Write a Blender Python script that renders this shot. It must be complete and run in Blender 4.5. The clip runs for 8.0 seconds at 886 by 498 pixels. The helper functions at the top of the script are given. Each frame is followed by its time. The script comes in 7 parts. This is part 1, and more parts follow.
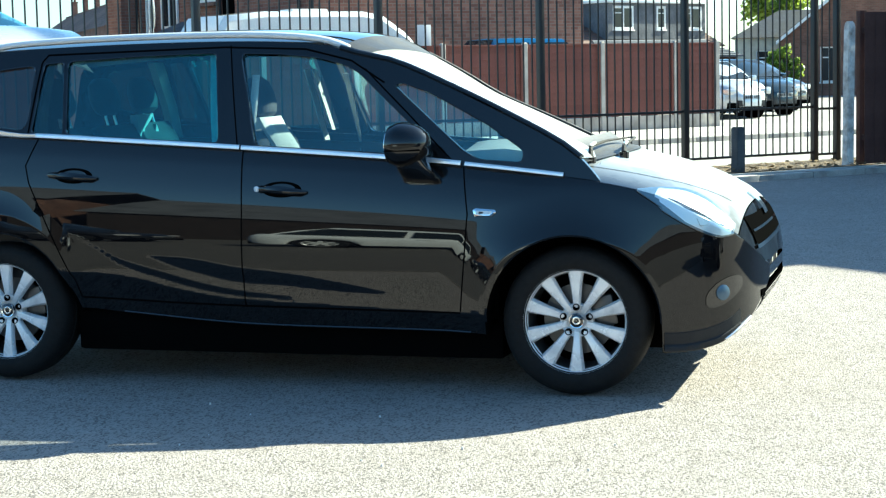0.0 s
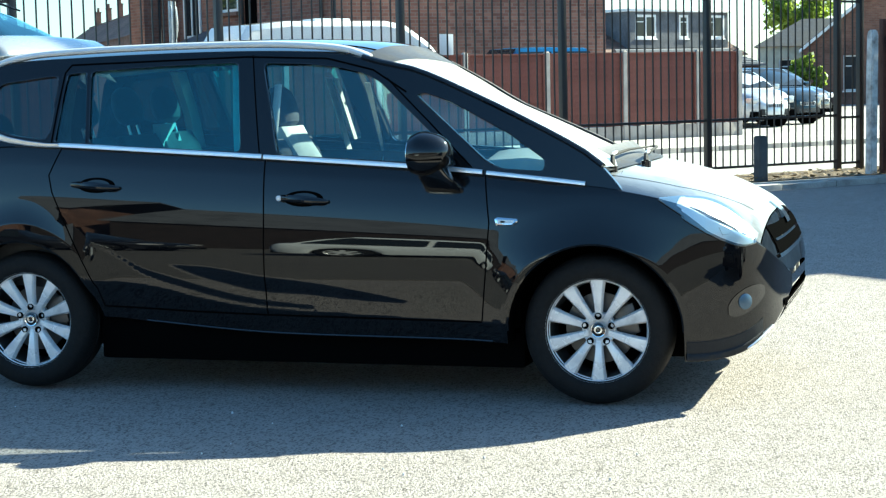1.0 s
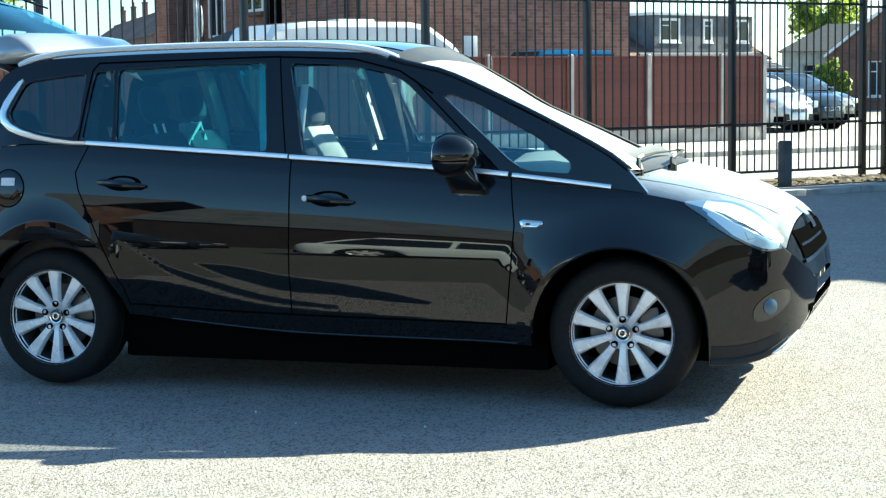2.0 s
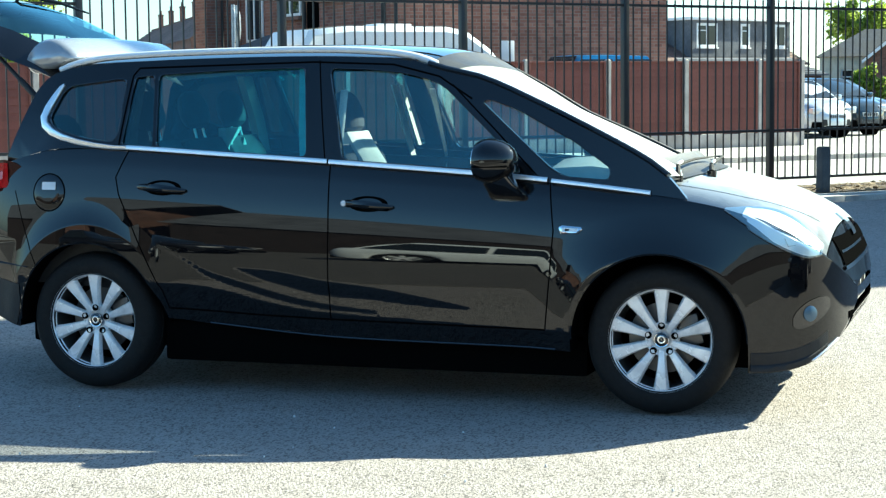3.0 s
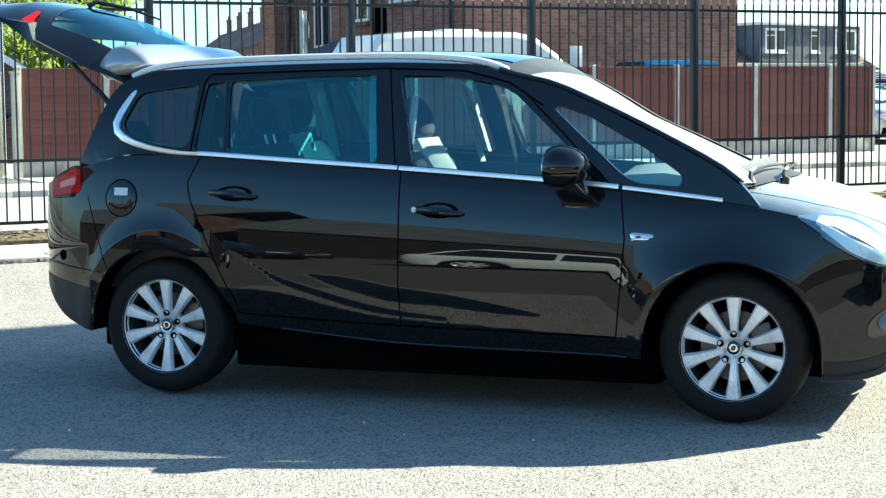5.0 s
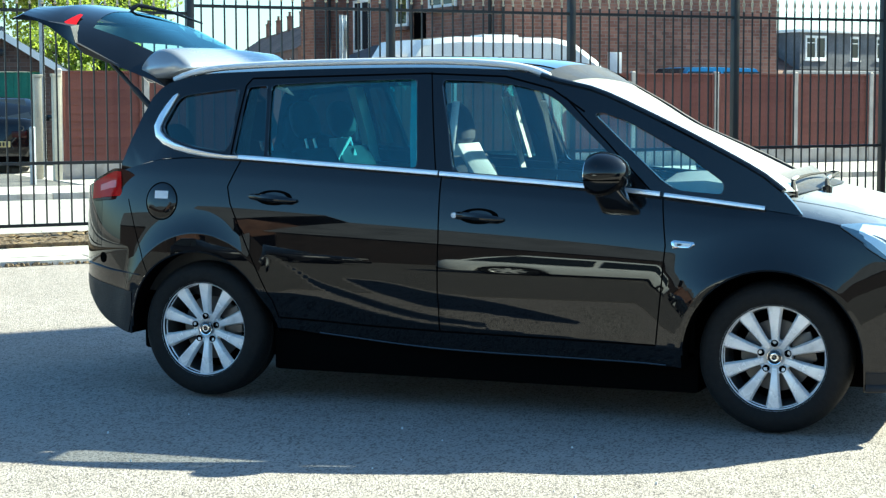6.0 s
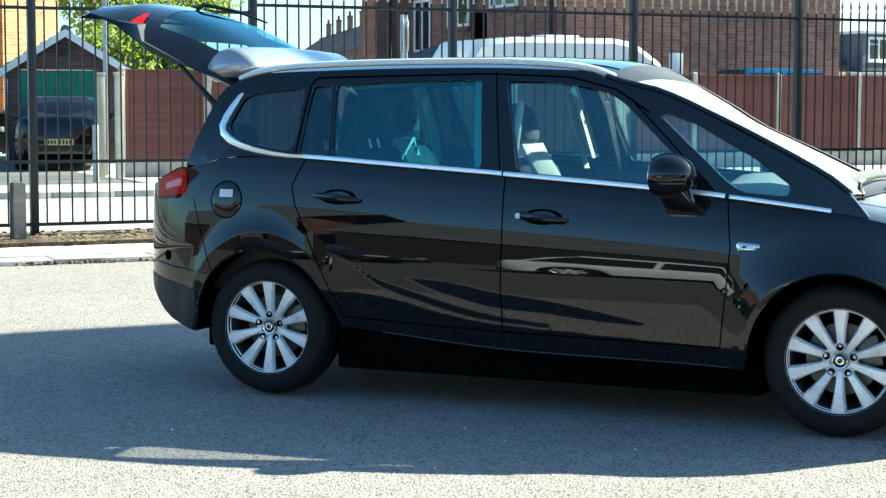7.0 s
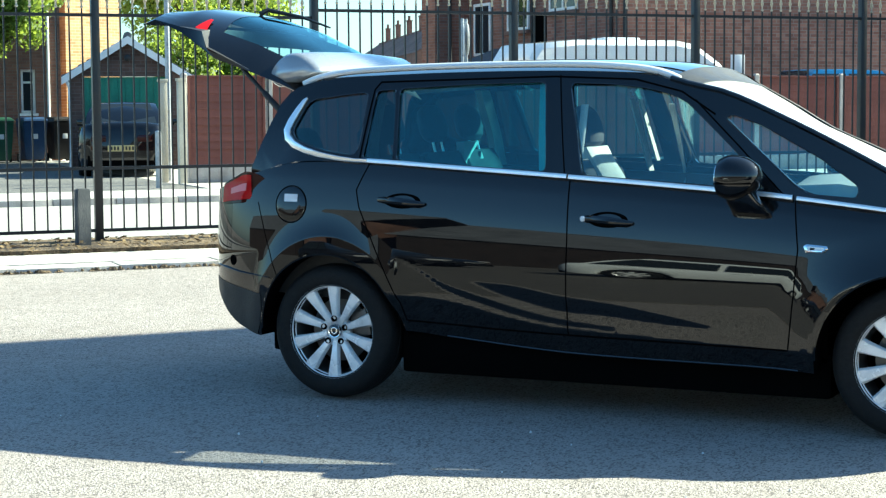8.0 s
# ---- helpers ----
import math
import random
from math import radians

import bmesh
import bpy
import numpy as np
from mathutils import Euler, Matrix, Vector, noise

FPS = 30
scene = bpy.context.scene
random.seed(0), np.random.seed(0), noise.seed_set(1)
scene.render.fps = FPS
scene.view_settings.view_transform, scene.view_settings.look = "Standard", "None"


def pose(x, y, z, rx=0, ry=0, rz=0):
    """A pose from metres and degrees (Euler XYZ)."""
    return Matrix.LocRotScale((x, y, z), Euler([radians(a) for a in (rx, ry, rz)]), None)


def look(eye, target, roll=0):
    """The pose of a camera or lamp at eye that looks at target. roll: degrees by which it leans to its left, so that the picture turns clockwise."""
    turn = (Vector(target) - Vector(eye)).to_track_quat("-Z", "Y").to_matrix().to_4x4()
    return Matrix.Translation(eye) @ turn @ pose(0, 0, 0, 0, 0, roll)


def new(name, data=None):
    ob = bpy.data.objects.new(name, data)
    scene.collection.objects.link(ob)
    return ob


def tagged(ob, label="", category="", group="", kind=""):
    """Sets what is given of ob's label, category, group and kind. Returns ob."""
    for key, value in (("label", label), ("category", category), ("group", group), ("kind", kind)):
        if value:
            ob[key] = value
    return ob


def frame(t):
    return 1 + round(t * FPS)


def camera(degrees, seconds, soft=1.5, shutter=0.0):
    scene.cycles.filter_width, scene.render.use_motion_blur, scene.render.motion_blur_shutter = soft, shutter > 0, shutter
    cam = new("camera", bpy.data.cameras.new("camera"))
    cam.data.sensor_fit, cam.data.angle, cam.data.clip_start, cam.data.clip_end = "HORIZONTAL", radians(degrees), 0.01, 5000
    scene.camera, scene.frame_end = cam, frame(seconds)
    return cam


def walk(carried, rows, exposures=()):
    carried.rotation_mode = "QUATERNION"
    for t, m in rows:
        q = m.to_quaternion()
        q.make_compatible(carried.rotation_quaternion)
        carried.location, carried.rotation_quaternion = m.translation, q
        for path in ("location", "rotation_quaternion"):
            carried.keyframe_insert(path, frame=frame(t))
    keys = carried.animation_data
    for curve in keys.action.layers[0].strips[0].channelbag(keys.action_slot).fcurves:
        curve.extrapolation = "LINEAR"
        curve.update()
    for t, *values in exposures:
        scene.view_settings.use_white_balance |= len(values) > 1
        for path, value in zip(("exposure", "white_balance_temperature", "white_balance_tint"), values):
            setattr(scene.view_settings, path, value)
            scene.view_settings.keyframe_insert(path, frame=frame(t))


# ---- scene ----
cam = camera(28.04, 8.0, soft=1.3)
ROWS = [
    (0.0, 2.922, -8.372, 1.420, 15.75, -5.72, 1.19),
    (0.5, 2.924, -8.371, 1.417, 16.09, -5.60, 1.44),
    (1.0, 2.926, -8.375, 1.420, 16.47, -5.41, 1.28),
    (1.5, 2.918, -8.376, 1.419, 16.82, -5.39, 0.92),
    (3.0, 2.897, -8.387, 1.425, 18.37, -5.19, 0.60),
    (3.5, 2.886, -8.378, 1.426, 19.10, -5.20, 0.50),
    (4.0, 2.878, -8.372, 1.423, 19.53, -5.10, 0.53),
    (4.5, 2.877, -8.382, 1.428, 20.08, -5.07, 0.67),
    (6.0, 2.853, -8.365, 1.432, 21.73, -4.83, 0.17),
    (6.5, 2.841, -8.365, 1.430, 22.86, -4.81, 0.09),
    (7.0, 2.830, -8.376, 1.433, 23.63, -4.83, -0.11),
    (7.5, 2.820, -8.372, 1.432, 24.52, -4.74, -0.07),
    (8.0, 2.806, -8.375, 1.431, 25.54, -4.70, 0.34),
]
walk(cam, [(t, pose(x, y, z, 90 + pitch, roll, yaw)) for t, x, y, z, yaw, pitch, roll in ROWS],
     exposures=[(0.0, 2.09, 5190, -14), (8.0, 2.09, 5190, -14)])

# ---- light: low clear sun behind the car, blue sky ----
SUN_AZ, SUN_EL = 50.5, 33.0          # degrees from +x towards +y, and above the horizon
world = bpy.data.worlds.new("sky")
scene.world = world
world.use_nodes = True
wn = world.node_tree.nodes
sky = wn.new("ShaderNodeTexSky")
sky.sky_type, sky.sun_disc = "NISHITA", False
sky.sun_elevation, sky.sun_rotation = radians(SUN_EL), radians(90 - SUN_AZ)
sky.air_density, sky.dust_density, sky.ozone_density = 1.0, 0.9, 3.0
wn["Background"].inputs["Strength"].default_value = 0.061
world.node_tree.links.new(sky.outputs["Color"], wn["Background"].inputs["Color"])
sun_data = bpy.data.lights.new("sun", "SUN")
sun_data.energy, sun_data.angle, sun_data.color = 5.0, radians(0.5), (1.0, 0.805, 0.59)
sun_lamp = new("sun", sun_data)
SUN_WAY = Vector((math.cos(radians(SUN_EL)) * math.cos(radians(SUN_AZ)), math.cos(radians(SUN_EL)) * math.sin(radians(SUN_AZ)), math.sin(radians(SUN_EL))))
sun_lamp.matrix_world = look(SUN_WAY * 60, (0, 0, 0))


# ---- materials ----
def ramp_mix(nt, fac, c0, c1):
    m = nt.nodes.new("ShaderNodeMix")
    m.data_type = "RGBA"
    m.inputs[6].default_value, m.inputs[7].default_value = (*c0, 1), (*c1, 1)
    nt.links.new(fac, m.inputs[0])
    return m.outputs[2]


def mix_col(nt, fac, a, b):
    m = nt.nodes.new("ShaderNodeMix")
    m.data_type = "RGBA"
    for sock, v in ((m.inputs[6], a), (m.inputs[7], b)):
        if isinstance(v, tuple):
            sock.default_value = (*v, 1)
        else:
            nt.links.new(v, sock)
    nt.links.new(fac, m.inputs[0])
    return m.outputs[2]


def noise_of(nt, scale, detail=4.0, lo=0.35, hi=0.65, stretch=None, kind="Object", rough=0.55):
    tc = nt.nodes.new("ShaderNodeTexCoord")
    src = tc.outputs[kind]
    if stretch:
        mp = nt.nodes.new("ShaderNodeMapping")
        mp.inputs["Scale"].default_value = stretch
        nt.links.new(src, mp.inputs["Vector"])
        src = mp.outputs["Vector"]
    n = nt.nodes.new("ShaderNodeTexNoise")
    n.inputs["Scale"].default_value, n.inputs["Detail"].default_value, n.inputs["Roughness"].default_value = scale, detail, rough
    nt.links.new(src, n.inputs["Vector"])
    r = nt.nodes.new("ShaderNodeMapRange")
    r.inputs["From Min"].default_value, r.inputs["From Max"].default_value = lo, hi
    nt.links.new(n.outputs["Fac"], r.inputs["Value"])
    return r.outputs["Result"]


def base_mat(name, color, rough=0.6, metal=0.0, spec=0.5, coat=0.0):
    m = bpy.data.materials.new(name)
    m.use_nodes = True
    b = m.node_tree.nodes["Principled BSDF"]
    b.inputs["Base Color"].default_value = (*color, 1)
    b.inputs["Roughness"].default_value, b.inputs["Metallic"].default_value = rough, metal
    b.inputs["Specular IOR Level"].default_value, b.inputs["Coat Weight"].default_value = spec, coat
    b.inputs["Coat Roughness"].default_value, b.inputs["Coat IOR"].default_value = 0.02, 1.55
    return m, m.node_tree, b


def add_bump(nt, b, fac, strength, dist):
    bp = nt.nodes.new("ShaderNodeBump")
    bp.inputs["Strength"].default_value, bp.inputs["Distance"].default_value = strength, dist
    nt.links.new(fac, bp.inputs["Height"])
    nt.links.new(bp.outputs["Normal"], b.inputs["Normal"])


def surf(name, c0, c1, rough=0.7, metal=0.0, fine=60.0, broad=1.5, bump=0.3, dist=0.004, stain=None, stretch=None, vary=0.0, spec=0.4, coat=0.0):
    """A worn surface: fine grain between two colours, broad stains, relief, and a change from piece to piece."""
    m, nt, b = base_mat(name, c0, rough, metal, spec, coat)
    g = noise_of(nt, fine, 5.0, 0.35, 0.65, stretch)
    col = ramp_mix(nt, g, c0, c1)
    st = noise_of(nt, broad, 6.0, 0.42, 0.72)
    col = mix_col(nt, st, col, stain if stain else tuple(0.72 * v for v in c0))
    if vary:
        oi = nt.nodes.new("ShaderNodeObjectInfo")
        hs = nt.nodes.new("ShaderNodeHueSaturation")
        mr = nt.nodes.new("ShaderNodeMapRange")
        mr.inputs["To Min"].default_value, mr.inputs["To Max"].default_value = 1 - vary, 1 + vary
        nt.links.new(oi.outputs["Random"], mr.inputs["Value"])
        nt.links.new(mr.outputs["Result"], hs.inputs["Value"])
        nt.links.new(col, hs.inputs["Color"])
        col = hs.outputs["Color"]
    nt.links.new(col, b.inputs["Base Color"])
    rr = nt.nodes.new("ShaderNodeMapRange")
    rr.inputs["To Min"].default_value, rr.inputs["To Max"].default_value = max(0.02, rough - 0.08), min(1.0, rough + 0.1)
    nt.links.new(st, rr.inputs["Value"])
    nt.links.new(rr.outputs["Result"], b.inputs["Roughness"])
    if bump:
        add_bump(nt, b, g, bump, dist)
    return m


def asphalt_mat(name, dark, light, stone, scale=90.0, chips=0.55, long=1.0):
    """Tarmac with specks (stone chippings, or painted pit shadows if dark), patches and hairline stains."""
    m, nt, b = base_mat(name, dark, 0.9, 0.0, 0.25)
    tc = nt.nodes.new("ShaderNodeTexCoord")
    v = nt.nodes.new("ShaderNodeTexVoronoi")
    v.inputs["Scale"].default_value = scale
    lay = nt.nodes.new("ShaderNodeMapping")   # specks drawn out along y against the low view
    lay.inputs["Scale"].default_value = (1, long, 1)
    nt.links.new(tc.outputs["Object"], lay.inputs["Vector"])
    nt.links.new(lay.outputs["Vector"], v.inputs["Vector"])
    sep = nt.nodes.new("ShaderNodeSeparateColor")
    nt.links.new(v.outputs["Color"], sep.inputs["Color"])
    pick = nt.nodes.new("ShaderNodeMapRange")
    pick.inputs["From Min"].default_value, pick.inputs["From Max"].default_value = chips - 0.12, chips + 0.12
    nt.links.new(sep.outputs["Red"], pick.inputs["Value"])
    broad = noise_of(nt, 0.55, 6.0, 0.3, 0.75)
    mid = noise_of(nt, 6.0, 6.0, 0.3, 0.7)
    col = ramp_mix(nt, broad, light, dark)
    col = mix_col(nt, pick.outputs["Result"], col, stone)
    grit = noise_of(nt, 120.0, 2.0, 0.45, 0.7)
    col2 = nt.nodes.new("ShaderNodeMix")
    col2.data_type, col2.blend_type = "RGBA", "MULTIPLY"
    nt.links.new(col, col2.inputs[6])
    nt.links.new(ramp_mix(nt, mid, (1, 1, 1), (0.86, 0.85, 0.84)), col2.inputs[7])
    col2.inputs[0].default_value = 1.0
    col3 = nt.nodes.new("ShaderNodeMix")
    col3.data_type, col3.blend_type = "RGBA", "MULTIPLY"
    nt.links.new(col2.outputs[2], col3.inputs[6])
    nt.links.new(ramp_mix(nt, grit, (1, 1, 1), (0.72, 0.71, 0.70)), col3.inputs[7])
    col3.inputs[0].default_value = 1.0
    nt.links.new(col3.outputs[2], b.inputs["Base Color"])
    add_bump(nt, b, noise_of(nt, scale * 0.7, 2.5, 0.3, 0.7), 0.62, 0.008)
    return m


def brick_mat(name, c1, c2, mortar, spread=0.5):
    m, nt, b = base_mat(name, c1, 0.85, 0, 0.3)
    tc = nt.nodes.new("ShaderNodeTexCoord")
    mp = nt.nodes.new("ShaderNodeMapping")
    nt.links.new(tc.outputs["UV"], mp.inputs["Vector"])
    br = nt.nodes.new("ShaderNodeTexBrick")
    br.inputs["Scale"].default_value = 1.0
    br.inputs["Brick Width"].default_value, br.inputs["Row Height"].default_value = 0.225, 0.075
    br.inputs["Mortar Size"].default_value, br.inputs["Mortar Smooth"].default_value = 0.006, 0.2
    br.inputs["Bias"].default_value = spread - 0.5
    br.inputs["Color1"].default_value, br.inputs["Color2"].default_value, br.inputs["Mortar"].default_value = (*c1, 1), (*c2, 1), (*mortar, 1)
    nt.links.new(mp.outputs["Vector"], br.inputs["Vector"])
    g = noise_of(nt, 1.1, 6.0, 0.35, 0.7)
    col = nt.nodes.new("ShaderNodeMix")
    col.data_type, col.blend_type = "RGBA", "MULTIPLY"
    col.inputs[0].default_value = 1.0
    nt.links.new(br.outputs["Color"], col.inputs[6])
    nt.links.new(ramp_mix(nt, g, (1.1, 1.05, 1.0), (0.6, 0.6, 0.62)), col.inputs[7])
    nt.links.new(col.outputs[2], b.inputs["Base Color"])
    inv = nt.nodes.new("ShaderNodeMath")
    inv.operation, inv.inputs[0].default_value = "SUBTRACT", 1.0
    nt.links.new(br.outputs["Fac"], inv.inputs[1])
    add_bump(nt, b, inv.outputs[0], 0.6, 0.01)
    return m


def glass_mat(name, tint, rough=0.0, gloss_tint=(1, 1, 1), ior=2.0):
    """Thin car or window glass: clear with a tint, mirror gloss by Fresnel."""
    m = bpy.data.materials.new(name)
    m.use_nodes = True
    nt = m.node_tree
    nt.nodes.clear()
    out = nt.nodes.new("ShaderNodeOutputMaterial")
    tr, gl = nt.nodes.new("ShaderNodeBsdfTransparent"), nt.nodes.new("ShaderNodeBsdfGlossy")
    tr.inputs["Color"].default_value = (*tint, 1)
    gl.inputs["Roughness"].default_value, gl.inputs["Color"].default_value = rough, (*gloss_tint, 1)
    fr, mx = nt.nodes.new("ShaderNodeLayerWeight"), nt.nodes.new("ShaderNodeMixShader")
    fr.inputs["Blend"].default_value = 0.5
    pw, rr = nt.nodes.new("ShaderNodeMath"), nt.nodes.new("ShaderNodeMapRange")
    pw.operation, pw.inputs[1].default_value = "POWER", 5.0
    rr.inputs["To Min"].default_value = ((ior - 1) / (ior + 1)) ** 2
    nt.links.new(fr.outputs["Facing"], pw.inputs[0])
    nt.links.new(pw.outputs[0], rr.inputs["Value"])
    nt.links.new(rr.outputs["Result"], mx.inputs[0])
    nt.links.new(tr.outputs[0], mx.inputs[1])
    nt.links.new(gl.outputs[0], mx.inputs[2])
    nt.links.new(mx.outputs[0], out.inputs["Surface"])
    return m


def paint_mat(name, color, flake=0.0, rough=0.12, dirt=(0.2, 0.18, 0.15)):
    m, nt, b = base_mat(name, color, rough, flake, 0.0, 1.0)
    d = noise_of(nt, 5.0, 7.0, 0.58, 0.9)
    rr = nt.nodes.new("ShaderNodeMapRange")
    rr.inputs["To Min"].default_value, rr.inputs["To Max"].default_value = 0.015, 0.09
    nt.links.new(d, rr.inputs["Value"])
    nt.links.new(rr.outputs["Result"], b.inputs["Coat Roughness"])
    fine = noise_of(nt, 240.0, 2.0, 0.4, 0.6)
    nt.links.new(ramp_mix(nt, fine, color, tuple(min(1.0, v * 1.25 + 0.001) for v in color)), b.inputs["Base Color"])
    return m


M = {}
# the dark speck colour of these two paints small shadows of the rough surface
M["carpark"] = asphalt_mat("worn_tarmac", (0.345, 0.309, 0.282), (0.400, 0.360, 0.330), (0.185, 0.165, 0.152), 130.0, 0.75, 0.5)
M["lane"] = asphalt_mat("dark_worn_tarmac", (0.17, 0.155, 0.138), (0.21, 0.19, 0.17), (0.09, 0.085, 0.08), 150.0, 0.80)
M["road"] = asphalt_mat("pale_road", (0.30, 0.29, 0.275), (0.38, 0.365, 0.34), (0.5, 0.48, 0.44), 60.0, 0.6)
M["drive"] = asphalt_mat("dark_drive", (0.10, 0.10, 0.10), (0.15, 0.15, 0.145), (0.25, 0.24, 0.22), 60.0, 0.75)
M["concrete"] = surf("concrete", (0.46, 0.43, 0.39), (0.56, 0.53, 0.48), 0.9, fine=45, broad=0.9, bump=0.35, stain=(0.33, 0.31, 0.28), vary=0.08)
M["kerb"] = surf("kerb_stone", (0.42, 0.40, 0.37), (0.54, 0.51, 0.47), 0.9, fine=60, broad=2.5, bump=0.4, stain=(0.22, 0.2, 0.18), vary=0.12)
M["soil"] = surf("leaf_litter", (0.035, 0.026, 0.018), (0.12, 0.085, 0.05), 1.0, fine=25, broad=3.0, bump=1.0, dist=0.03, stain=(0.3, 0.22, 0.13))
M["brick"] = brick_mat("red_brick", (0.19, 0.088, 0.066), (0.29, 0.15, 0.11), (0.25, 0.215, 0.19))
M["brick_orange"] = brick_mat("sandy_brick", (0.44, 0.25, 0.11), (0.60, 0.39, 0.19), (0.60, 0.50, 0.38))
M["brick_garage"] = brick_mat("dark_grey_brick", (0.085, 0.055, 0.045), (0.13, 0.085, 0.07), (0.14, 0.12, 0.11))
M["brick_dark"] = brick_mat("brown_brick", (0.17, 0.088, 0.064), (0.24, 0.13, 0.095), (0.2, 0.17, 0.14))
M["slat"] = surf("stained_fence_board", (0.142, 0.052, 0.041), (0.195, 0.076, 0.058), 0.85, fine=30, broad=1.2, bump=0.6, stain=(0.12, 0.045, 0.04), stretch=(1, 1, 14), vary=0.09)
M["cpost"] = surf("concrete_post", (0.42, 0.39, 0.36), (0.52, 0.48, 0.44), 0.9, fine=40, broad=2.0, bump=0.4, stain=(0.3, 0.27, 0.24), vary=0.08)
M["steel"] = surf("black_painted_steel", (0.012, 0.013, 0.015), (0.022, 0.023, 0.025), 0.42, fine=80, broad=6, bump=0.15, stain=(0.03, 0.024, 0.02))
M["gold"] = surf("gilt_finial", (0.52, 0.44, 0.30), (0.66, 0.58, 0.42), 0.45, 0.3, fine=60, broad=9, bump=0.2)
M["oldwood"] = surf("flaking_white_wood", (0.70, 0.67, 0.62), (0.83, 0.80, 0.75), 0.85, fine=25, broad=7, bump=0.6, stain=(0.26, 0.21, 0.17), stretch=(6, 6, 1))
M["bollard"] = surf("weathered_timber", (0.075, 0.08, 0.085), (0.12, 0.12, 0.12), 0.9, fine=30, broad=4, bump=0.6, stretch=(8, 8, 1))
M["brownboard"] = surf("brown_boards", (0.062, 0.027, 0.021), (0.088, 0.040, 0.031), 0.8, fine=24, broad=2, bump=0.5, stretch=(8, 8, 1), vary=0.15)
M["darkboard"] = surf("dark_creosoted_boards", (0.028, 0.020, 0.017), (0.045, 0.031, 0.026), 0.85, fine=24, broad=2, bump=0.5, stretch=(8, 8, 1), vary=0.15)
M["upvc"] = surf("white_upvc", (0.78, 0.78, 0.77), (0.82, 0.82, 0.81), 0.4, fine=10, broad=3, bump=0.0, stain=(0.7, 0.69, 0.66))
M["tile"] = surf("roof_tile", (0.13, 0.075, 0.055), (0.19, 0.11, 0.085), 0.9, fine=14, broad=1.0, bump=0.5, stain=(0.09, 0.07, 0.06), vary=0.15)
M["greytile"] = surf("grey_tile_hanging", (0.11, 0.115, 0.13), (0.16, 0.165, 0.18), 0.85, fine=12, broad=1.0, bump=0.4)
M["slate"] = surf("dark_roof_slate", (0.045, 0.048, 0.055), (0.07, 0.074, 0.08), 0.7, fine=10, broad=1.0, bump=0.4, stain=(0.05, 0.05, 0.045))
M["render"] = surf("pale_render", (0.5, 0.47, 0.43), (0.58, 0.55, 0.5), 0.9, fine=30, broad=1, bump=0.3)
M["greendoor"] = surf("green_painted_door", (0.035, 0.17, 0.10), (0.05, 0.21, 0.125), 0.5, fine=20, broad=2, bump=0.1, stain=(0.03, 0.13, 0.085))
M["binblue"] = surf("blue_bin_plastic", (0.02, 0.05, 0.12), (0.03, 0.065, 0.15), 0.5, fine=30, broad=5, bump=0.1)
M["bingreen"] = surf("green_bin_plastic", (0.02, 0.07, 0.04), (0.03, 0.09, 0.05), 0.5, fine=30, broad=5, bump=0.1)
M["binblack"] = surf("black_bin_plastic", (0.015, 0.015, 0.016), (0.025, 0.025, 0.026), 0.5, fine=30, broad=5, bump=0.1)
M["leaf"] = surf("leaf", (0.10, 0.16, 0.02), (0.19, 0.25, 0.04), 0.6, fine=8, broad=2, bump=0.0, stain=(0.07, 0.11, 0.018))
_nt = M["leaf"].node_tree
_tl, _mx = _nt.nodes.new("ShaderNodeBsdfTranslucent"), _nt.nodes.new("ShaderNodeMixShader")
_tl.inputs["Color"].default_value = (0.42, 0.52, 0.07, 1)
_mx.inputs[0].default_value = 0.45
_nt.links.new(_nt.nodes["Principled BSDF"].outputs[0], _mx.inputs[1])
_nt.links.new(_tl.outputs[0], _mx.inputs[2])
_nt.links.new(_mx.outputs[0], _nt.nodes["Material Output"].inputs["Surface"])
M["bark"] = surf("bark", (0.09, 0.07, 0.05), (0.15, 0.12, 0.09), 0.95, fine=25, broad=4, bump=0.8, stretch=(4, 4, 1))
M["cream"] = surf("cream_render", (0.62, 0.56, 0.42), (0.7, 0.64, 0.5), 0.85, fine=30, broad=2, bump=0.2)
M["galv"] = surf("galvanised_steel", (0.36, 0.38, 0.40), (0.46, 0.48, 0.5), 0.5, 0.6, fine=30, broad=5, bump=0.1)
# vehicle materials
M["black_paint"] = paint_mat("black_car_paint", (0.0035, 0.0035, 0.0042), 0.0, 0.25)
# bonnet: the same black paint with pale sky glare painted over it
M["dusty_black"] = paint_mat("glare_black_car_paint", (0.0035, 0.0035, 0.0042), 0.0, 0.25)
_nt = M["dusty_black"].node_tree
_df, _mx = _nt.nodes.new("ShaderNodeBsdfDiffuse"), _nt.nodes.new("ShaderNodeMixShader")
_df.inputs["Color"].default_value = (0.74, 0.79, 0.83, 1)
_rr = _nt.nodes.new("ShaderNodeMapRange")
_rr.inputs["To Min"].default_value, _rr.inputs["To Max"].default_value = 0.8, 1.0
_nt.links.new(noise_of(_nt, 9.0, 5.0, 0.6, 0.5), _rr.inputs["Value"])
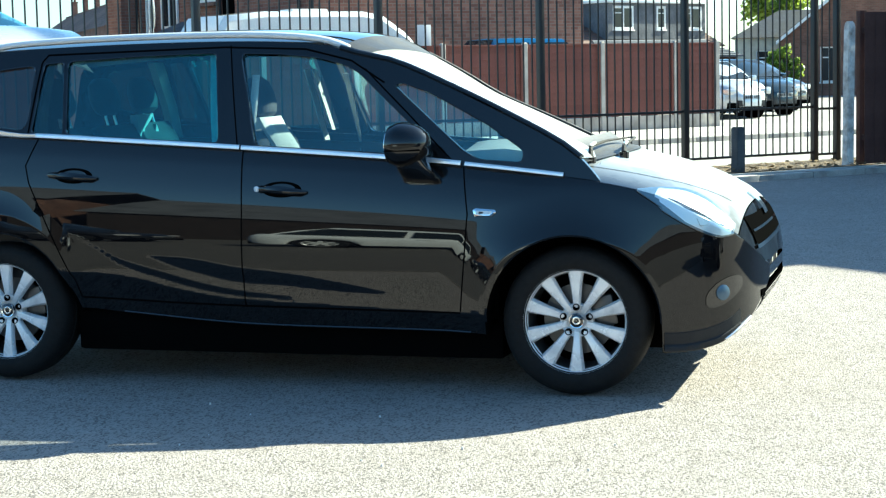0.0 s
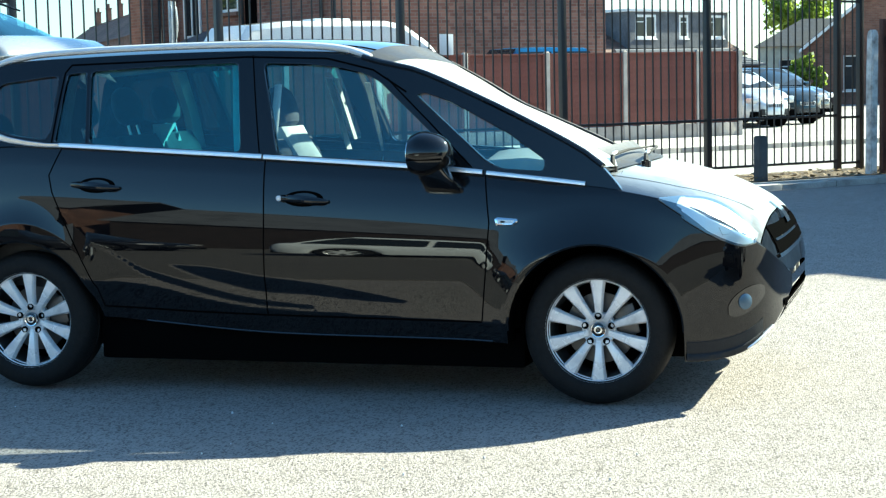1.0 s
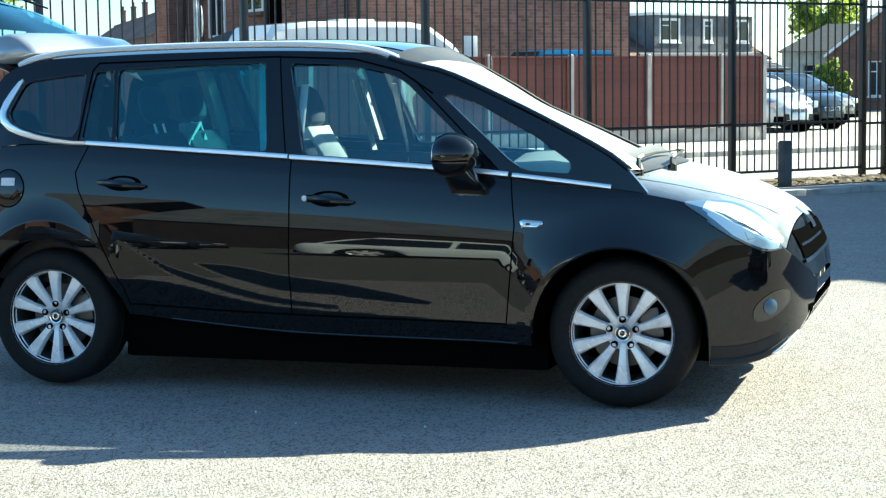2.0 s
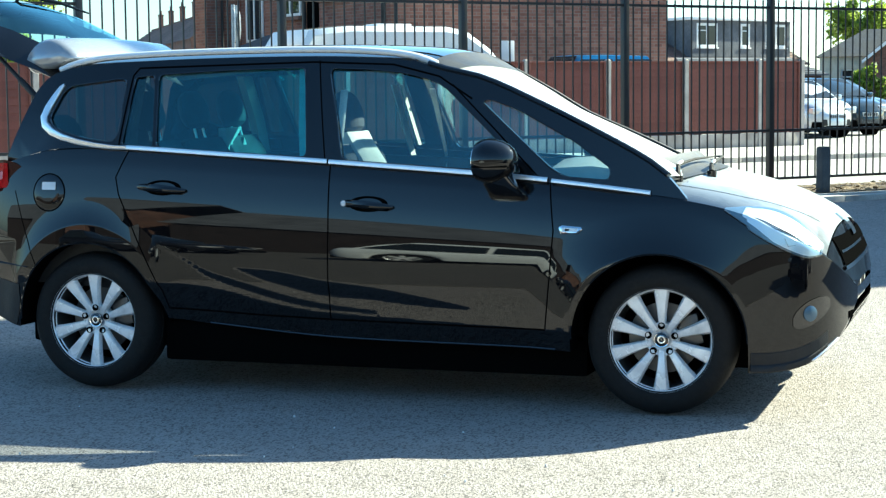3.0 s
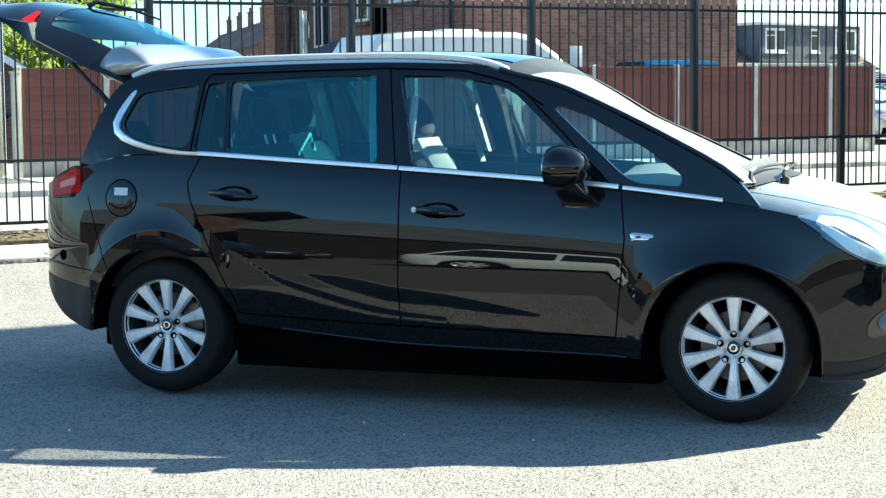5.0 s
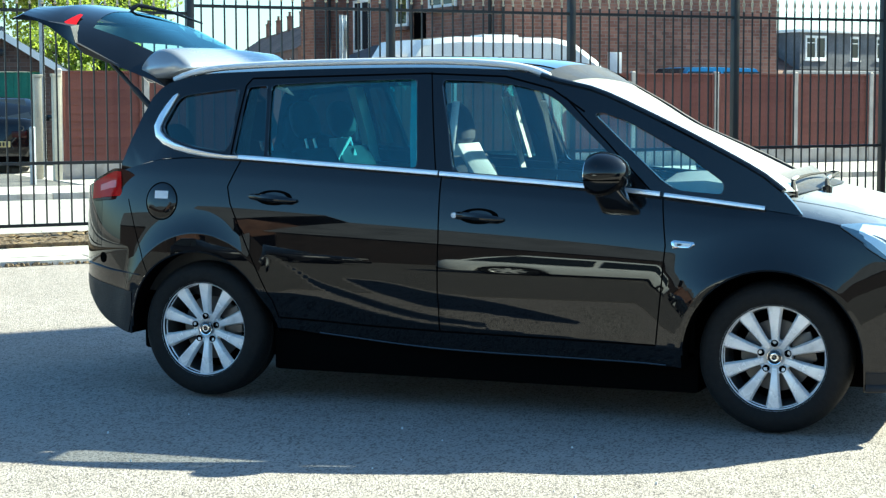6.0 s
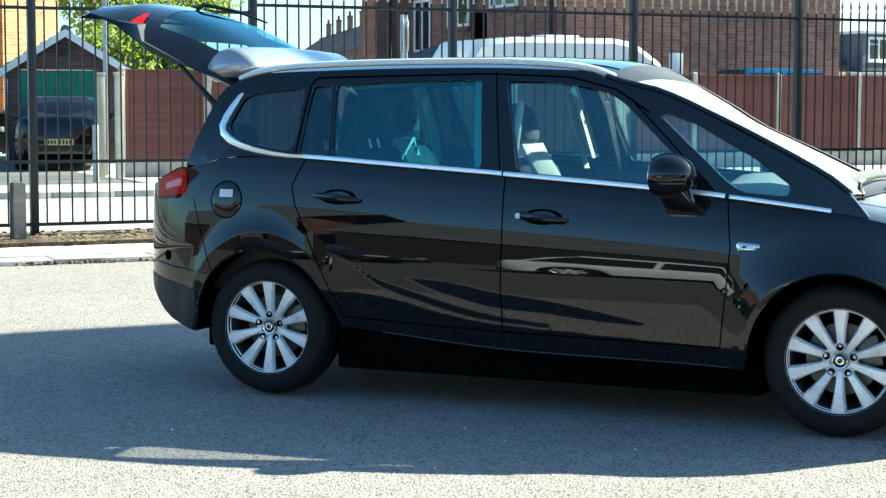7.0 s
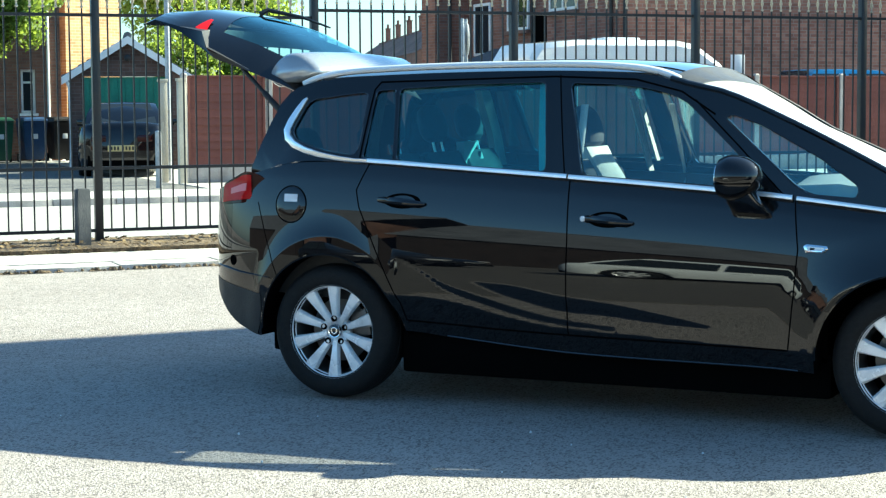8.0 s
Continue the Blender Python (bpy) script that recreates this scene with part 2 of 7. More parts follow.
# the painted glare is strongest along the bonnet's middle and fades towards its sides
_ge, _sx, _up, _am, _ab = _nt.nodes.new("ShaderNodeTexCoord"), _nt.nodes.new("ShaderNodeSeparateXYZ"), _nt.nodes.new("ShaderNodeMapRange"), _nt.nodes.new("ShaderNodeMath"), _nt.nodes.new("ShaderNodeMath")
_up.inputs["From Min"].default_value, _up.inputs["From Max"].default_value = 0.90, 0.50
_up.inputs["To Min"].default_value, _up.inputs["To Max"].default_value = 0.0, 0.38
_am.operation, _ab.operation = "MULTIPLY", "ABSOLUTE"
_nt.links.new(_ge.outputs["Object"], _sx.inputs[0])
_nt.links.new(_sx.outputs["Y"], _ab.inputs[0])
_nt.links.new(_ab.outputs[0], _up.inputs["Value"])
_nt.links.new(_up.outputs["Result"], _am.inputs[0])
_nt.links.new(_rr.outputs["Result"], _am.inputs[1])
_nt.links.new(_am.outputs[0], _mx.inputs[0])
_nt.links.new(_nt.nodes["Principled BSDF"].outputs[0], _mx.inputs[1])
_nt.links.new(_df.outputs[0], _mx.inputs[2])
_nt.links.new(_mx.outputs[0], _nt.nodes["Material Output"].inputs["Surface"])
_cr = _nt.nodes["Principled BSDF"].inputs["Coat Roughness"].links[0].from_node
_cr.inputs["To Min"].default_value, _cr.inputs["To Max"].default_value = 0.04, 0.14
# the grey base paints the bright sky reflection on a black spoiler
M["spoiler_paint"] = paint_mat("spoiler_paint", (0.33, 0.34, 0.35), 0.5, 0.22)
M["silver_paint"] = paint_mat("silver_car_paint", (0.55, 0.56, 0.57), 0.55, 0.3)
M["navy_paint"] = paint_mat("dark_blue_car_paint", (0.008, 0.018, 0.03), 0.0, 0.3)
M["blue_paint"] = paint_mat("blue_car_paint", (0.03, 0.14, 0.30), 0.3, 0.3)
M["white_paint"] = paint_mat("white_van_paint", (0.72, 0.74, 0.74), 0.0, 0.3)
M["dark_paint"] = paint_mat("dark_grey_car_paint", (0.012, 0.012, 0.015), 0.1, 0.3)
M["glass"] = glass_mat("clear_tinted_glass", (0.86, 0.96, 0.97), 0.0, (0.66, 0.96, 1.0), 1.8)
M["screen"] = glass_mat("whitened_windscreen_glass", (0.74, 0.80, 0.81), 0.0, (1, 1, 1), 2.2)
# an even pale diffuse share mixed into the windscreen glass
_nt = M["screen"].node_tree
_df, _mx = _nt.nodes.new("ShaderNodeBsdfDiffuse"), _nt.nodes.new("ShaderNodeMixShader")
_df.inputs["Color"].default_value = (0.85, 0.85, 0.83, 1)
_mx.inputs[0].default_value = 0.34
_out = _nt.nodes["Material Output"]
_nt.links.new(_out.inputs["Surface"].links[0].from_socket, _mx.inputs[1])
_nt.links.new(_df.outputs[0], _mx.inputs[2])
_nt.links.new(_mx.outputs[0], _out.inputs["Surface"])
M["privacy"] = glass_mat("privacy_glass", (0.60, 0.86, 0.90), 0.0, (0.66, 0.96, 0.98), 1.85)
M["quarter_glass"] = glass_mat("dark_privacy_glass", (0.36, 0.45, 0.47), 0.0, (0.66, 0.96, 0.98), 1.85)
M["lens"] = glass_mat("lamp_lens", (0.85, 0.9, 0.92))
M["pane"], _nt, _b = base_mat("window_pane", (0.02, 0.025, 0.03), 0.03, 0.0, 0.35, 0.0)
M["tyre"] = surf("tyre_rubber", (0.006, 0.006, 0.006), (0.010, 0.010, 0.010), 0.75, fine=50, broad=6, bump=0.3, stain=(0.014, 0.013, 0.012), spec=0.25)
M["alloy"] = surf("silver_alloy", (0.92, 0.92, 0.91), (0.96, 0.96, 0.95), 0.30, 0.20, fine=120, broad=9, bump=0.05, stain=(0.55, 0.55, 0.55))
M["chrome"], _nt, _b = base_mat("chrome", (0.86, 0.87, 0.88), 0.09, 1.0)
M["satin"], _nt, _b = base_mat("satin_aluminium", (0.96, 0.95, 0.93), 0.30, 0.8)
M["lamp_bowl"], _nt, _b = base_mat("bright_lamp_reflector", (0.86, 0.88, 0.90), 0.33, 0.75)
M["lamp_dark"], _nt, _b = base_mat("dark_lamp_housing", (0.10, 0.15, 0.20), 0.25, 0.3)
M["rail"], _nt, _b = base_mat("pale_anodised_aluminium", (0.80, 0.80, 0.79), 0.35, 0.25)
M["disc"], _nt, _b = base_mat("brake_steel", (0.14, 0.135, 0.13), 0.45, 0.8)
M["plastic"] = surf("black_plastic", (0.012, 0.012, 0.013), (0.018, 0.018, 0.019), 0.55, fine=120, broad=5, bump=0.15)
M["gloss_black"], _nt, _b = base_mat("gloss_black", (0.004, 0.004, 0.005), 0.06, 0.0, 0.5, 1.0)
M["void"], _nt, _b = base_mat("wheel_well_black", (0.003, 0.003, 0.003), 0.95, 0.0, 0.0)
M["red_lens"], _nt, _b = base_mat("red_lamp_lens", (0.40, 0.006, 0.010), 0.1, 0.0, 0.0, 0.35)
# pale red that paints the highlight streak on the tail lamp
M["pink_lens"], _nt, _b = base_mat("pale_red_lens_glint", (0.62, 0.10, 0.10), 0.2, 0.0, 0.3, 0.5)
M["red_dark"], _nt, _b = base_mat("dark_red_lamp_lens", (0.025, 0.002, 0.003), 0.1, 0.0, 0.0, 0.5)
M["amber"], _nt, _b = base_mat("clear_indicator", (0.62, 0.60, 0.58), 0.15, 0.2, 0.6, 1.0)
M["plate_white"] = surf("white_plate", (0.75, 0.75, 0.73), (0.8, 0.8, 0.78), 0.4, fine=20, broad=5, bump=0.0)
M["plate_yellow"] = surf("yellow_plate", (0.62, 0.50, 0.20), (0.66, 0.54, 0.24), 0.4, fine=20, broad=5, bump=0.0)
M["ink"], _nt, _b = base_mat("black_ink", (0.01, 0.01, 0.01), 0.5)
M["fabric"] = surf("dark_seat_cloth", (0.022, 0.024, 0.03), (0.035, 0.038, 0.045), 0.95, fine=150, broad=6, bump=0.3)
M["palecloth"] = surf("pale_seat_cloth", (0.48, 0.49, 0.48), (0.56, 0.57, 0.55), 0.95, fine=150, broad=6, bump=0.3)
M["trim"] = surf("pale_pillar_trim", (0.52, 0.50, 0.44), (0.58, 0.56, 0.5), 0.8, fine=90, broad=4, bump=0.1)
M["dash"] = surf("grey_dashboard", (0.42, 0.44, 0.43), (0.48, 0.50, 0.49), 0.7, fine=150, broad=5, bump=0.2)
M["paper"] = surf("white_label", (0.72, 0.74, 0.76), (0.78, 0.8, 0.82), 0.6, fine=40, broad=10, bump=0.0)


# ---- mesh helpers ----
def finish(bm, name, mats, smooth=True, angle=35):
    bmesh.ops.recalc_face_normals(bm, faces=bm.faces)
    me = bpy.data.meshes.new(name)
    bm.to_mesh(me)
    bm.free()
    for m in (mats if isinstance(mats, (list, tuple)) else [mats]):
        me.materials.append(M[m] if isinstance(m, str) else m)
    if smooth:
        me.polygons.foreach_set("use_smooth", [True] * len(me.polygons))
        me.set_sharp_from_angle(angle=radians(angle))
    return me


def part(name, bm, material, parent, label="", smooth=True, angle=35, at=None):
    ob = new(name, finish(bm, name, material, smooth, angle))
    ob.parent = parent
    if at is not None:
        ob.matrix_basis = at
    if label:
        ob["label"] = label
    return ob


def thing(name, m, label, category, group="", kind=""):
    ob = new(name)
    ob.empty_display_size = 0.3
    ob.matrix_basis = m
    return tagged(ob, label, category, group, kind)


def solid(name, bm, material, m, label, category, group="", kind="", smooth=True, angle=35):
    ob = new(name, finish(bm, name, material, smooth, angle))
    ob.matrix_basis = m
    return tagged(ob, label, category, group, kind)


def box(bm, x0, x1, y0, y1, z0, z1, bevel=0.0, m=None):
    vs = [bm.verts.new((x, y, z)) for z in (z0, z1) for y in (y0, y1) for x in (x0, x1)]
    fs = [bm.faces.new([vs[i] for i in q]) for q in ((0, 2, 3, 1), (4, 5, 7, 6), (0, 1, 5, 4), (2, 6, 7, 3), (0, 4, 6, 2), (1, 3, 7, 5))]
    geom = set(vs)
    if bevel:
        r = bmesh.ops.bevel(bm, geom=list({e for f in fs for e in f.edges}), offset=bevel, segments=2, affect="EDGES", profile=0.6)
        geom = {v for f in r["faces"] for v in f.verts} | {v for v in vs if v.is_valid}
    if m is not None:
        bmesh.ops.transform(bm, matrix=m, verts=list(geom))
    return bm


def loft(bm, rings, closed=True, caps=True):
    """Skin a list of rings of equal length."""
    rows = [[bm.verts.new(p) for p in ring] for ring in rings]
    n = len(rows[0])
    for a, b in zip(rows, rows[1:]):
        for i in range(n if closed else n - 1):
            j = (i + 1) % n
            bm.faces.new((a[i], a[j], b[j], b[i]))
    if caps and closed:
        bm.faces.new(rows[0][::-1])
        bm.faces.new(rows[-1])
    return bm


def circle(r, n, z=0.0, ry=None, cx=0.0, cy=0.0):
    return [(cx + r * math.cos(2 * math.pi * i / n), cy + (ry or r) * math.sin(2 * math.pi * i / n), z) for i in range(n)]


def cyl(bm, p0, p1, r0, r1=None, n=10):
    p0, p1 = Vector(p0), Vector(p1)
    d = (p1 - p0).normalized()
    u = d.orthogonal().normalized()
    w = d.cross(u)
    r1 = r0 if r1 is None else r1
    ring = lambda p, r: [p + (u * math.cos(2 * math.pi * i / n) + w * math.sin(2 * math.pi * i / n)) * r for i in range(n)]
    return loft(bm, [ring(p0, r0), ring(p1, r1)])


def tube(bm, pts, r, n=8, flat=1.0):
    """A bent rod; flat squashes it along z."""
    pts = [Vector(p) for p in pts]
    rings = []
    for i, p in enumerate(pts):
        d = (pts[min(i + 1, len(pts) - 1)] - pts[max(i - 1, 0)]).normalized()
        side = d.cross(Vector((0, 0, 1)))
        side = side.normalized() if side.length > 1e-4 else Vector((1, 0, 0))
        up = side.cross(d)
        rr = r[i] if isinstance(r, (list, tuple)) else r
        rings.append([p + side * math.cos(2 * math.pi * k / n) * rr + up * math.sin(2 * math.pi * k / n) * rr * flat for k in range(n)])
    return loft(bm, rings)


def lerp_table(tab, x):
    if x <= tab[0][0]:
        return tab[0][1]
    for (x0, y0), (x1, y1) in zip(tab, tab[1:]):
        if x <= x1:
            return y0 + (y1 - y0) * (x - x0) / (x1 - x0)
    return tab[-1][1]


def curve_table(tab, x):
    """Smooth interpolation through a table (Catmull-Rom)."""
    if x <= tab[0][0]:
        return tab[0][1]
    if x >= tab[-1][0]:
        return tab[-1][1]
    i = max(k for k in range(len(tab) - 1) if tab[k][0] <= x)
    x0, x1 = tab[i][0], tab[i + 1][0]
    h = x1 - x0
    def slope(k):
        k0, k1 = max(k - 1, 0), min(k + 1, len(tab) - 1)
        return (tab[k1][1] - tab[k0][1]) / (tab[k1][0] - tab[k0][0])
    u = (x - x0) / h
    return ((2 * u ** 3 - 3 * u ** 2 + 1) * tab[i][1] + (u ** 3 - 2 * u ** 2 + u) * h * slope(i)
            + (-2 * u ** 3 + 3 * u ** 2) * tab[i + 1][1] + (u ** 3 - u ** 2) * h * slope(i + 1))


def uv_box(me):
    """Lay bricks at true size on upright faces."""
    uv = me.uv_layers.new(name="UVMap")
    for p in me.polygons:
        nx, ny, nz = (abs(v) for v in p.normal)
        for li in p.loop_indices:
            x, y, z = me.vertices[me.loops[li].vertex_index].co
            uv.data[li].uv = (y, z) if nx > max(ny, nz) else ((x, z) if ny > nz else (x, y))


STREET = math.degrees(math.atan2(0.746, 0.666))


def st(s, q, z=0.0, turn=0.0):
    """A pose in the street's own frame: s along the railings, q across them away from the car park."""
    return pose(-7.92 + 0.666 * s - 0.746 * q, 6.09 + 0.746 * s + 0.666 * q, z, 0, 0, STREET + turn)


# ---- ground, pavements, kerbs ----
def strip(name, s0, s1, q0, q1, z0, z1, material, label, category, bevel=0.0):
    bm = bmesh.new()
    box(bm, s0, s1, q0, q1, z0, z1, bevel)
    return solid(name, bm, material, st(0, 0), label, category, kind="structure")


bm = bmesh.new()
N = 60
for i in range(N + 1):
    for j in range(N + 1):
        u, v = (i / N * 2 - 1), (j / N * 2 - 1)
        x, y = 400 * u * abs(u) ** 1.6, 400 * v * abs(v) ** 1.6
        bm.verts.new((x, y, 0.006 * noise.noise((x * 0.35, y * 0.35, 0)) if abs(x) < 14 and -14 < y < 4 else 0.0))
bm.verts.ensure_lookup_table()
for i in range(N):
    for j in range(N):
        a = i * (N + 1) + j
        bm.faces.new([bm.verts[k] for k in (a, a + N + 1, a + N + 2, a + 1)])
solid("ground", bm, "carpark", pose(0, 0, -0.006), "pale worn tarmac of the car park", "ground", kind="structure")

# unseen dark strip, added to dim what the doors mirror
bm = bmesh.new()
box(bm, -60, 60, -26.8, -3.5, -0.06, 0.004)
solid("lane", bm, "lane", pose(0, 0, 0), "unseen darker tarmac strip, added to dim the door reflections", "lane", kind="structure")

strip("pavement_1", -30, 9.6, -1.94, -1.0, -0.1, 0.048, "concrete", "pale concrete path along the railings", "pavement", 0.01)
strip("pavement_2", 9.6, 40, -1.2, -1.0, -0.1, 0.075, "concrete", "pale concrete path along the railings", "pavement", 0.01)
strip("verge", -30, 40, -1.0, 0.35, -0.1, 0.085, "soil", "dark leaf litter under the railings", "verge")
strip("road", -60, 60, 0.35, 7.45, -0.1, 0.02, "road", "sunlit pale road behind the railings", "road")
strip("pavement_3", 3.75, 60, 7.6, 11.5, -0.1, 0.115, "concrete", "pale concrete pavement in front of the timber fence", "pavement")
strip("pavement_4", -40, 3.75, 7.6, 9.6, -0.1, 0.11, "concrete", "pale concrete pavement at the driveway", "pavement")
strip("driveway", -25, 3.75, 9.6, 34, -0.1, 0.10, "drive", "dark tarmac driveway before the garage", "driveway")
strip("forecourt", 22.3, 60, 11.5, 28, -0.1, 0.10, "road", "pale forecourt where cars are parked", "forecourt")
strip("garden", 3.75, 22.3, 11.7, 40, -0.1, 0.09, "concrete", "paved yard behind the timber fence", "yard")

# loose pale chips on the tarmac
bm = bmesh.new()
rnd = random.Random(5)
for i in range(45):
    x, y, r = rnd.uniform(-3.5, 4.0), rnd.uniform(-4.6, -1.1), rnd.uniform(0.002, 0.006)
    loft(bm, [[(x + k * r * math.cos(a), y + k * r * math.sin(a), z * r) for a in [1.05 * j + rnd.uniform(-0.2, 0.2) for j in range(6)]] for z, k in ((-0.8, 1.0), (0.4, 0.9), (0.9, 0.5))])
solid("loose_chips", bm, "plate_white", pose(0, 0, 0), "scattered loose white stone chips on the tarmac", "chips", kind="stuff")


def kerb_row(s0, s1, q0, q1, ztop, n):
    root = thing("kerb", st(0, 0), "row of worn concrete kerb stones", "kerb", kind="structure")
    w = (s1 - s0) / n
    bm = bmesh.new()
    box(bm, 0.004, w - 0.004, q0, q1, -0.1, ztop, 0.012)
    me = finish(bm, "kerb_stone", "kerb")
    rnd = random.Random(3)
    for i in range(n):
        ob = new("kerb_stone", me)
        ob.parent = root
        ob.matrix_basis = pose(s0 + i * w, rnd.uniform(-0.006, 0.006), rnd.uniform(-0.006, 0.004))
    return root


kerb_row(-12, 9.6, -2.30, -1.95, 0.042, 24)
# grit and weeds gathered along the foot of the kerb
bm = bmesh.new()
rnd = random.Random(31)
for k in range(900):
    a, w, h = rnd.uniform(-12, 9.5), rnd.uniform(0.012, 0.05), rnd.uniform(0.006, 0.03)
    q = -2.312 - abs(rnd.gauss(0, 0.014))
    ring = [(a + w * math.cos(j * 1.2566) * rnd.uniform(0.6, 1), q + 0.02 * math.sin(j * 1.2566)) for j in range(5)]
    loft(bm, [[(x, y, 0.0) for x, y in ring], [(a + (x - a) * 0.5, q + (y - q) * 0.4 + 0.004, h) for x, y in ring]])
solid("kerb_weeds", bm, "soil", st(0, 0), "dark grit and weeds along the foot of the kerb", "weeds", kind="stuff")
kerb_row(9.6, 24, -1.42, -1.21, 0.07, 16)
kerb_row(-9, 27, 7.46, 7.6, 0.115, 40)

# flakes of leaf and litter along the foot of the railings
bm = bmesh.new()
rnd = random.Random(11)
for i in range(1500):
    s, q = rnd.uniform(-3, 15), rnd.uniform(-1.05, 0.2) - 0.25 * abs(rnd.gauss(0, 0.6))
    r, a, t = rnd.uniform(0.015, 0.05), rnd.uniform(0, 6.28), rnd.uniform(0.01, 0.04)
    c = Vector((s, q, 0.09 + rnd.uniform(0, 0.02)))
    u, v = Vector((math.cos(a), math.sin(a), rnd.uniform(-0.5, 0.5))) * r, Vector((-math.sin(a), math.cos(a), rnd.uniform(-0.5, 0.5))) * r * 0.6
    bm.faces.new([bm.verts.new(c + p + Vector((0, 0, t * 0.5))) for p in (u, v, -u, -v)])
solid("leaf_litter", bm, surf("dry_leaf", (0.10, 0.065, 0.03), (0.28, 0.20, 0.09), 0.9, fine=10, broad=20, bump=0, stain=(0.1, 0.07, 0.04)), st(0, 0), "scattered dry leaves along the railings", "leaves", kind="stuff", smooth=False)


# ---- railings ----
PANEL, BARS = 2.283, 17


def railings():
    posts = bmesh.new()
    box(posts, -0.04, 0.04, -0.04, 0.04, 0.0, 2.62, 0.006)
    post_me = finish(posts, "post", "steel")
    def bar_mesh(top):
        b = bmesh.new()
        box(b, -0.0075, 0.0075, -0.0075, 0.0075, 0.13, top)
        return finish(b, "bar", "steel", smooth=False)
    bar_me, tall_me = bar_mesh(2.36), bar_mesh(2.41)
    tip = bmesh.new()
    loft(tip, [circle(r, 6, z) for r, z in ((0.009, 2.335), (0.018, 2.348), (0.009, 2.362), (0.010, 2.39), (0.020, 2.418), (0.013, 2.455), (0.002, 2.51))])
    tip_me = finish(tip, "finial", "gold")
    rail = bmesh.new()
    box(rail, 0.04, PANEL - 0.04, -0.02, 0.02, -0.016, 0.016)
    rail_me = finish(rail, "rail", "steel", smooth=False)
    for k in range(-4, 6):
        up = 0.05 if k >= 1 else 0.0
        root = thing("railing_panel", st(k * PANEL, 0, 0.05 + 0.6 * up), "black steel railings with gilt spear tops", "railings", "railing panels")
        def put(name, me, m):
            ob = new(name, me)
            ob.parent, ob.matrix_basis = root, m
            return ob
        put("post", post_me, pose(0, 0, 0))
        for z in (0.135, 0.755, 2.27 + up):
            put("rail", rail_me, pose(0, 0, z))
        for i in range(BARS):
            x = PANEL * (i + 1) / (BARS + 1)
            put("bar", tall_me if up else bar_me, pose(x, 0, 0))
            f = put("finial", tip_me, pose(x, 0, up))
            f["label"] = "gilt spear finial"
    # narrow last bay between two posts
    root = thing("railing_panel", st(6 * PANEL, 0, 0.05), "short bay of black steel railings", "railings", "railing panels")
    for name, me, m in [("post", post_me, pose(0, 0, 0)), ("post", post_me, pose(0.42, 0, 0))] + [("rail", rail_me, pose(0, 0, z) @ Matrix.Diagonal((0.17, 1, 1, 1))) for z in (0.135, 0.755, 2.32)] + [("bar", tall_me, pose(x, 0, 0)) for x in (0.14, 0.28)]:
        ob = new(name, me)
        ob.parent, ob.matrix_basis = root, m


railings()


def bollard(s, q, h, turn):
    bm = bmesh.new()
    w = 0.065
    loft(bm, [[(x * k, y * k, z) for x, y in ((-w, -w), (w, -w), (w, w), (-w, w))] for z, k in ((0.0, 1.0), (h - 0.02, 1.0), (h, 0.82))])
    bmesh.ops.bevel(bm, geom=list(bm.edges), offset=0.008, segments=2, affect="EDGES")
    solid("bollard", bm, "bollard", st(s, q, 0.07, turn), "short square weathered timber bollard", "bollard", "bollards")


bollard(-0.26, -0.5, 0.56, 4)
bollard(11.51, -0.9, 0.58, -3)

bm = bmesh.new()
loft(bm, [[(x * k + dx, y * k, z) for x, y in ((-0.06, -0.06), (0.06, -0.06), (0.06, 0.06), (-0.06, 0.06))] for z, k, dx in ((0, 1, 0), (0.6, 0.98, 0.01), (1.2, 1.0, 0.015), (1.84, 0.96, 0.03), (1.9, 0.7, 0.03))])
bmesh.ops.bevel(bm, geom=list(bm.edges), offset=0.015, segments=2, affect="EDGES")
solid("gate_post", bm, "oldwood", st(13.42, -0.9, 0.06), "thick timber post with flaking white paint", "post")


def board_fence():
    root = thing("board_fence", st(13.62, -1.0, 0.1, -14), "tall dark brown close-boarded fence", "fence")
    rnd = random.Random(5)
    bm = bmesh.new()
    box(bm, 0, 0.148, -0.011, 0.011, 0, 1.98, 0.003)
    me = finish(bm, "board", "brownboard")
    for i in range(14):
        ob = new("board", me)
        ob.parent, ob.matrix_basis = root, pose(i * 0.152, rnd.uniform(-0.004, 0.004), rnd.uniform(-0.012, 0.0))
    for z in (0.3, 1.7):
        bm = bmesh.new()
        box(bm, 0, 2.13, 0.013, 0.06, z, z + 0.08, 0.004)
        part("rail", bm, "brownboard", root)
    for x in (0.02, 2.1):
        bm = bmesh.new()
        box(bm, x - 0.05, x + 0.05, 0.062, 0.16, -0.1, 2.0, 0.006)
        part("post", bm, "brownboard", root)


board_fence()

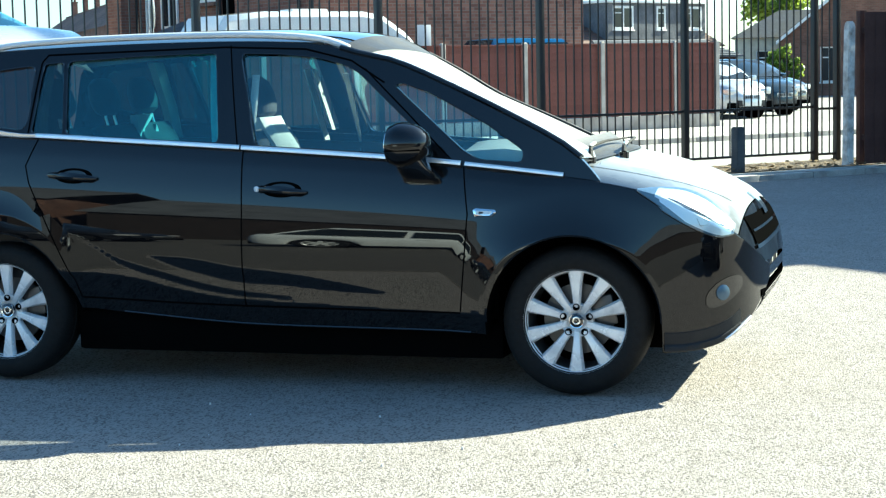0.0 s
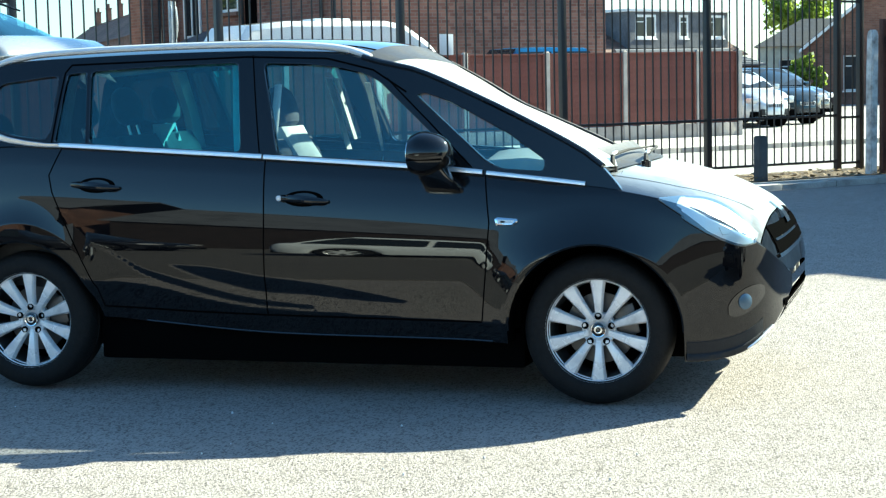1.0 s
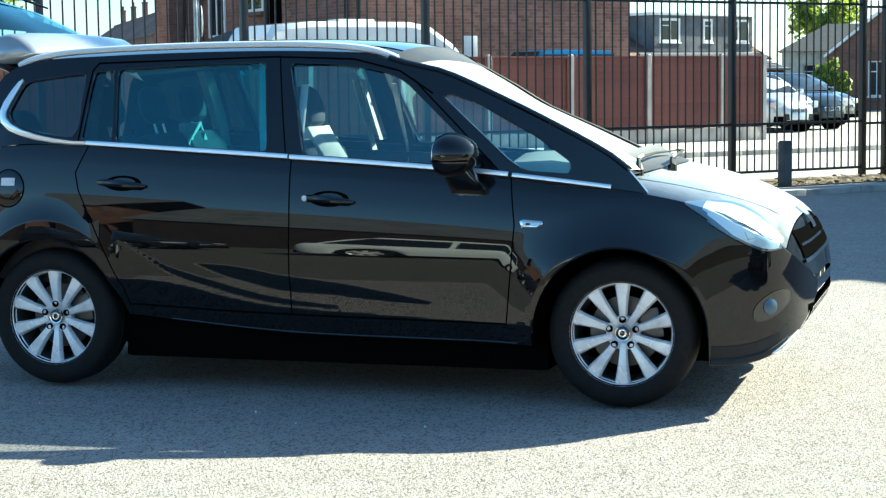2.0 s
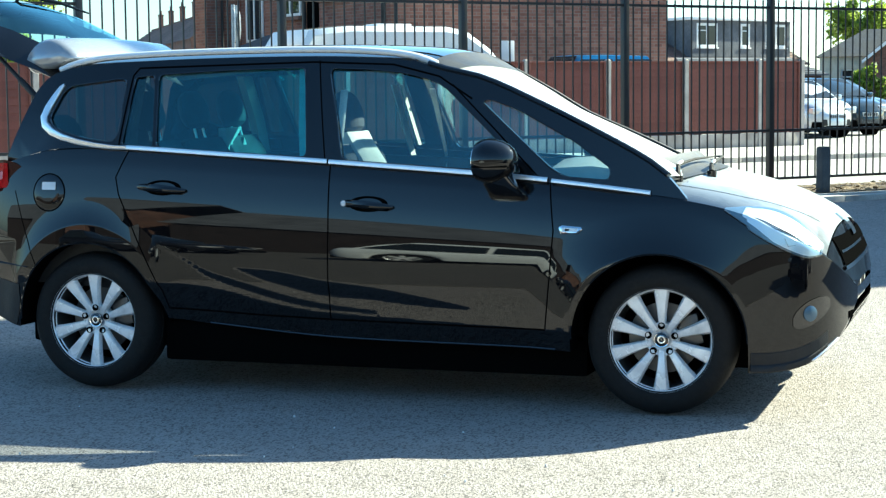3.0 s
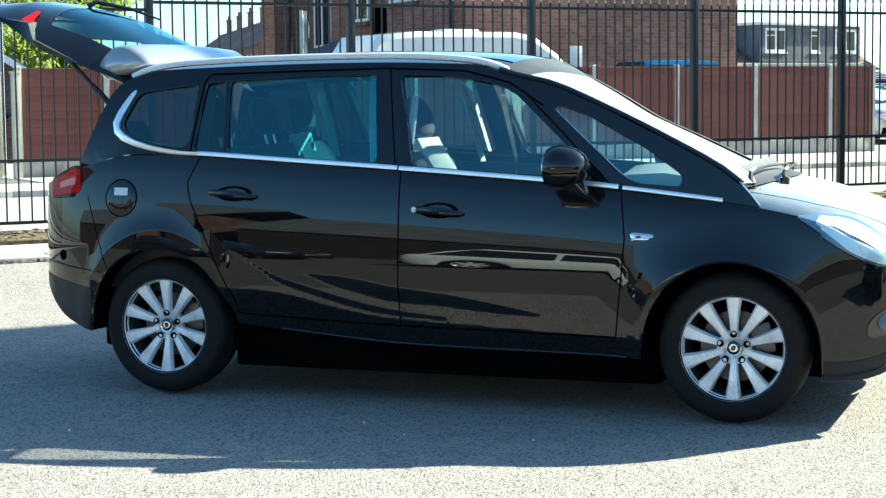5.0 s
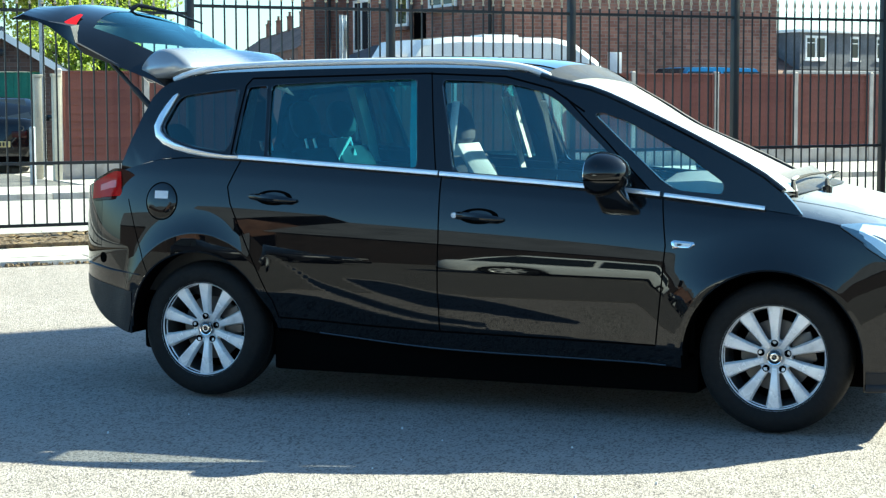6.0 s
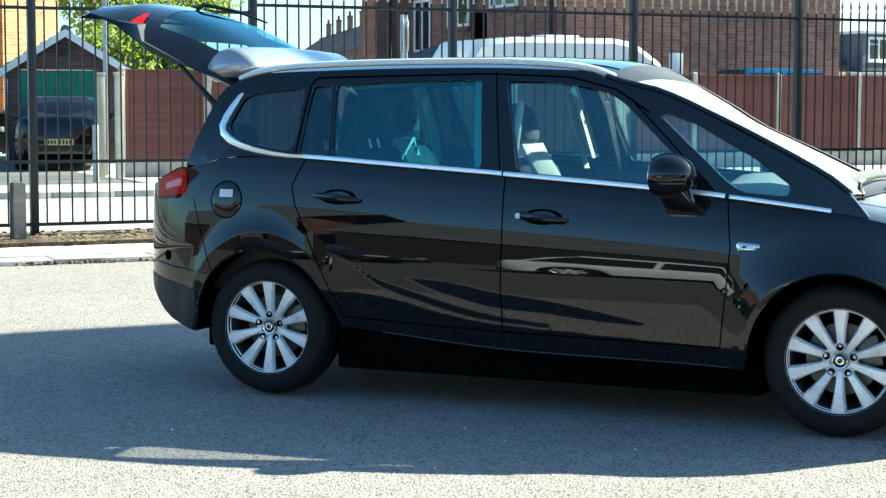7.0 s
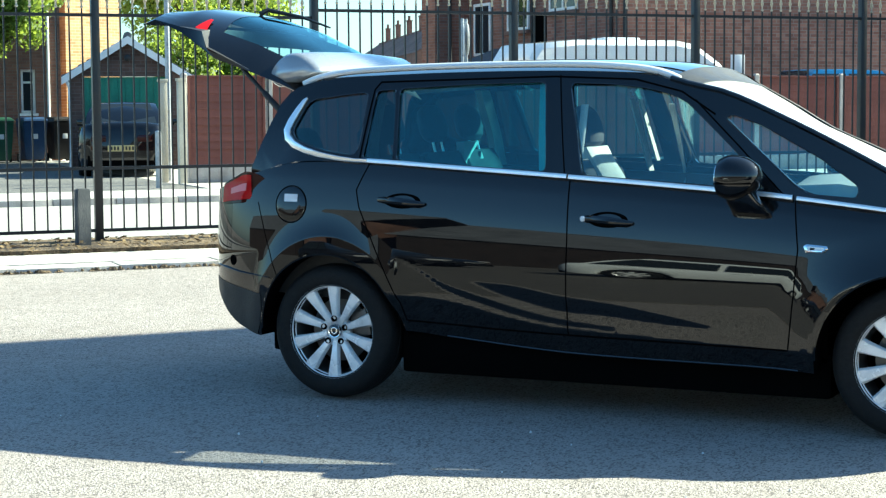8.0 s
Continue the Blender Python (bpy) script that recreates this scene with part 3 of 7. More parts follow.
# ---- timber fence with concrete posts across the road ----
def fence_panel_meshes():
    bm = bmesh.new()
    box(bm, 0, 1.83, -0.006, 0.006, 0, 0.155, 0.0, pose(0, 0, 0, -8, 0, 0))
    slat = finish(bm, "slat", "slat", smooth=False)
    bm = bmesh.new()
    box(bm, 0, 0.045, -0.034, -0.014, 0, 1.5, 0.003)
    batten = finish(bm, "batten", "slat", smooth=False)
    bm = bmesh.new()
    box(bm, 0, 1.85, -0.025, 0.025, 0, 0.30, 0.006)
    grav = finish(bm, "gravel_board", "cpost")
    bm = bmesh.new()
    box(bm, 0, 1.83, -0.03, 0.03, 0, 0.03, 0.004)
    cap = finish(bm, "capping", "slat", smooth=False)
    bm = bmesh.new()
    loft(bm, [[(x * k, y * k, z) for x, y in ((-0.05, -0.05), (0.05, -0.05), (0.05, 0.05), (-0.05, 0.05))] for z, k in ((0, 1), (1.93, 1), (1.96, 0.7))])
    bmesh.ops.bevel(bm, geom=list(bm.edges), offset=0.008, segments=1, affect="EDGES")
    post = finish(bm, "post", "cpost")
    return slat, batten, grav, cap, post


SLAT, BATTEN, GRAV, CAP, CPOST = fence_panel_meshes()


def fence_panel(s, q, width=1.85, last=False, h=0.0):
    rnd = random.Random(int(s * 100))
    root = thing("fence_panel", st(s, q, 0.1 + h), "red-brown stained lap fence panel on a concrete gravel board", "fence panel", "timber fence panels")
    k = (width - 0.02) / 1.83
    def put(name, me, m):
        ob = new(name, me)
        ob.parent, ob.matrix_basis = root, m
    for i in range(11):
        put("slat", SLAT, pose(0.06, rnd.uniform(-0.003, 0.003), 0.31 + i * 0.134, 0, rnd.uniform(-0.15, 0.15), 0) @ Matrix.Diagonal((k, 1, 1, 1)))
    for x in (0.06, width - 0.01):
        put("batten", BATTEN, pose(x, 0, 0.3))
    put("gravel_board", GRAV, pose(0.055, 0, 0.0) @ Matrix.Diagonal((width / 1.85, 1, 1, 1)))
    put("capping", CAP, pose(0.06, 0, 1.79) @ Matrix.Diagonal((k, 1, 1, 1)))
    put("post", CPOST, pose(0, 0, -0.1))
    if last:
        put("post", CPOST, pose(width + 0.1, 0, -0.1))


FQ = 11.6
for s in (5.36, 7.31, 9.26, 11.2, 13.15, 15.1, 17.05, 19.0):
    fence_panel(s, FQ)
fence_panel(20.95, FQ, 1.06, True)
fence_panel(3.87, FQ, 1.38)


# ---- buildings ----
def wall_block(root, name, x0, x1, y0, y1, z0, z1, material, holes=(), label=""):
    """A brick box; holes are openings in its front (y0) as (x0, x1, z0, z1)."""
    bm = bmesh.new()
    xs = sorted({x0, x1, *[v for h in holes for v in h[:2]]})
    zs = sorted({z0, z1, *[v for h in holes for v in h[2:]]})
    t = 0.22
    for a, b in zip(xs, xs[1:]):
        for c, d in zip(zs, zs[1:]):
            if any(h[0] <= a and b <= h[1] and h[2] <= c and d <= h[3] for h in holes):
                continue
            box(bm, a, b, y0, y0 + t, c, d)
    box(bm, x0, x0 + t, y0 + t, y1, z0, z1)
    box(bm, x1 - t, x1, y0 + t, y1, z0, z1)
    box(bm, x0 + t, x1 - t, y1 - t, y1, z0, z1)
    bmesh.ops.remove_doubles(bm, verts=bm.verts, dist=0.0005)
    inner = [f for f in bm.faces if len({tuple(round(c, 4) for c in v.co) for v in f.verts}) < 3]
    if inner:
        bmesh.ops.delete(bm, geom=inner, context="FACES")
    ob = part(name, bm, material, root, label, smooth=False)
    uv_box(ob.data)
    return ob


def window(root, x0, x1, z0, z1, y, bars=1, sill=True, depth=0.08, f=0.06):
    """A white casement in the opening of a front wall at y."""
    fr = bmesh.new()
    for a, b, c, d in ((x0, x1, z0, z0 + f), (x0, x1, z1 - f, z1), (x0, x0 + f, z0 + f, z1 - f), (x1 - f, x1, z0 + f, z1 - f)):
        box(fr, a, b, y + depth, y + depth + 0.06, c, d, 0.006)
    for i in range(bars):
        x = x0 + (x1 - x0) * (i + 1) / (bars + 1)
        box(fr, x - f / 2, x + f / 2, y + depth + 0.002, y + depth + 0.058, z0 + f, z1 - f, 0.005)
    zt = z0 + (z1 - z0) * 0.68
    box(fr, x0 + f, x0 + (x1 - x0) / (bars + 1) - f / 2, y + depth + 0.004, y + depth + 0.056, zt, zt + 0.05, 0.005)
    w = part("window", fr, "upvc", root, "white plastic casement window")
    g = bmesh.new()
    box(g, x0 + f, x1 - f, y + depth + 0.025, y + depth + 0.035, z0 + f, z1 - f)
    part("pane", g, "pane", w)
    if sill:
        b = bmesh.new()
        box(b, x0 - 0.05, x1 + 0.05, y - 0.05, y + depth, z0 - 0.07, z0 - 0.003, 0.008)
        part("sill", b, "upvc", w)
    return w


def gable_roof(root, x0, x1, y0, y1, ze, zr, along="x", over=0.25, material="tile", rows=18, barge=None):
    """Two slopes of lapped tile courses."""
    bm = bmesh.new()
    if along == "x":
        mid = (y0 + y1) / 2
        half, a0, a1 = (y1 - y0) / 2 + over, x0 - over, x1 + over
        P = lambda u, d, z: (u, mid + d, z)
    else:
        mid = (x0 + x1) / 2
        half, a0, a1 = (x1 - x0) / 2 + over, y0 - over, y1 + over
        P = lambda u, d, z: (mid + d, u, z)
    zlow = ze - (zr - ze) * over / (half - over)
    prof = []
    for i in range(rows):
        f0, f1 = i / rows, (i + 1) / rows
        prof += [(half * (1 - f0), zlow + (zr - zlow) * f0 + 0.04), (half * (1 - f1), zlow + (zr - zlow) * f1 + 0.012)]
    prof = [(-d, z) for d, z in prof] + [(d, z) for d, z in reversed(prof[:-1])]
    under = [(half, zlow - 0.02), (0, zr - 0.06), (-half, zlow - 0.02)]
    loft(bm, [[P(a0, d, z) for d, z in prof + under], [P(a1, d, z) for d, z in prof + under]])
    roof = part("roof", bm, material, root, smooth=False)
    rb = bmesh.new()
    tube(rb, [P(a0, 0, zr + 0.03), P(a1, 0, zr + 0.03)], 0.09)
    part("ridge", rb, material, roof)
    if barge:
        for a in (a0, a1):
            bb = bmesh.new()
            for sgn in (-1, 1):
                o = 0.02 if a == a1 else -0.02
                pts = [(half * sgn, zlow), (half * sgn, zlow - 0.16), (0, zr - 0.13), (0, zr + 0.03)]
                loft(bb, [[P(a - 0.012 + o, d, z) for d, z in pts], [P(a + 0.012 + o, d, z) for d, z in pts]])
            part("barge_board", bb, barge, roof, "white painted barge board", smooth=False)
    return roof


def gable_wall(root, x0, x1, y, ze, zr, t, material, along="y"):
    """The triangle of wall under a roof."""
    bm = bmesh.new()
    if along == "y":
        loft(bm, [[(x0, y, ze), (x1, y, ze), ((x0 + x1) / 2, y, zr)], [(x0, y + t, ze), (x1, y + t, ze), ((x0 + x1) / 2, y + t, zr)]])
    else:
        loft(bm, [[(y, x0, ze), (y, x1, ze), (y, (x0 + x1) / 2, zr)], [(y + t, x0, ze), (y + t, x1, ze), (y + t, (x0 + x1) / 2, zr)]])
    ob = part("gable", bm, material, root, smooth=False)
    uv_box(ob.data)


def chimney(root, x, y, z0, z1, w=0.6, pots=2, material="brick_dark"):
    bm = bmesh.new()
    box(bm, x - w / 2, x + w / 2, y - w / 3, y + w / 3, z0, z1)
    box(bm, x - w / 2 - 0.04, x + w / 2 + 0.04, y - w / 3 - 0.04, y + w / 3 + 0.04, z1 + 0.002, z1 + 0.1)
    c = part("chimney", bm, material, root, smooth=False)
    uv_box(c.data)
    for i in range(pots):
        b = bmesh.new()
        px = x + (i - (pots - 1) / 2) * 0.28
        loft(b, [circle(r, 10, z, cx=px, cy=y) for r, z in ((0.11, z1 + 0.1), (0.09, z1 + 0.4), (0.115, z1 + 0.42), (0.1, z1 + 0.46))])
        part("chimney_pot", b, "tile", c)


def pipe(root, x, y, z0, z1, material="plastic", r=0.035):
    bm = bmesh.new()
    tube(bm, [(x, y, z0), (x, y, z1 - 0.2), (x, y + 0.06, z1)], r)
    part("drainpipe", bm, material, root)


# large brick house: plain end wall to the road, window front running back from it
house = thing("brick_house", st(14.5, 16), "large red-brown brick house with a plain end wall", "house")
wall_block(house, "wall", 0, 7.35, 0, 8.0, 0, 4.9, "brick")
gable_roof(house, 0, 7.35, 0, 8.0, 4.9, 5.6, "x")
pipe(house, 0.1, -0.06, 0, 5.5)
FRONT = pose(-0.004, 0, 0, 0, 0, -90)
for a, b, c, d, n in ((-5.6, -4.4, 3.15, 4.4, 2), (-3.3, -1.9, 3.5, 4.7, 2), (-7.6, -6.6, 2.6, 3.9, 1)):
    fr = bmesh.new()
    for e in ((a, b, c, c + 0.07), (a, b, d - 0.07, d), (a, a + 0.07, c + 0.07, d - 0.07), (b - 0.07, b, c + 0.07, d - 0.07), ((a + b) / 2 - 0.03, (a + b) / 2 + 0.03, c + 0.07, d - 0.07)):
        box(fr, e[0], e[1], -0.05, 0.0, e[2], e[3], 0.006)
    w = part("window", fr, "upvc", house, "white casement window", at=FRONT)
    gb = bmesh.new()
    box(gb, a + 0.07, b - 0.07, -0.03, -0.012, c + 0.07, d - 0.07)
    part("pane", gb, "pane", w)
    sb = bmesh.new()
    box(sb, a - 0.06, b + 0.06, -0.13, -0.002, c - 0.09, c - 0.003, 0.006)
    part("sill", sb, "tile", w)
for x in (-4.15, -0.25):
    pb = bmesh.new()
    tube(pb, [(x, -0.06, 0), (x, -0.06, 5.4)], 0.04)
    part("drainpipe", pb, "plastic", house, at=FRONT)
db = bmesh.new()
box(db, -4.1, -3.5, -0.02, 0.02, 0.3, 3.5, 0.004)
part("door_recess", db, "void", house, at=FRONT)
hb = bmesh.new()
loft(hb, [[(-6.4, -0.02, 2.75), (-6.4, -1.1, 2.35), (-6.4, -1.1, 2.28), (-6.4, -0.02, 2.28)], [(-1.2, -0.02, 2.75), (-1.2, -1.1, 2.35), (-1.2, -1.1, 2.28), (-1.2, -0.02, 2.28)]])
part("porch_roof", hb, "greytile", house, "lean-to porch roof with a pale edge", at=FRONT)
eb = bmesh.new()
box(eb, -6.42, -1.18, -1.14, -1.105, 2.27, 2.36, 0.004)
part("fascia", eb, "upvc", house, at=FRONT)

wing = thing("brick_house", st(13.65, 24.2), "narrow red-brown brick end wall of the next house", "house")
wall_block(wing, "wall", 0, 0.95, 0, 0.9, 0, 5.4, "brick")
gable_roof(wing, 0, 0.95, 0, 0.9, 5.4, 5.9, "x", 0.1, rows=5)
pipe(wing, 0.4, -0.05, 0, 5.0)
link = thing("house_link", st(14.3, 25.0), "low brick link with a pitched porch roof", "house")
wall_block(link, "wall", 0, 0.95, 0, 1.5, 0, 3.0, "brick_dark")
gb = bmesh.new()
loft(gb, [[(-0.1, -0.3, 3.0), (0.95, -0.3, 4.1), (0.95, -0.3, 3.95), (-0.1, -0.3, 2.85)], [(-0.1, 1.5, 3.0), (0.95, 1.5, 4.1), (0.95, 1.5, 3.95), (-0.1, 1.5, 2.85)]])
part("roof", gb, "greytile", link)


def terrace(s, q, turn, n, zoff, w=5.0):
    for i in range(n):
        root = thing("terraced_house", st(s, q, zoff, turn) @ pose(i * w, 0, 0), "brick terraced house with a chimney and tiled roof", "house", "far terrace")
        holes = [(0.7, 2.2, 0.9, 2.1), (0.7, 2.2, 3.2, 4.4), (3.0, 4.3, 3.2, 4.4)]
        wall_block(root, "wall", 0, w - 0.02, 0, 7, 0, 5.0, "brick_dark", holes)
        for h in holes:
            window(root, *h, 0.0)
        gable_roof(root, 0, w - 0.02, 0, 7, 5.0, 7.3, "x", 0.12, rows=10)
        for gy in (0.0, w - 0.24):
            gable_wall(root, 0, 7, gy, 5.0, 7.2, 0.22, "brick_dark", "x")
        chimney(root, w - 0.5, 3.5, 6.6, 8.4)


# the row recedes towards the far end of the side street
terrace(53.6, 143.9, -104.6, 7, -0.2, 8.0)

# chalet house with a long flat-roofed dormer
dh = thing("dormer_house", st(51.65, 55, 0, 9), "chalet house with a wide grey tile-hung dormer", "house")
wall_block(dh, "wall", 0, 11, 0.6, 9, 0, 2.6, "render", [(2.0, 4.2, 0.9, 2.1), (6.5, 9.0, 0.9, 2.1)])
window(dh, 2.0, 4.2, 0.9, 2.1, 0.6)
window(dh, 6.5, 9.0, 0.9, 2.1, 0.6)
gable_roof(dh, 0, 11, 0.6, 9, 2.6, 4.78, "x", 0.2, rows=14)
for gx in (0.0, 10.78):
    gable_wall(dh, 0.6, 9, gx, 2.6, 4.7, 0.22, "brick", "x")
dorm = [(2.7, 4.3, 3.4, 4.65), (6.1, 6.85, 3.4, 4.65), (8.1, 9.8, 3.4, 4.65)]
wall_block(dh, "dormer", 2.3, 10.1, 0.9, 5.0, 2.9, 4.8, "greytile", dorm)
for h in dorm:
    window(dh, *h, 0.9, bars=1 if h[1] - h[0] > 1 else 0, depth=0.0, f=0.13)
rb = bmesh.new()
box(rb, 2.1, 10.3, 0.7, 5.1, 4.802, 4.95, 0.01)
part("dormer_roof", rb, "upvc", dh, "flat roof with a white fascia")

# lean-to and low shed behind the timber fence
shed = thing("shed", st(27.2, 21), "low dark felt-roofed shed behind the fence", "shed")
wall_block(shed, "wall", 0, 3.9, 0, 3, 0, 1.72, "brownboard")
gable_roof(shed, 0, 3.9, 0, 3, 1.72, 2.08, "x", 0.15, "greytile", 8)

# houses on the far side of the forecourt
fh = thing("brown_house", st(54.0, 47, 0, -43), "pale rendered house with a dark hipped roof", "house")
wall_block(fh, "wall", 0.2, 7.4, 0.2, 5.0, 0, 2.7, "cream", [(1.2, 2.4, 0.9, 2.1)])
window(fh, 1.2, 2.4, 0.9, 2.1, 0.2)
hb = bmesh.new()
base = [hb.verts.new(p) for p in ((0, 0, 2.705), (7.6, 0, 2.705), (7.6, 5.2, 2.705), (0, 5.2, 2.705))]
top = [hb.verts.new(p) for p in ((2.3, 2.6, 4.05), (5.4, 2.6, 4.05))]
for f in ((base[0], base[1], top[1], top[0]), (base[1], base[2], top[1]), (base[2], base[3], top[0], top[1]), (base[3], base[0], top[0]), base[::-1]):
    hb.faces.new(f)
part("roof", hb, "slate", fh, "dark hipped roof", smooth=False)
fh = thing("brick_bungalow", st(51.6, 41, 0, -43), "brown brick gabled house with one white window", "house")
wall_block(fh, "wall", 0, 7.6, 0, 8, 0, 2.6, "brick_dark", [(1.72, 2.5, 0.6, 2.15)])
window(fh, 1.72, 2.5, 0.6, 2.15, 0.0)
gable_wall(fh, 0, 7.6, 0.0, 2.6, 5.6, 0.22, "brick_dark")
gable_roof(fh, 0, 7.6, 0, 8, 2.6, 5.65, "y", 0.2, "tile", rows=12, barge="upvc")

# single garage with a green up-and-over door
gr = thing("garage", st(3.30, 19.2, 0.1, -12), "small brick garage with white barge boards and a green door", "garage")
wall_block(gr, "wall", 0.08, 2.55, 0, 5.2, 0, 1.98, "brick_garage", [(0.38, 2.12, 0, 1.92)])
gable_wall(gr, 0.08, 2.55, 0.0, 1.98, 2.68, 0.2, "brick_garage")
gable_roof(gr, 0.08, 2.55, 0, 5.2, 1.98, 2.72, "y", 0.12, "greytile", 8, "upvc")
bm = bmesh.new()
box(bm, 0.38, 2.12, 0.086, 0.1, 0.01, 1.91)
dr = part("garage_door", bm, "greendoor", gr, "green painted ribbed door")
for i in range(12):
    x = 0.38 + i * 1.74 / 12
    bm = bmesh.new()
    box(bm, x + 0.002, x + 1.74 / 12 - 0.002, 0.06, 0.085, 0.01, 1.91, 0.006)
    part("panel", bm, "greendoor", dr)
bm = bmesh.new()
box(bm, 1.2, 1.3, 0.03, 0.058, 0.85, 0.89, 0.004)
part("handle", bm, "plastic", dr)
bm = bmesh.new()
loft(bm, [circle(r, 12, z, cx=1.31, cy=0) for r, z in ((0.03, 0), (0.07, 0.02), (0.07, 0.08), (0.03, 0.1))])
part("lamp", bm, "plastic", gr, "round black wall lamp", at=pose(0, -0.004, 2.3, 90, 0, 0) @ pose(0, 0, 0))
pb = bmesh.new()
tube(pb, [(0.12, -0.05, 0), (0.12, -0.05, 1.7), (0.02, -0.12, 1.93)], 0.035)
part("drainpipe", pb, "upvc", gr, "white drainpipe")
for s0, q0 in ((3.66, 12.4), (3.74, 11.45)):
    bm = bmesh.new()
    box(bm, 0, 0.13, 0, 0.13, 0, 1.72, 0.01)
    box(bm, -0.015, 0.145, -0.015, 0.145, 1.722, 1.77, 0.008)
    solid("gate_pillar", bm, "cream", st(s0, q0, 0.1), "cream rendered pillar by the garage drive", "pillar", "garage pillars")

# brick house behind the garage
bh = thing("corner_house", st(4.85, 27.0, 0.1, 32), "tall brick house behind the garage, sunlit on one side", "house")
wall_block(bh, "wall", 0, 1.9, 0, 7, 0, 6.5, "brick_orange")
bs = thing("side_house", st(-0.80, 26.2, 0.1, -4), "dark brick house front with a narrow window", "house")
wall_block(bs, "wall", 0, 5.3, 0, 7, 0, 6.0, "brick_dark", [(4.35, 4.7, 1.15, 2.2), (1.0, 2.2, 1.1, 2.3), (1.0, 2.2, 3.4, 4.6)])
for h in ((4.35, 4.7, 1.15, 2.2), (1.0, 2.2, 1.1, 2.3), (1.0, 2.2, 3.4, 4.6)):
    window(bs, *h, 0.0, bars=0)
gable_roof(bs, 0, 5.3, 0, 7, 6.0, 8.2, "x")
pipe(bs, 5.0, -0.05, 0, 5.8, "upvc")


def wheelie_bin(s, q, material, label, turn=0):
    root = thing("wheelie_bin", st(s, q, 0.1, turn), label, "bin", "wheelie bins")
    bm = bmesh.new()
    loft(bm, [[(x * w, y * d, z) for x, y in ((-1, -1), (1, -1), (1, 1), (-1, 1))] for z, w, d in ((0.06, 0.22, 0.25), (0.5, 0.26, 0.31), (0.92, 0.285, 0.36), (0.95, 0.3, 0.375))])
    bmesh.ops.bevel(bm, geom=list(bm.edges), offset=0.02, segments=2, affect="EDGES")
    part("body", bm, material, root)
    bm = bmesh.new()
    loft(bm, [[(x * w, y * d - 0.01, z) for x, y in ((-1, -1), (1, -1), (1, 1), (-1, 1))] for z, w, d in ((0.955, 0.3, 0.385), (1.0, 0.295, 0.38), (1.06, 0.22, 0.3))])
    bmesh.ops.bevel(bm, geom=list(bm.edges), offset=0.015, segments=2, affect="EDGES")
    part("lid", bm, material, root)
    for x in (-0.27, 0.23):
        bm = bmesh.new()
        cyl(bm, (x, 0.3, 0.1), (x + 0.045, 0.3, 0.1), 0.1, n=14)
        part("wheel", bm, "tyre", root)
    bm = bmesh.new()
    box(bm, -0.06, 0.06, -0.33, -0.318, 0.55, 0.72, 0.003)
    part("label", bm, "paper", root, "white paper label")


wheelie_bin(3.62, 25.0, "binblue", "dark blue plastic wheelie bin", 5)
wheelie_bin(2.85, 24.8, "bingreen", "dark green plastic wheelie bin", -4)
wheelie_bin(4.3, 25.0, "binblack", "black plastic wheelie bin", 8)


def tree(name, m, h, spread, leaves, seed, label, crown0=0.3, size=0.09):
    rnd = random.Random(seed)
    root = thing(name, m, label, "tree")
    bm = bmesh.new()
    tube(bm, [(0, 0, 0), (0.05, 0.02, h * 0.25), (0.0, 0.08, h * 0.5), (0.08, 0.0, h * 0.8)], [0.16, 0.12, 0.09, 0.03])
    tips = []
    for i in range(11):
        a, z0 = rnd.uniform(0, 6.28), h * rnd.uniform(crown0, 0.75)
        r = spread * rnd.uniform(0.55, 1.0)
        e = Vector((math.cos(a) * r, math.sin(a) * r, z0 + rnd.uniform(0.1, 0.32) * h))
        tube(bm, [(0.03, 0.03, z0), tuple(e * 0.5 + Vector((0, 0, z0 * 0.5))), tuple(e)], [0.06, 0.04, 0.012], 6)
        tips += [e, e * 0.6 + Vector((0, 0, z0 * 0.4))]
    part("trunk", bm, "bark", root)
    bm = bmesh.new()
    tips.append(Vector((0, 0, h * 0.92)))
    clumps = [(t + Vector([rnd.gauss(0, spread * 0.16) for _ in range(3)]), spread * rnd.uniform(0.16, 0.34)) for t in tips for _ in range(3)]
    for i in range(leaves):
        c, r = rnd.choice(clumps)
        d = Vector([rnd.gauss(0, 1) for _ in range(3)]).normalized() * r * rnd.uniform(0.5, 1.05)
        p = c + d
        n = (d.normalized() + Vector([rnd.gauss(0, 0.5) for _ in range(3)])).normalized()
        u = n.orthogonal().normalized() * size * rnd.uniform(0.6, 1.3)
        v = n.cross(u) * 0.6
        bm.faces.new([bm.verts.new(p + k) for k in (u, v, -u, -v)])
    part("crown", bm, "leaf", root, smooth=False)


tree("tree", st(2.45, 24.0, 0.1), 4.6, 1.4, 14000, 4, "leafy green tree by the drive", 0.45, 0.06)
tree("tree", st(7.45, 23.0, 0.1), 3.3, 1.35, 14000, 8, "leafy green tree behind the garage", 0.2, 0.055)
tree("tree", st(10.0, 33.5, 0.1), 6.6, 2.3, 15000, 9, "dark leafy tree behind the garage roof", 0.35, 0.08)
tree("shrub", st(48.9, 38.0, 0.0), 2.1, 0.75, 3000, 21, "sunlit green shrub beyond the parked cars", 0.1, 0.1)
tree("tree", st(66.0, 57.0, 0.0), 6.4, 1.9, 5000, 23, "leafy tree above the far roofs", 0.4, 0.16)

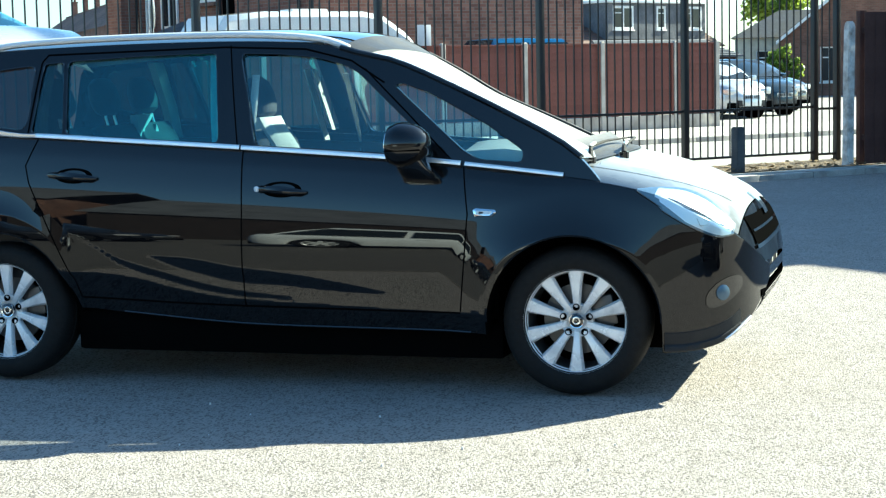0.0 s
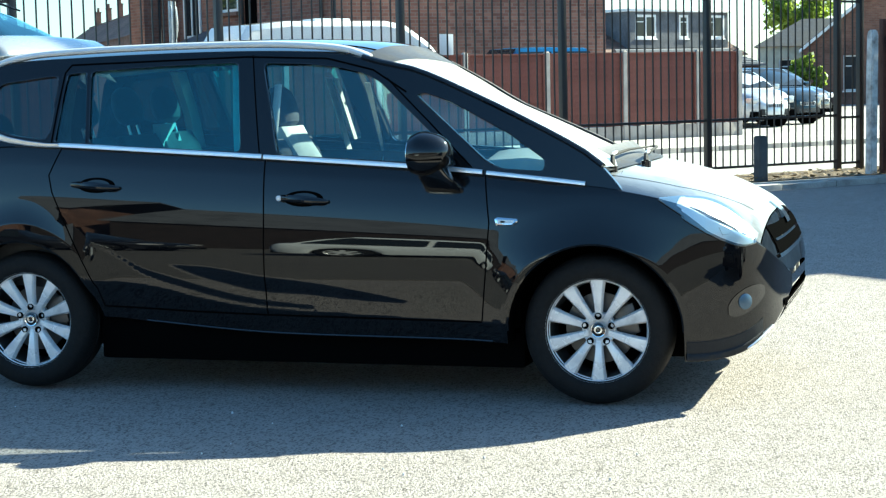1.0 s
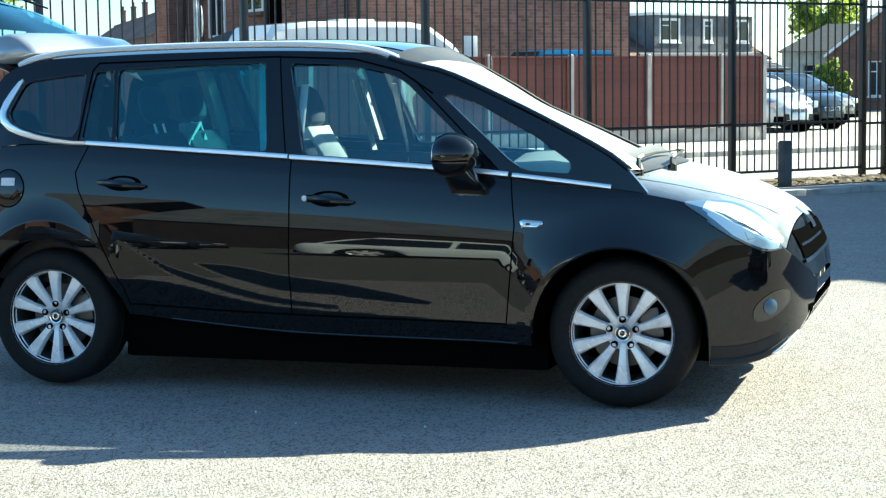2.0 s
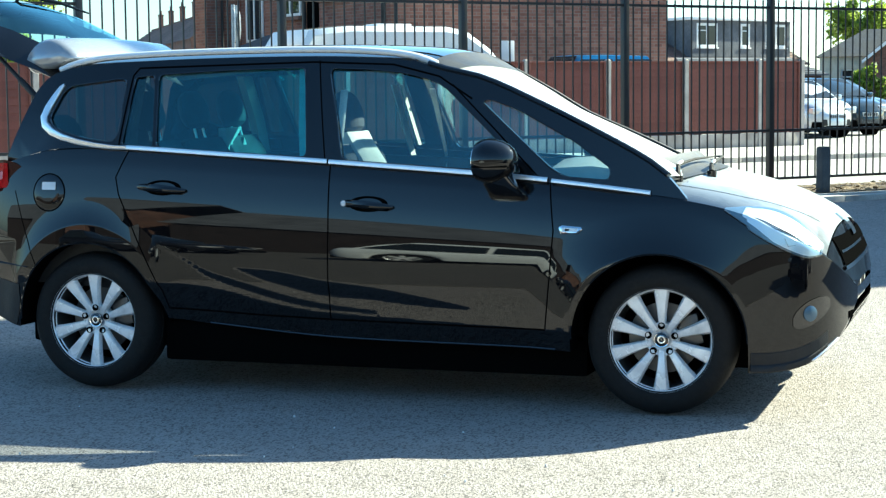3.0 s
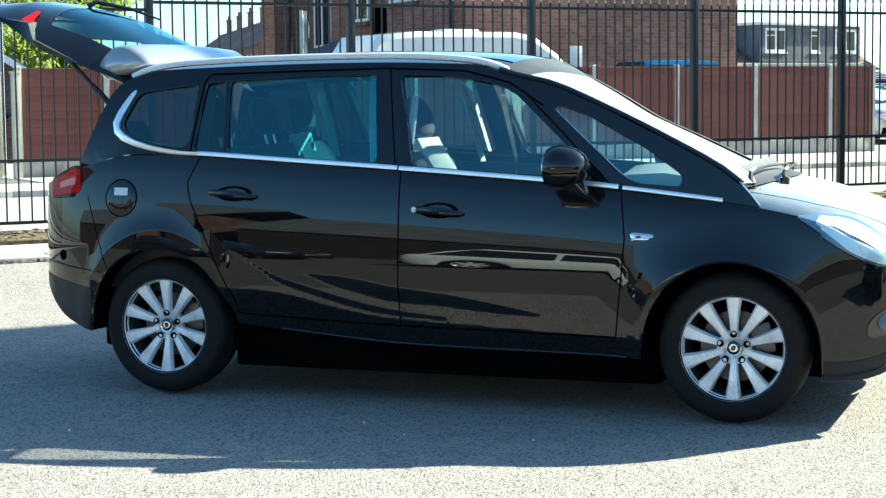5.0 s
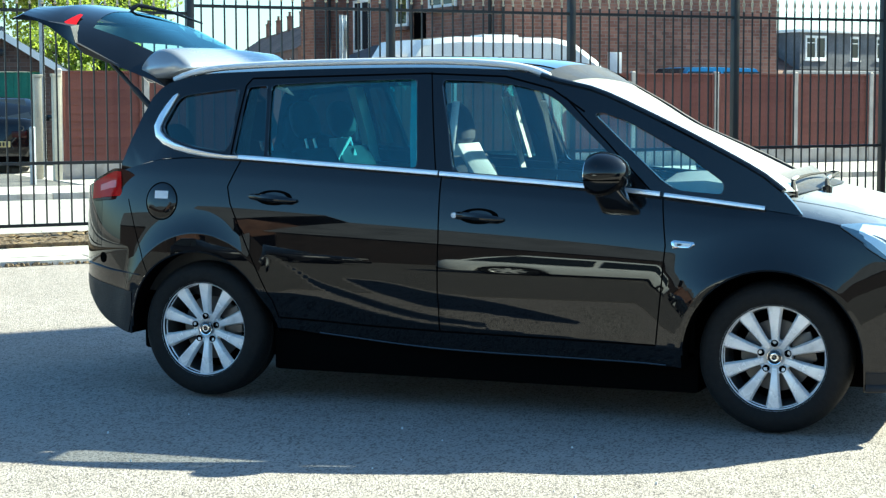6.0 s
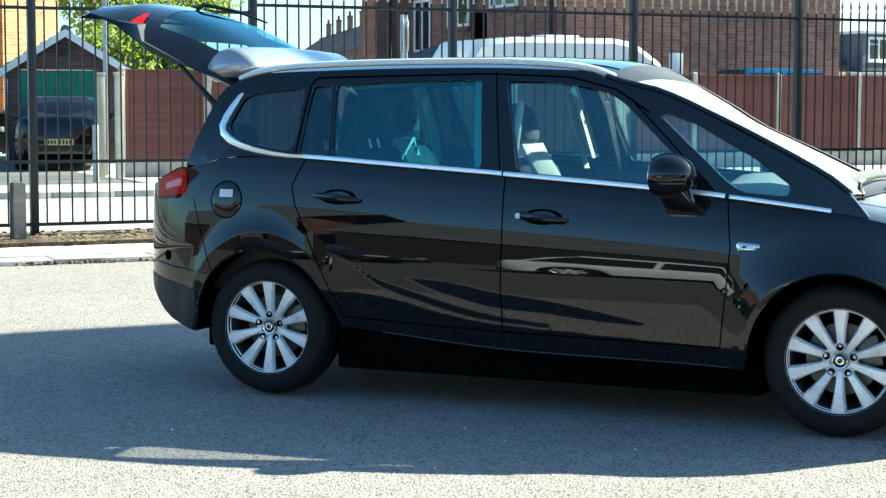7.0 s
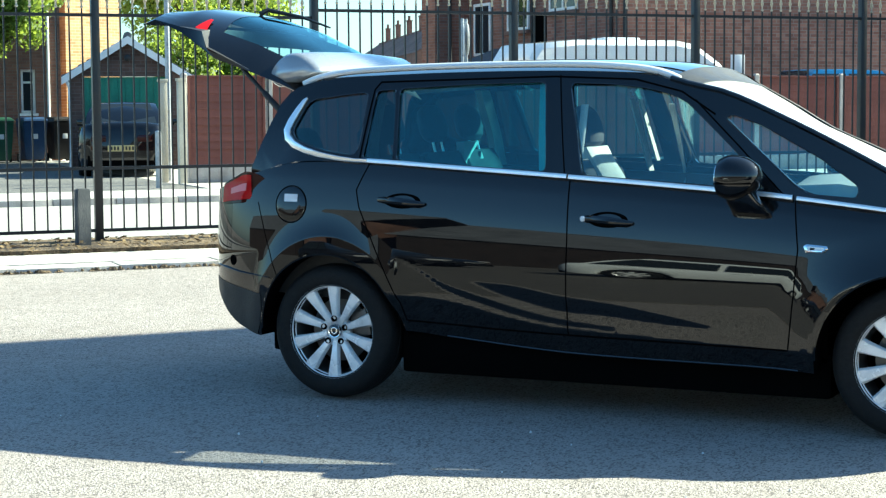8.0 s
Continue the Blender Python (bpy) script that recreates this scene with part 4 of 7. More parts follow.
# thin pole and short post by the driveway
bm = bmesh.new()
tube(bm, [(0, 0, 0), (0, 0, 4.5)], 0.045, 10)
solid("sign_pole", bm, "galv", st(3.95, 13.0, 0.1), "tall slim pale grey steel pole", "pole")
bm = bmesh.new()
tube(bm, [(0, 0, 0), (0, 0, 0.9), (0, 0, 0.92)], [0.05, 0.05, 0.03], 10)
solid("short_post", bm, "galv", st(3.13, 10.4, 0.1), "short grey steel post at the drive", "post")


def round_sign(s, q, turn):
    root = thing("round_sign", st(s, q, 0.1), "round white road sign on a grey post", "sign", "round signs")
    bm = bmesh.new()
    tube(bm, [(0, 0, 0), (0, 0, 2.95)], 0.035, 10)
    part("post", bm, "galv", root)
    bm = bmesh.new()
    loft(bm, [circle(0.31, 28, 0), circle(0.31, 28, 0.012)])
    part("plate", bm, "upvc", root, at=pose(0, -0.05, 2.55, 90, 0, turn))


round_sign(9.95, 13.9, 70)
round_sign(10.12, 14.1, 74)


# ---- other vehicles ----
def wheel_simple(root, x, y, r, side, spokes=7):
    w = 0.2
    bm = bmesh.new()
    prof = [(r * 0.66, w / 2 - 0.01), (r * 0.72, w / 2), (r * 0.95, w / 2 - 0.01), (r, w / 2 - 0.04), (r, -w / 2 + 0.04), (r * 0.95, -w / 2), (r * 0.66, -w / 2)]
    n = 24
    rows = [[bm.verts.new((a * math.cos(2 * math.pi * i / n), b, a * math.sin(2 * math.pi * i / n))) for a, b in prof] for i in range(n)]
    for i in range(n):
        for k in range(len(prof) - 1):
            bm.faces.new((rows[i][k], rows[i][k + 1], rows[(i + 1) % n][k + 1], rows[(i + 1) % n][k]))
    wheel = part("wheel", bm, "tyre", root, at=pose(x, y, r))
    bm = bmesh.new()
    yo = side * (w / 2 - 0.03)
    for i in range(spokes):
        a = 2 * math.pi * i / spokes
        m = Matrix.Rotation(a, 4, "Y")
        box(bm, -0.028, 0.028, yo - 0.012, yo + 0.012, 0.04, r * 0.64, 0.0, m)
    loft(bm, [[(a * math.cos(2 * math.pi * i / 24), b, a * math.sin(2 * math.pi * i / 24)) for i in range(24)] for a, b in ((r * 0.62, yo), (r * 0.67, yo + side * 0.012), (r * 0.67, yo - side * 0.1))], True, False)
    cyl(bm, (0, yo - 0.02, 0), (0, yo + 0.02, 0), 0.06, n=14)
    part("rim", bm, "alloy", wheel)
    bm = bmesh.new()
    cyl(bm, (0, yo - side * 0.03, 0), (0, yo - side * 0.04, 0), r * 0.6, n=20)
    part("brake_disc", bm, "disc", wheel)


def simple_car(m, L, Wd, H, paint, label, belt, cabin, nose_h, tail_h, group="", r=0.31, estate=False, rear_plate=True):
    """A parked car facing +x. belt: height of the window line; cabin: (screen base, roof front, roof rear, rear glass base) along x."""
    root = thing("car", m, label, "car", group)
    h = L / 2
    ax = (h * 0.62, -h * 0.60)
    def width(x):
        u = abs(x) / h
        if x < 0:
            return Wd / 2 * (1 - 0.5 * u ** 14) ** 0.5 * (1 - 0.05 * u * u)
        return Wd / 2 * (1 - 0.9 * u ** 7) ** 0.5 * (1 - 0.05 * u * u)
    top = [(-h, tail_h - 0.14), (-h + 0.12, tail_h), (cabin[3], belt + 0.02), (0, belt), (cabin[0], belt), (h * 0.7, (belt + nose_h) / 2 + 0.05), (h - 0.2, nose_h), (h - 0.02, nose_h - 0.2)]
    bm = bmesh.new()
    rings = []
    n = 64
    for i in range(n + 1):
        x = -h + L * i / n
        zb = 0.19 + 0.12 * max(0, abs(x) / h - 0.86) / 0.14
        arch = 0
        for a in ax:
            d = abs(x - a)
            if d < r + 0.055:
                zb = max(zb, r + math.sqrt((r + 0.055) ** 2 - d * d))
        zt = curve_table(top, x)
        zt = max(zt, zb + 0.05)
        w = width(x)
        ring = []
        for y, z in ((0.93, 0.0), (0.985, 0.25), (1.0, 0.5), (0.985, 0.72), (0.95, 0.9), (0.86, 0.985), (0.6, 1.03), (0.0, 1.05)):
            ring.append((x, w * y, zb + (zt - zb) * z))
        ring += [(x, -p[1], p[2]) for p in reversed(ring[:-1])]
        ring += [(x, -w * 0.75, zb + 0.005), (x, w * 0.75, zb + 0.005)]
        rings.append(ring)
    loft(bm, rings)
    body = part("body", bm, paint, root, angle=45)
    # cabin shell with glass set into it
    zb, zr = belt, H
    wb, wr = Wd / 2 * 0.90, Wd / 2 * 0.68
    x0, x1, x2, x3 = cabin
    bm = bmesh.new()
    secs = [(x3, zb, wb * 0.93, 0.0), (x3 + (x2 - x3) * 0.5, (zb + zr) / 2 + 0.03, (wb + wr) / 2, 0.5), (x2, zr - 0.02, wr, 1.0), ((x1 + x2) / 2, zr, wr, 1.0), (x1, zr - 0.02, wr, 1.0), ((x0 + x1) / 2, (zr + zb) / 2 + 0.03, (wb + wr) / 2 * 0.99, 0.5), (x0, zb, wb * 0.93, 0.0)]
    rings = []
    for x, z, w, k in secs:
        rings.append([(x, -wb * 0.97, zb - 0.06), (x, -w, z - 0.02), (x, -w * 0.9, z), (x, 0, z + 0.02), (x, w * 0.9, z), (x, w, z - 0.02), (x, wb * 0.97, zb - 0.06)])
    loft(bm, rings)
    cab = part("cabin", bm, paint, root, angle=50)
    def pane(name, pts, off):
        b = bmesh.new()
        vs = [Vector(p) for p in pts]
        nrm = (vs[1] - vs[0]).cross(vs[2] - vs[0]).normalized()
        if nrm.dot(Vector(off)) < 0:
            nrm = -nrm
        b.faces.new([b.verts.new(v + nrm * 0.012) for v in vs])
        r_ = bmesh.ops.extrude_face_region(b, geom=list(b.faces))
        bmesh.ops.translate(b, vec=-nrm * 0.01, verts=[v for v in r_["geom"] if isinstance(v, bmesh.types.BMVert)])
        part(name, b, "pane", cab, smooth=False)
    mx = lambda a, b, f: a + (b - a) * f
    for sg in (-1, 1):
        xm = (x1 + x2) / 2 - 0.05
        zlo, zhi = zb + 0.05, zr - 0.10
        yl = lambda z: sg * (wb + (wr - wb) * (z - zb) / (zr - zb) + 0.004)
        pane("side_window", [(mx(x3, x2, 0.25), yl(zlo), zlo), (xm - 0.04, yl(zlo), zlo), (xm - 0.04, yl(zhi), zhi), (mx(x3, x2, 0.92), yl(zhi), zhi)], (0, sg, 0))
        pane("side_window", [(xm + 0.04, yl(zlo), zlo), (mx(x0, x1, 0.2), yl(zlo), zlo), (mx(x0, x1, 0.9), yl(zhi), zhi), (xm + 0.04, yl(zhi), zhi)], (0, sg, 0))
    pane("windscreen", [(mx(x0, x1, 0.06), -wb * 0.84, zb + 0.05), (mx(x0, x1, 0.06), wb * 0.84, zb + 0.05), (mx(x0, x1, 0.94), wr * 0.84, zr - 0.035), (mx(x0, x1, 0.94), -wr * 0.84, zr - 0.035)], (1, 0, 0.6))
    pane("rear_window", [(mx(x3, x2, 0.1), -wb * 0.8, zb + 0.06), (mx(x3, x2, 0.1), wb * 0.8, zb + 0.06), (mx(x3, x2, 0.92), wr * 0.82, zr - 0.035), (mx(x3, x2, 0.92), -wr * 0.82, zr - 0.035)], (-1, 0, 0.6))
    for sg in (-1, 1):
        for x in ax:
            wheel_simple(root, x, sg * (Wd / 2 - 0.12), r, sg)
            b = bmesh.new()
            cyl(b, (x, sg * (Wd / 2 - 0.24), r), (x, sg * (Wd / 2 - 0.12), r), r + 0.052, n=22)
            part("wheel_well", b, "void", root)
        b = bmesh.new()
        box(b, h - 0.42, h - 0.10, sg * Wd * 0.30 - 0.16, sg * Wd * 0.30 + 0.16, nose_h - 0.17, nose_h - 0.02, 0.05)
        part("headlight", b, "amber", root, "clear headlight")
        b = bmesh.new()
        box(b, -h - 0.012, -h + 0.20, sg * 0.42 - 0.14, sg * 0.42 + 0.14, tail_h - 0.33, tail_h - 0.20, 0.03)
        part("tail_light", b, "red_dark", root, "dark red tail light")
        b = bmesh.new()
        box(b, x0 - 0.32, x0 - 0.2, sg * (Wd / 2 + 0.06) - 0.08, sg * (Wd / 2 + 0.06) + 0.08, belt + 0.0, belt + 0.13, 0.035)
        part("mirror", b, paint, root)
        b = bmesh.new()
        box(b, -0.3, -0.1, sg * (Wd / 2 * 0.985) - 0.012, sg * (Wd / 2 * 0.985) + 0.012, belt - 0.14, belt - 0.11, 0.006)
        part("handle", b, paint, root)
    b = bmesh.new()
    box(b, h - 0.08, h - 0.015, -0.42, 0.42, 0.30, 0.46, 0.02)
    part("grille", b, "plastic", root)
    for x, mt in ((h - 0.012, "plate_white"), (-h - 0.014, "plate_yellow")):
        b = bmesh.new()
        box(b, x, x + 0.012, -0.26, 0.26, 0.48, 0.59, 0.003)
        pl = part("number_plate", b, mt, root)
        for i in range(7):
            b = bmesh.new()
            y = -0.2 + i * 0.06 + (0.03 if i > 3 else 0)
            box(b, x - 0.003 if x < 0 else x + 0.0125, x - 0.0005 if x < 0 else x + 0.015, y - 0.018, y + 0.018, 0.5, 0.57)
            part("bar", b, "ink", pl)
    b = bmesh.new()
    box(b, -h + 0.02, h - 0.05, -Wd * 0.36, Wd * 0.36, 0.2, 0.4)
    part("underbody", b, "void", root)
    return root


simple_car(st(4.1, 17.0, 0.10, 75), 4.35, 1.74, 1.38, "black_paint", "black coupe with a yellow rear plate parked at the garage", 0.92, (0.95, 0.28, -0.75, -1.45), 0.70, 0.98)
simple_car(st(26.45, 17.2, 0.10, -93), 4.2, 1.72, 1.44, "silver_paint", "silver hatchback parked on the forecourt", 0.93, (1.25, 0.45, -1.2, -1.85), 0.76, 0.95, "parked cars")
simple_car(st(28.4, 18.25, 0.10, -91), 4.3, 1.76, 1.47, "navy_paint", "dark blue hatchback parked on the forecourt", 0.95, (1.3, 0.5, -1.2, -1.9), 0.78, 0.97, "parked cars")
simple_car(st(31.4, 21.2, 0.10, -75), 4.1, 1.7, 1.45, "dark_paint", "dark car parked beyond the blue hatchback", 0.94, (1.2, 0.45, -1.2, -1.85), 0.77, 0.95, "parked cars")
simple_car(st(18.6, 14.0, 0.10, 0), 4.5, 1.78, 1.99, "blue_paint", "tall blue car behind the timber fence", 1.25, (1.35, 0.75, -0.95, -1.6), 0.95, 1.3, r=0.33)


def van(m):
    root = thing("van", m, "white high-roofed panel van parked behind the timber fence", "van")
    L, Wd = 5.3, 1.95
    prof = [(-2.65, 0.35), (-2.65, 2.15), (-2.45, 2.42), (-1.6, 2.5), (0.6, 2.5), (1.05, 2.42), (1.6, 2.1), (1.95, 1.72), (2.45, 1.35), (2.62, 1.0), (2.65, 0.35)]
    bm = bmesh.new()
    rings = []
    for y, k in ((-0.97, 0.0), (-0.975, 0.03), (-0.9, 0.045), (-0.6, 0.055), (0, 0.06), (0.6, 0.055), (0.9, 0.045), (0.975, 0.03), (0.97, 0.0)):
        rings.append([(x * (1 - (0.03 if abs(y) > 0.95 else 0)), y * (1 - 0.06 * max(0, z - 1.2)), z - (0.09 if abs(y) > 0.95 and z > 0.5 else 0.0) + (k if z > 2.3 else 0)) for x, z in prof])
    loft(bm, rings)
    part("body", bm, "white_paint", root, angle=40)
    for sg in (-1, 1):
        b = bmesh.new()
        yy = lambda z: sg * (0.982 - 0.058 * max(0, z - 1.2))
        loft(b, [[(0.85, yy(1.4), 1.4), (1.95, yy(1.4), 1.4), (1.62, yy(1.98), 1.98), (0.85, yy(2.05), 2.05)], [(0.85, yy(1.4) - sg * 0.02, 1.4), (1.95, yy(1.4) - sg * 0.02, 1.4), (1.62, yy(1.98) - sg * 0.02, 1.98), (0.85, yy(2.05) - sg * 0.02, 2.05)]])
        part("side_window", b, "pane", root)
        for x in (1.7, -1.6):
            wheel_simple(root, x, sg * 0.86, 0.33, sg, 6)
        b = bmesh.new()
        box(b, 1.55, 1.7, sg * 1.12 - 0.1, sg * 1.12 + 0.1, 1.45, 1.8, 0.03)
        part("mirror", b, "white_paint", root)
    b = bmesh.new()
    loft(b, [[(2.0, -0.8, 1.7), (2.0, 0.8, 1.7), (1.62, 0.75, 2.12), (1.62, -0.75, 2.12)], [(2.02, -0.8, 1.72), (2.02, 0.8, 1.72), (1.64, 0.75, 2.14), (1.64, -0.75, 2.14)]])
    part("windscreen", b, "pane", root)
    b = bmesh.new()
    box(b, -0.7, 0.1, -0.3, 0.3, 2.552, 2.62, 0.03)
    part("roof_vent", b, "white_paint", root)


van(st(13.75, 14.2, 0.1))
# small white block on a post, added to stand for the van's end
bm = bmesh.new()
box(bm, -0.012, 0.012, -0.01, 0.01, 0, 2.0)
box(bm, -0.16, 0.16, -0.03, -0.012, 1.7, 2.25, 0.01)
solid("van_end_block", bm, "upvc", st(15.30, 12.6, 0.1), "small white block standing in for the end of the van", "board")

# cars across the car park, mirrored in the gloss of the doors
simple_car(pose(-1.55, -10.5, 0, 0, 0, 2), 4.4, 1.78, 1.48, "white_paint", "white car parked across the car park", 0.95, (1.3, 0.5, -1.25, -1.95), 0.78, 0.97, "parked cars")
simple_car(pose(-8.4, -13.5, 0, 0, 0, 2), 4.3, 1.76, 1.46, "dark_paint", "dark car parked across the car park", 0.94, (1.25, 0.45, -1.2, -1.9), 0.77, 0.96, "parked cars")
# dark car ahead of the nose, mirrored in the bumper; it stands ahead on the same tarmac
simple_car(pose(6.95, -2.4, 0, 0, 0, 180), 4.4, 1.78, 1.5, "dark_paint", "dark car parked ahead of the black people carrier", 0.95, (1.3, 0.5, -1.25, -1.95), 0.8, 0.98, "parked cars")


# ---- the black people carrier; its own frame is the world's, nose along +x ----
car = thing("black_people_carrier", pose(0, 0, 0), "glossy black people carrier with its tailgate raised", "car")
AXLE_F, AXLE_R, WHEEL_R, ARCH_R = 1.38, -1.38, 0.328, 0.385

BELT = [(-2.2, 0.99), (-2.0, 1.04), (-1.8, 1.10), (-1.6, 1.145), (-1.4, 1.155), (-1.21, 1.15), (-0.766, 1.123), (-0.167, 1.086), (0.554, 1.037), (0.887, 1.008), (1.363, 0.954), (1.5, 0.935), (1.7, 0.895), (1.85, 0.845), (2.0, 0.765), (2.1, 0.69), (2.17, 0.60), (2.2, 0.52)]
CROWN = [(1.30, 1.075), (1.45, 1.035), (1.691, 0.977), (1.85, 0.927), (1.99, 0.868), (2.065, 0.823), (2.12, 0.765), (2.155, 0.68), (2.185, 0.58), (2.2, 0.54)]
FOOT = [(-2.28, 0.60), (-2.2, 0.525), (-2.12, 0.46), (-2.0, 0.37), (-1.9, 0.325), (-1.7, 0.285), (-0.99, 0.345), (-0.79, 0.328), (-0.157, 0.284), (1.0, 0.268), (1.75, 0.205), (1.9, 0.205), (2.03, 0.235), (2.12, 0.30), (2.18, 0.40), (2.2, 0.48)]
SECTION = [(0.18, 0.972), (0.25, 0.978), (0.35, 0.986), (0.45, 0.992), (0.55, 0.998), (0.62, 1.0), (0.70, 0.998), (0.80, 0.989), (0.90, 0.974), (1.0, 0.950), (1.05, 0.932), (1.1, 0.908), (1.2, 0.85), (1.3, 0.79)]
HALF = 0.945


def fx(x):
    """Draws the nose back a little from its first outline."""
    return x if x < 1.36 else 1.36 + (x - 1.36) * 0.96


BELT, CROWN, FOOT = ([(fx(x), z) for x, z in tab] for tab in (BELT, CROWN, FOOT))


def half_width(x):
    if x > 1.2:
        return HALF * max(0.0, 1 - min(1, (x - 1.2) / 0.968) ** 3.8) ** (1 / 3.8)
    if x < -1.2:
        return HALF * max(0.0, 1 - min(1, (-x - 1.2) / 1.09) ** 3.2) ** (1 / 3.2)
    return HALF


FOLD = [(-1.02, 0.522), (-0.834, 0.518), (-0.632, 0.488), (-0.519, 0.458), (-0.351, 0.425), (-0.184, 0.403), (0.063, 0.391), (0.331, 0.380), (0.877, 0.359), (1.05, 0.355)]
BLADE_MID = [(-0.60, 0.605), (-0.484, 0.582), (-0.344, 0.557), (-0.178, 0.525), (0.07, 0.504), (0.337, 0.471), (0.55, 0.446)]
BLADE_TALL = [(-0.60, 0.004), (-0.52, 0.03), (-0.42, 0.056), (-0.178, 0.066), (0.07, 0.052), (0.337, 0.034), (0.55, 0.004)]
SWEEP_MID = [(-1.0, 0.690), (-0.858, 0.638), (-0.743, 0.578), (-0.571, 0.525), (-0.347, 0.466), (-0.181, 0.438), (0.10, 0.415)]
SWEEP_TALL = [(-1.0, 0.004), (-0.858, 0.014), (-0.6, 0.026), (-0.347, 0.022), (0.10, 0.004)]


def turn_in(z, mid, tall, slope):
    """How far the skin has gone in at z, past a band of the given height that leans in."""
    return slope * min(tall, max(0.0, mid + tall / 2 - z))


def scallop(x, z):
    """The swept folds low on the doors: the skin leans in below each line."""
    if not -1.3 < x < 1.3:
        return 0.0
    fade = min(1.0, (1.3 - abs(x)) / 0.25)
    d = 0.52 * max(0.0, curve_table(FOLD, x) - z)
    if -0.60 < x < 0.55:
        d += turn_in(z, curve_table(BLADE_MID, x), curve_table(BLADE_TALL, x), 0.21)
    if -1.0 < x < 0.10:
        d += turn_in(z, curve_table(SWEEP_MID, x), curve_table(SWEEP_TALL, x), 0.24)
    return fade * d


def side_y(x, z):
    """Half width of the skin at (x, z) below the shoulder; the upper section slides with the falling belt."""
    if z > 0.62:
        z = 0.62 + (z - 0.62) * 0.46 / (curve_table(BELT, max(-1.45, min(1.2, x))) - 0.62)
    y = half_width(x) * curve_table(SECTION, z)
    for a, lip, wide, out in ((AXLE_F, 0.020, 0.24, 0.032), (AXLE_R, 0.060, 0.16, 0.015)):          # flared arches with an upright lip
        d = math.hypot(x - a, z - WHEEL_R)
        if d < ARCH_R + wide:
            u = min(1.0, (ARCH_R + wide - d) / (wide - lip))
            y += out * u * u * (1 - (0.7 if a > 0 else 0.9) * min(1.0, max(0.0, (x - a) / 0.40)))
    return y - scallop(x, z)


def bonnet_z(x, y):
    w = side_y(x, curve_table(BELT, x))
    zs, zc = curve_table(BELT, x), curve_table(CROWN, x)
    return zs + (zc - zs) * (1 - min(1.0, abs(y) / max(w, 1e-3)) ** 2.6)


def skin(x, z):
    """Side skin, running on over the shoulder onto the bonnet."""
    zs = curve_table(BELT, x)
    if z <= zs or x < 1.36:
        return side_y(x, z)
    zc = curve_table(CROWN, x)
    return side_y(x, zs) * max(0.0, 1 - (z - zs) / max(zc - zs, 1e-3)) ** (1 / 2.6)


def bottom(x):
    z = curve_table(FOOT, x)
    for a in (AXLE_F, AXLE_R):
        d = abs(x - a)
        if d < ARCH_R:
            z = max(z, WHEEL_R + math.sqrt(ARCH_R ** 2 - d * d))
    return z


GAP_R = [(0.30, -0.975), (0.49, -0.985), (0.52, -1.0), (0.94, -1.205), (1.02, -1.225), (1.2, -1.16)]
GAP_F = [(0.25, 0.86), (0.36, 0.88), (0.60, 0.905), (0.80, 0.919), (1.02, 0.892)]
GAP_B = [(0.25, -0.137), (0.8, -0.135), (1.1, -0.143)]
SILL = 0.375


def panel_of(x, z):
    if x > lerp_table(GAP_F, z):
        return "front_bumper" if x > 1.78 - 0.35 * (0.62 - z) * (z < 0.62) and z < 0.74 else "front_wing"
    if x < lerp_table(GAP_R, z):
        return "rear_bumper" if x < -1.66 and z < 0.60 + 0.1 * (-x - 1.66) else "rear_quarter"
    if z < SILL:
        return "sill"
    return "front_door" if x > lerp_table(GAP_B, z) else "rear_door"


def smooth_normals(me, normal_at):
    me.polygons.foreach_set("use_smooth", [True] * len(me.polygons))
    me.normals_split_custom_set_from_vertices([normal_at(v.co) for v in me.vertices])


def skin_normal(sg):
    def f(co):
        x, z, e = co.x, co.z, 0.006
        y = lambda a, b: skin(a, min(b, 1.19))
        dx = (y(x + e, z) - y(x - e, z)) / (2 * e)
        dz = (y(x, z + e) - y(x, z - e)) / (2 * e)
        dx = max(-6, min(6, dx))
        return Vector((-dx, sg, -dz)).normalized()
    return f


xs = {round(-2.27 + i * 0.03, 4) for i in range(150)} | {AXLE_F + s * ARCH_R * math.cos(a) for s in (-1, 1) for a in [k * math.pi / 32 for k in range(17)]} | {AXLE_R + s * ARCH_R * math.cos(a) for s in (-1, 1) for a in [k * math.pi / 32 for k in range(17)]}
xs |= {-0.137, 2.19, 2.15, 2.17, 2.12, -2.285, 2.197}
xs = sorted(fx(x) for x in xs if -2.286 <= x <= 2.198 and not (abs(x - AXLE_F) < ARCH_R - 1e-6 and x > 1.36)) + [AXLE_F + ARCH_R * math.sin(k * math.pi / 32) for k in range(17)]
for a in (AXLE_F, AXLE_R):
    xs += [a - ARCH_R - 0.0005, a + ARCH_R + 0.0005]
xs = sorted(xs)
ROWS_V = 120


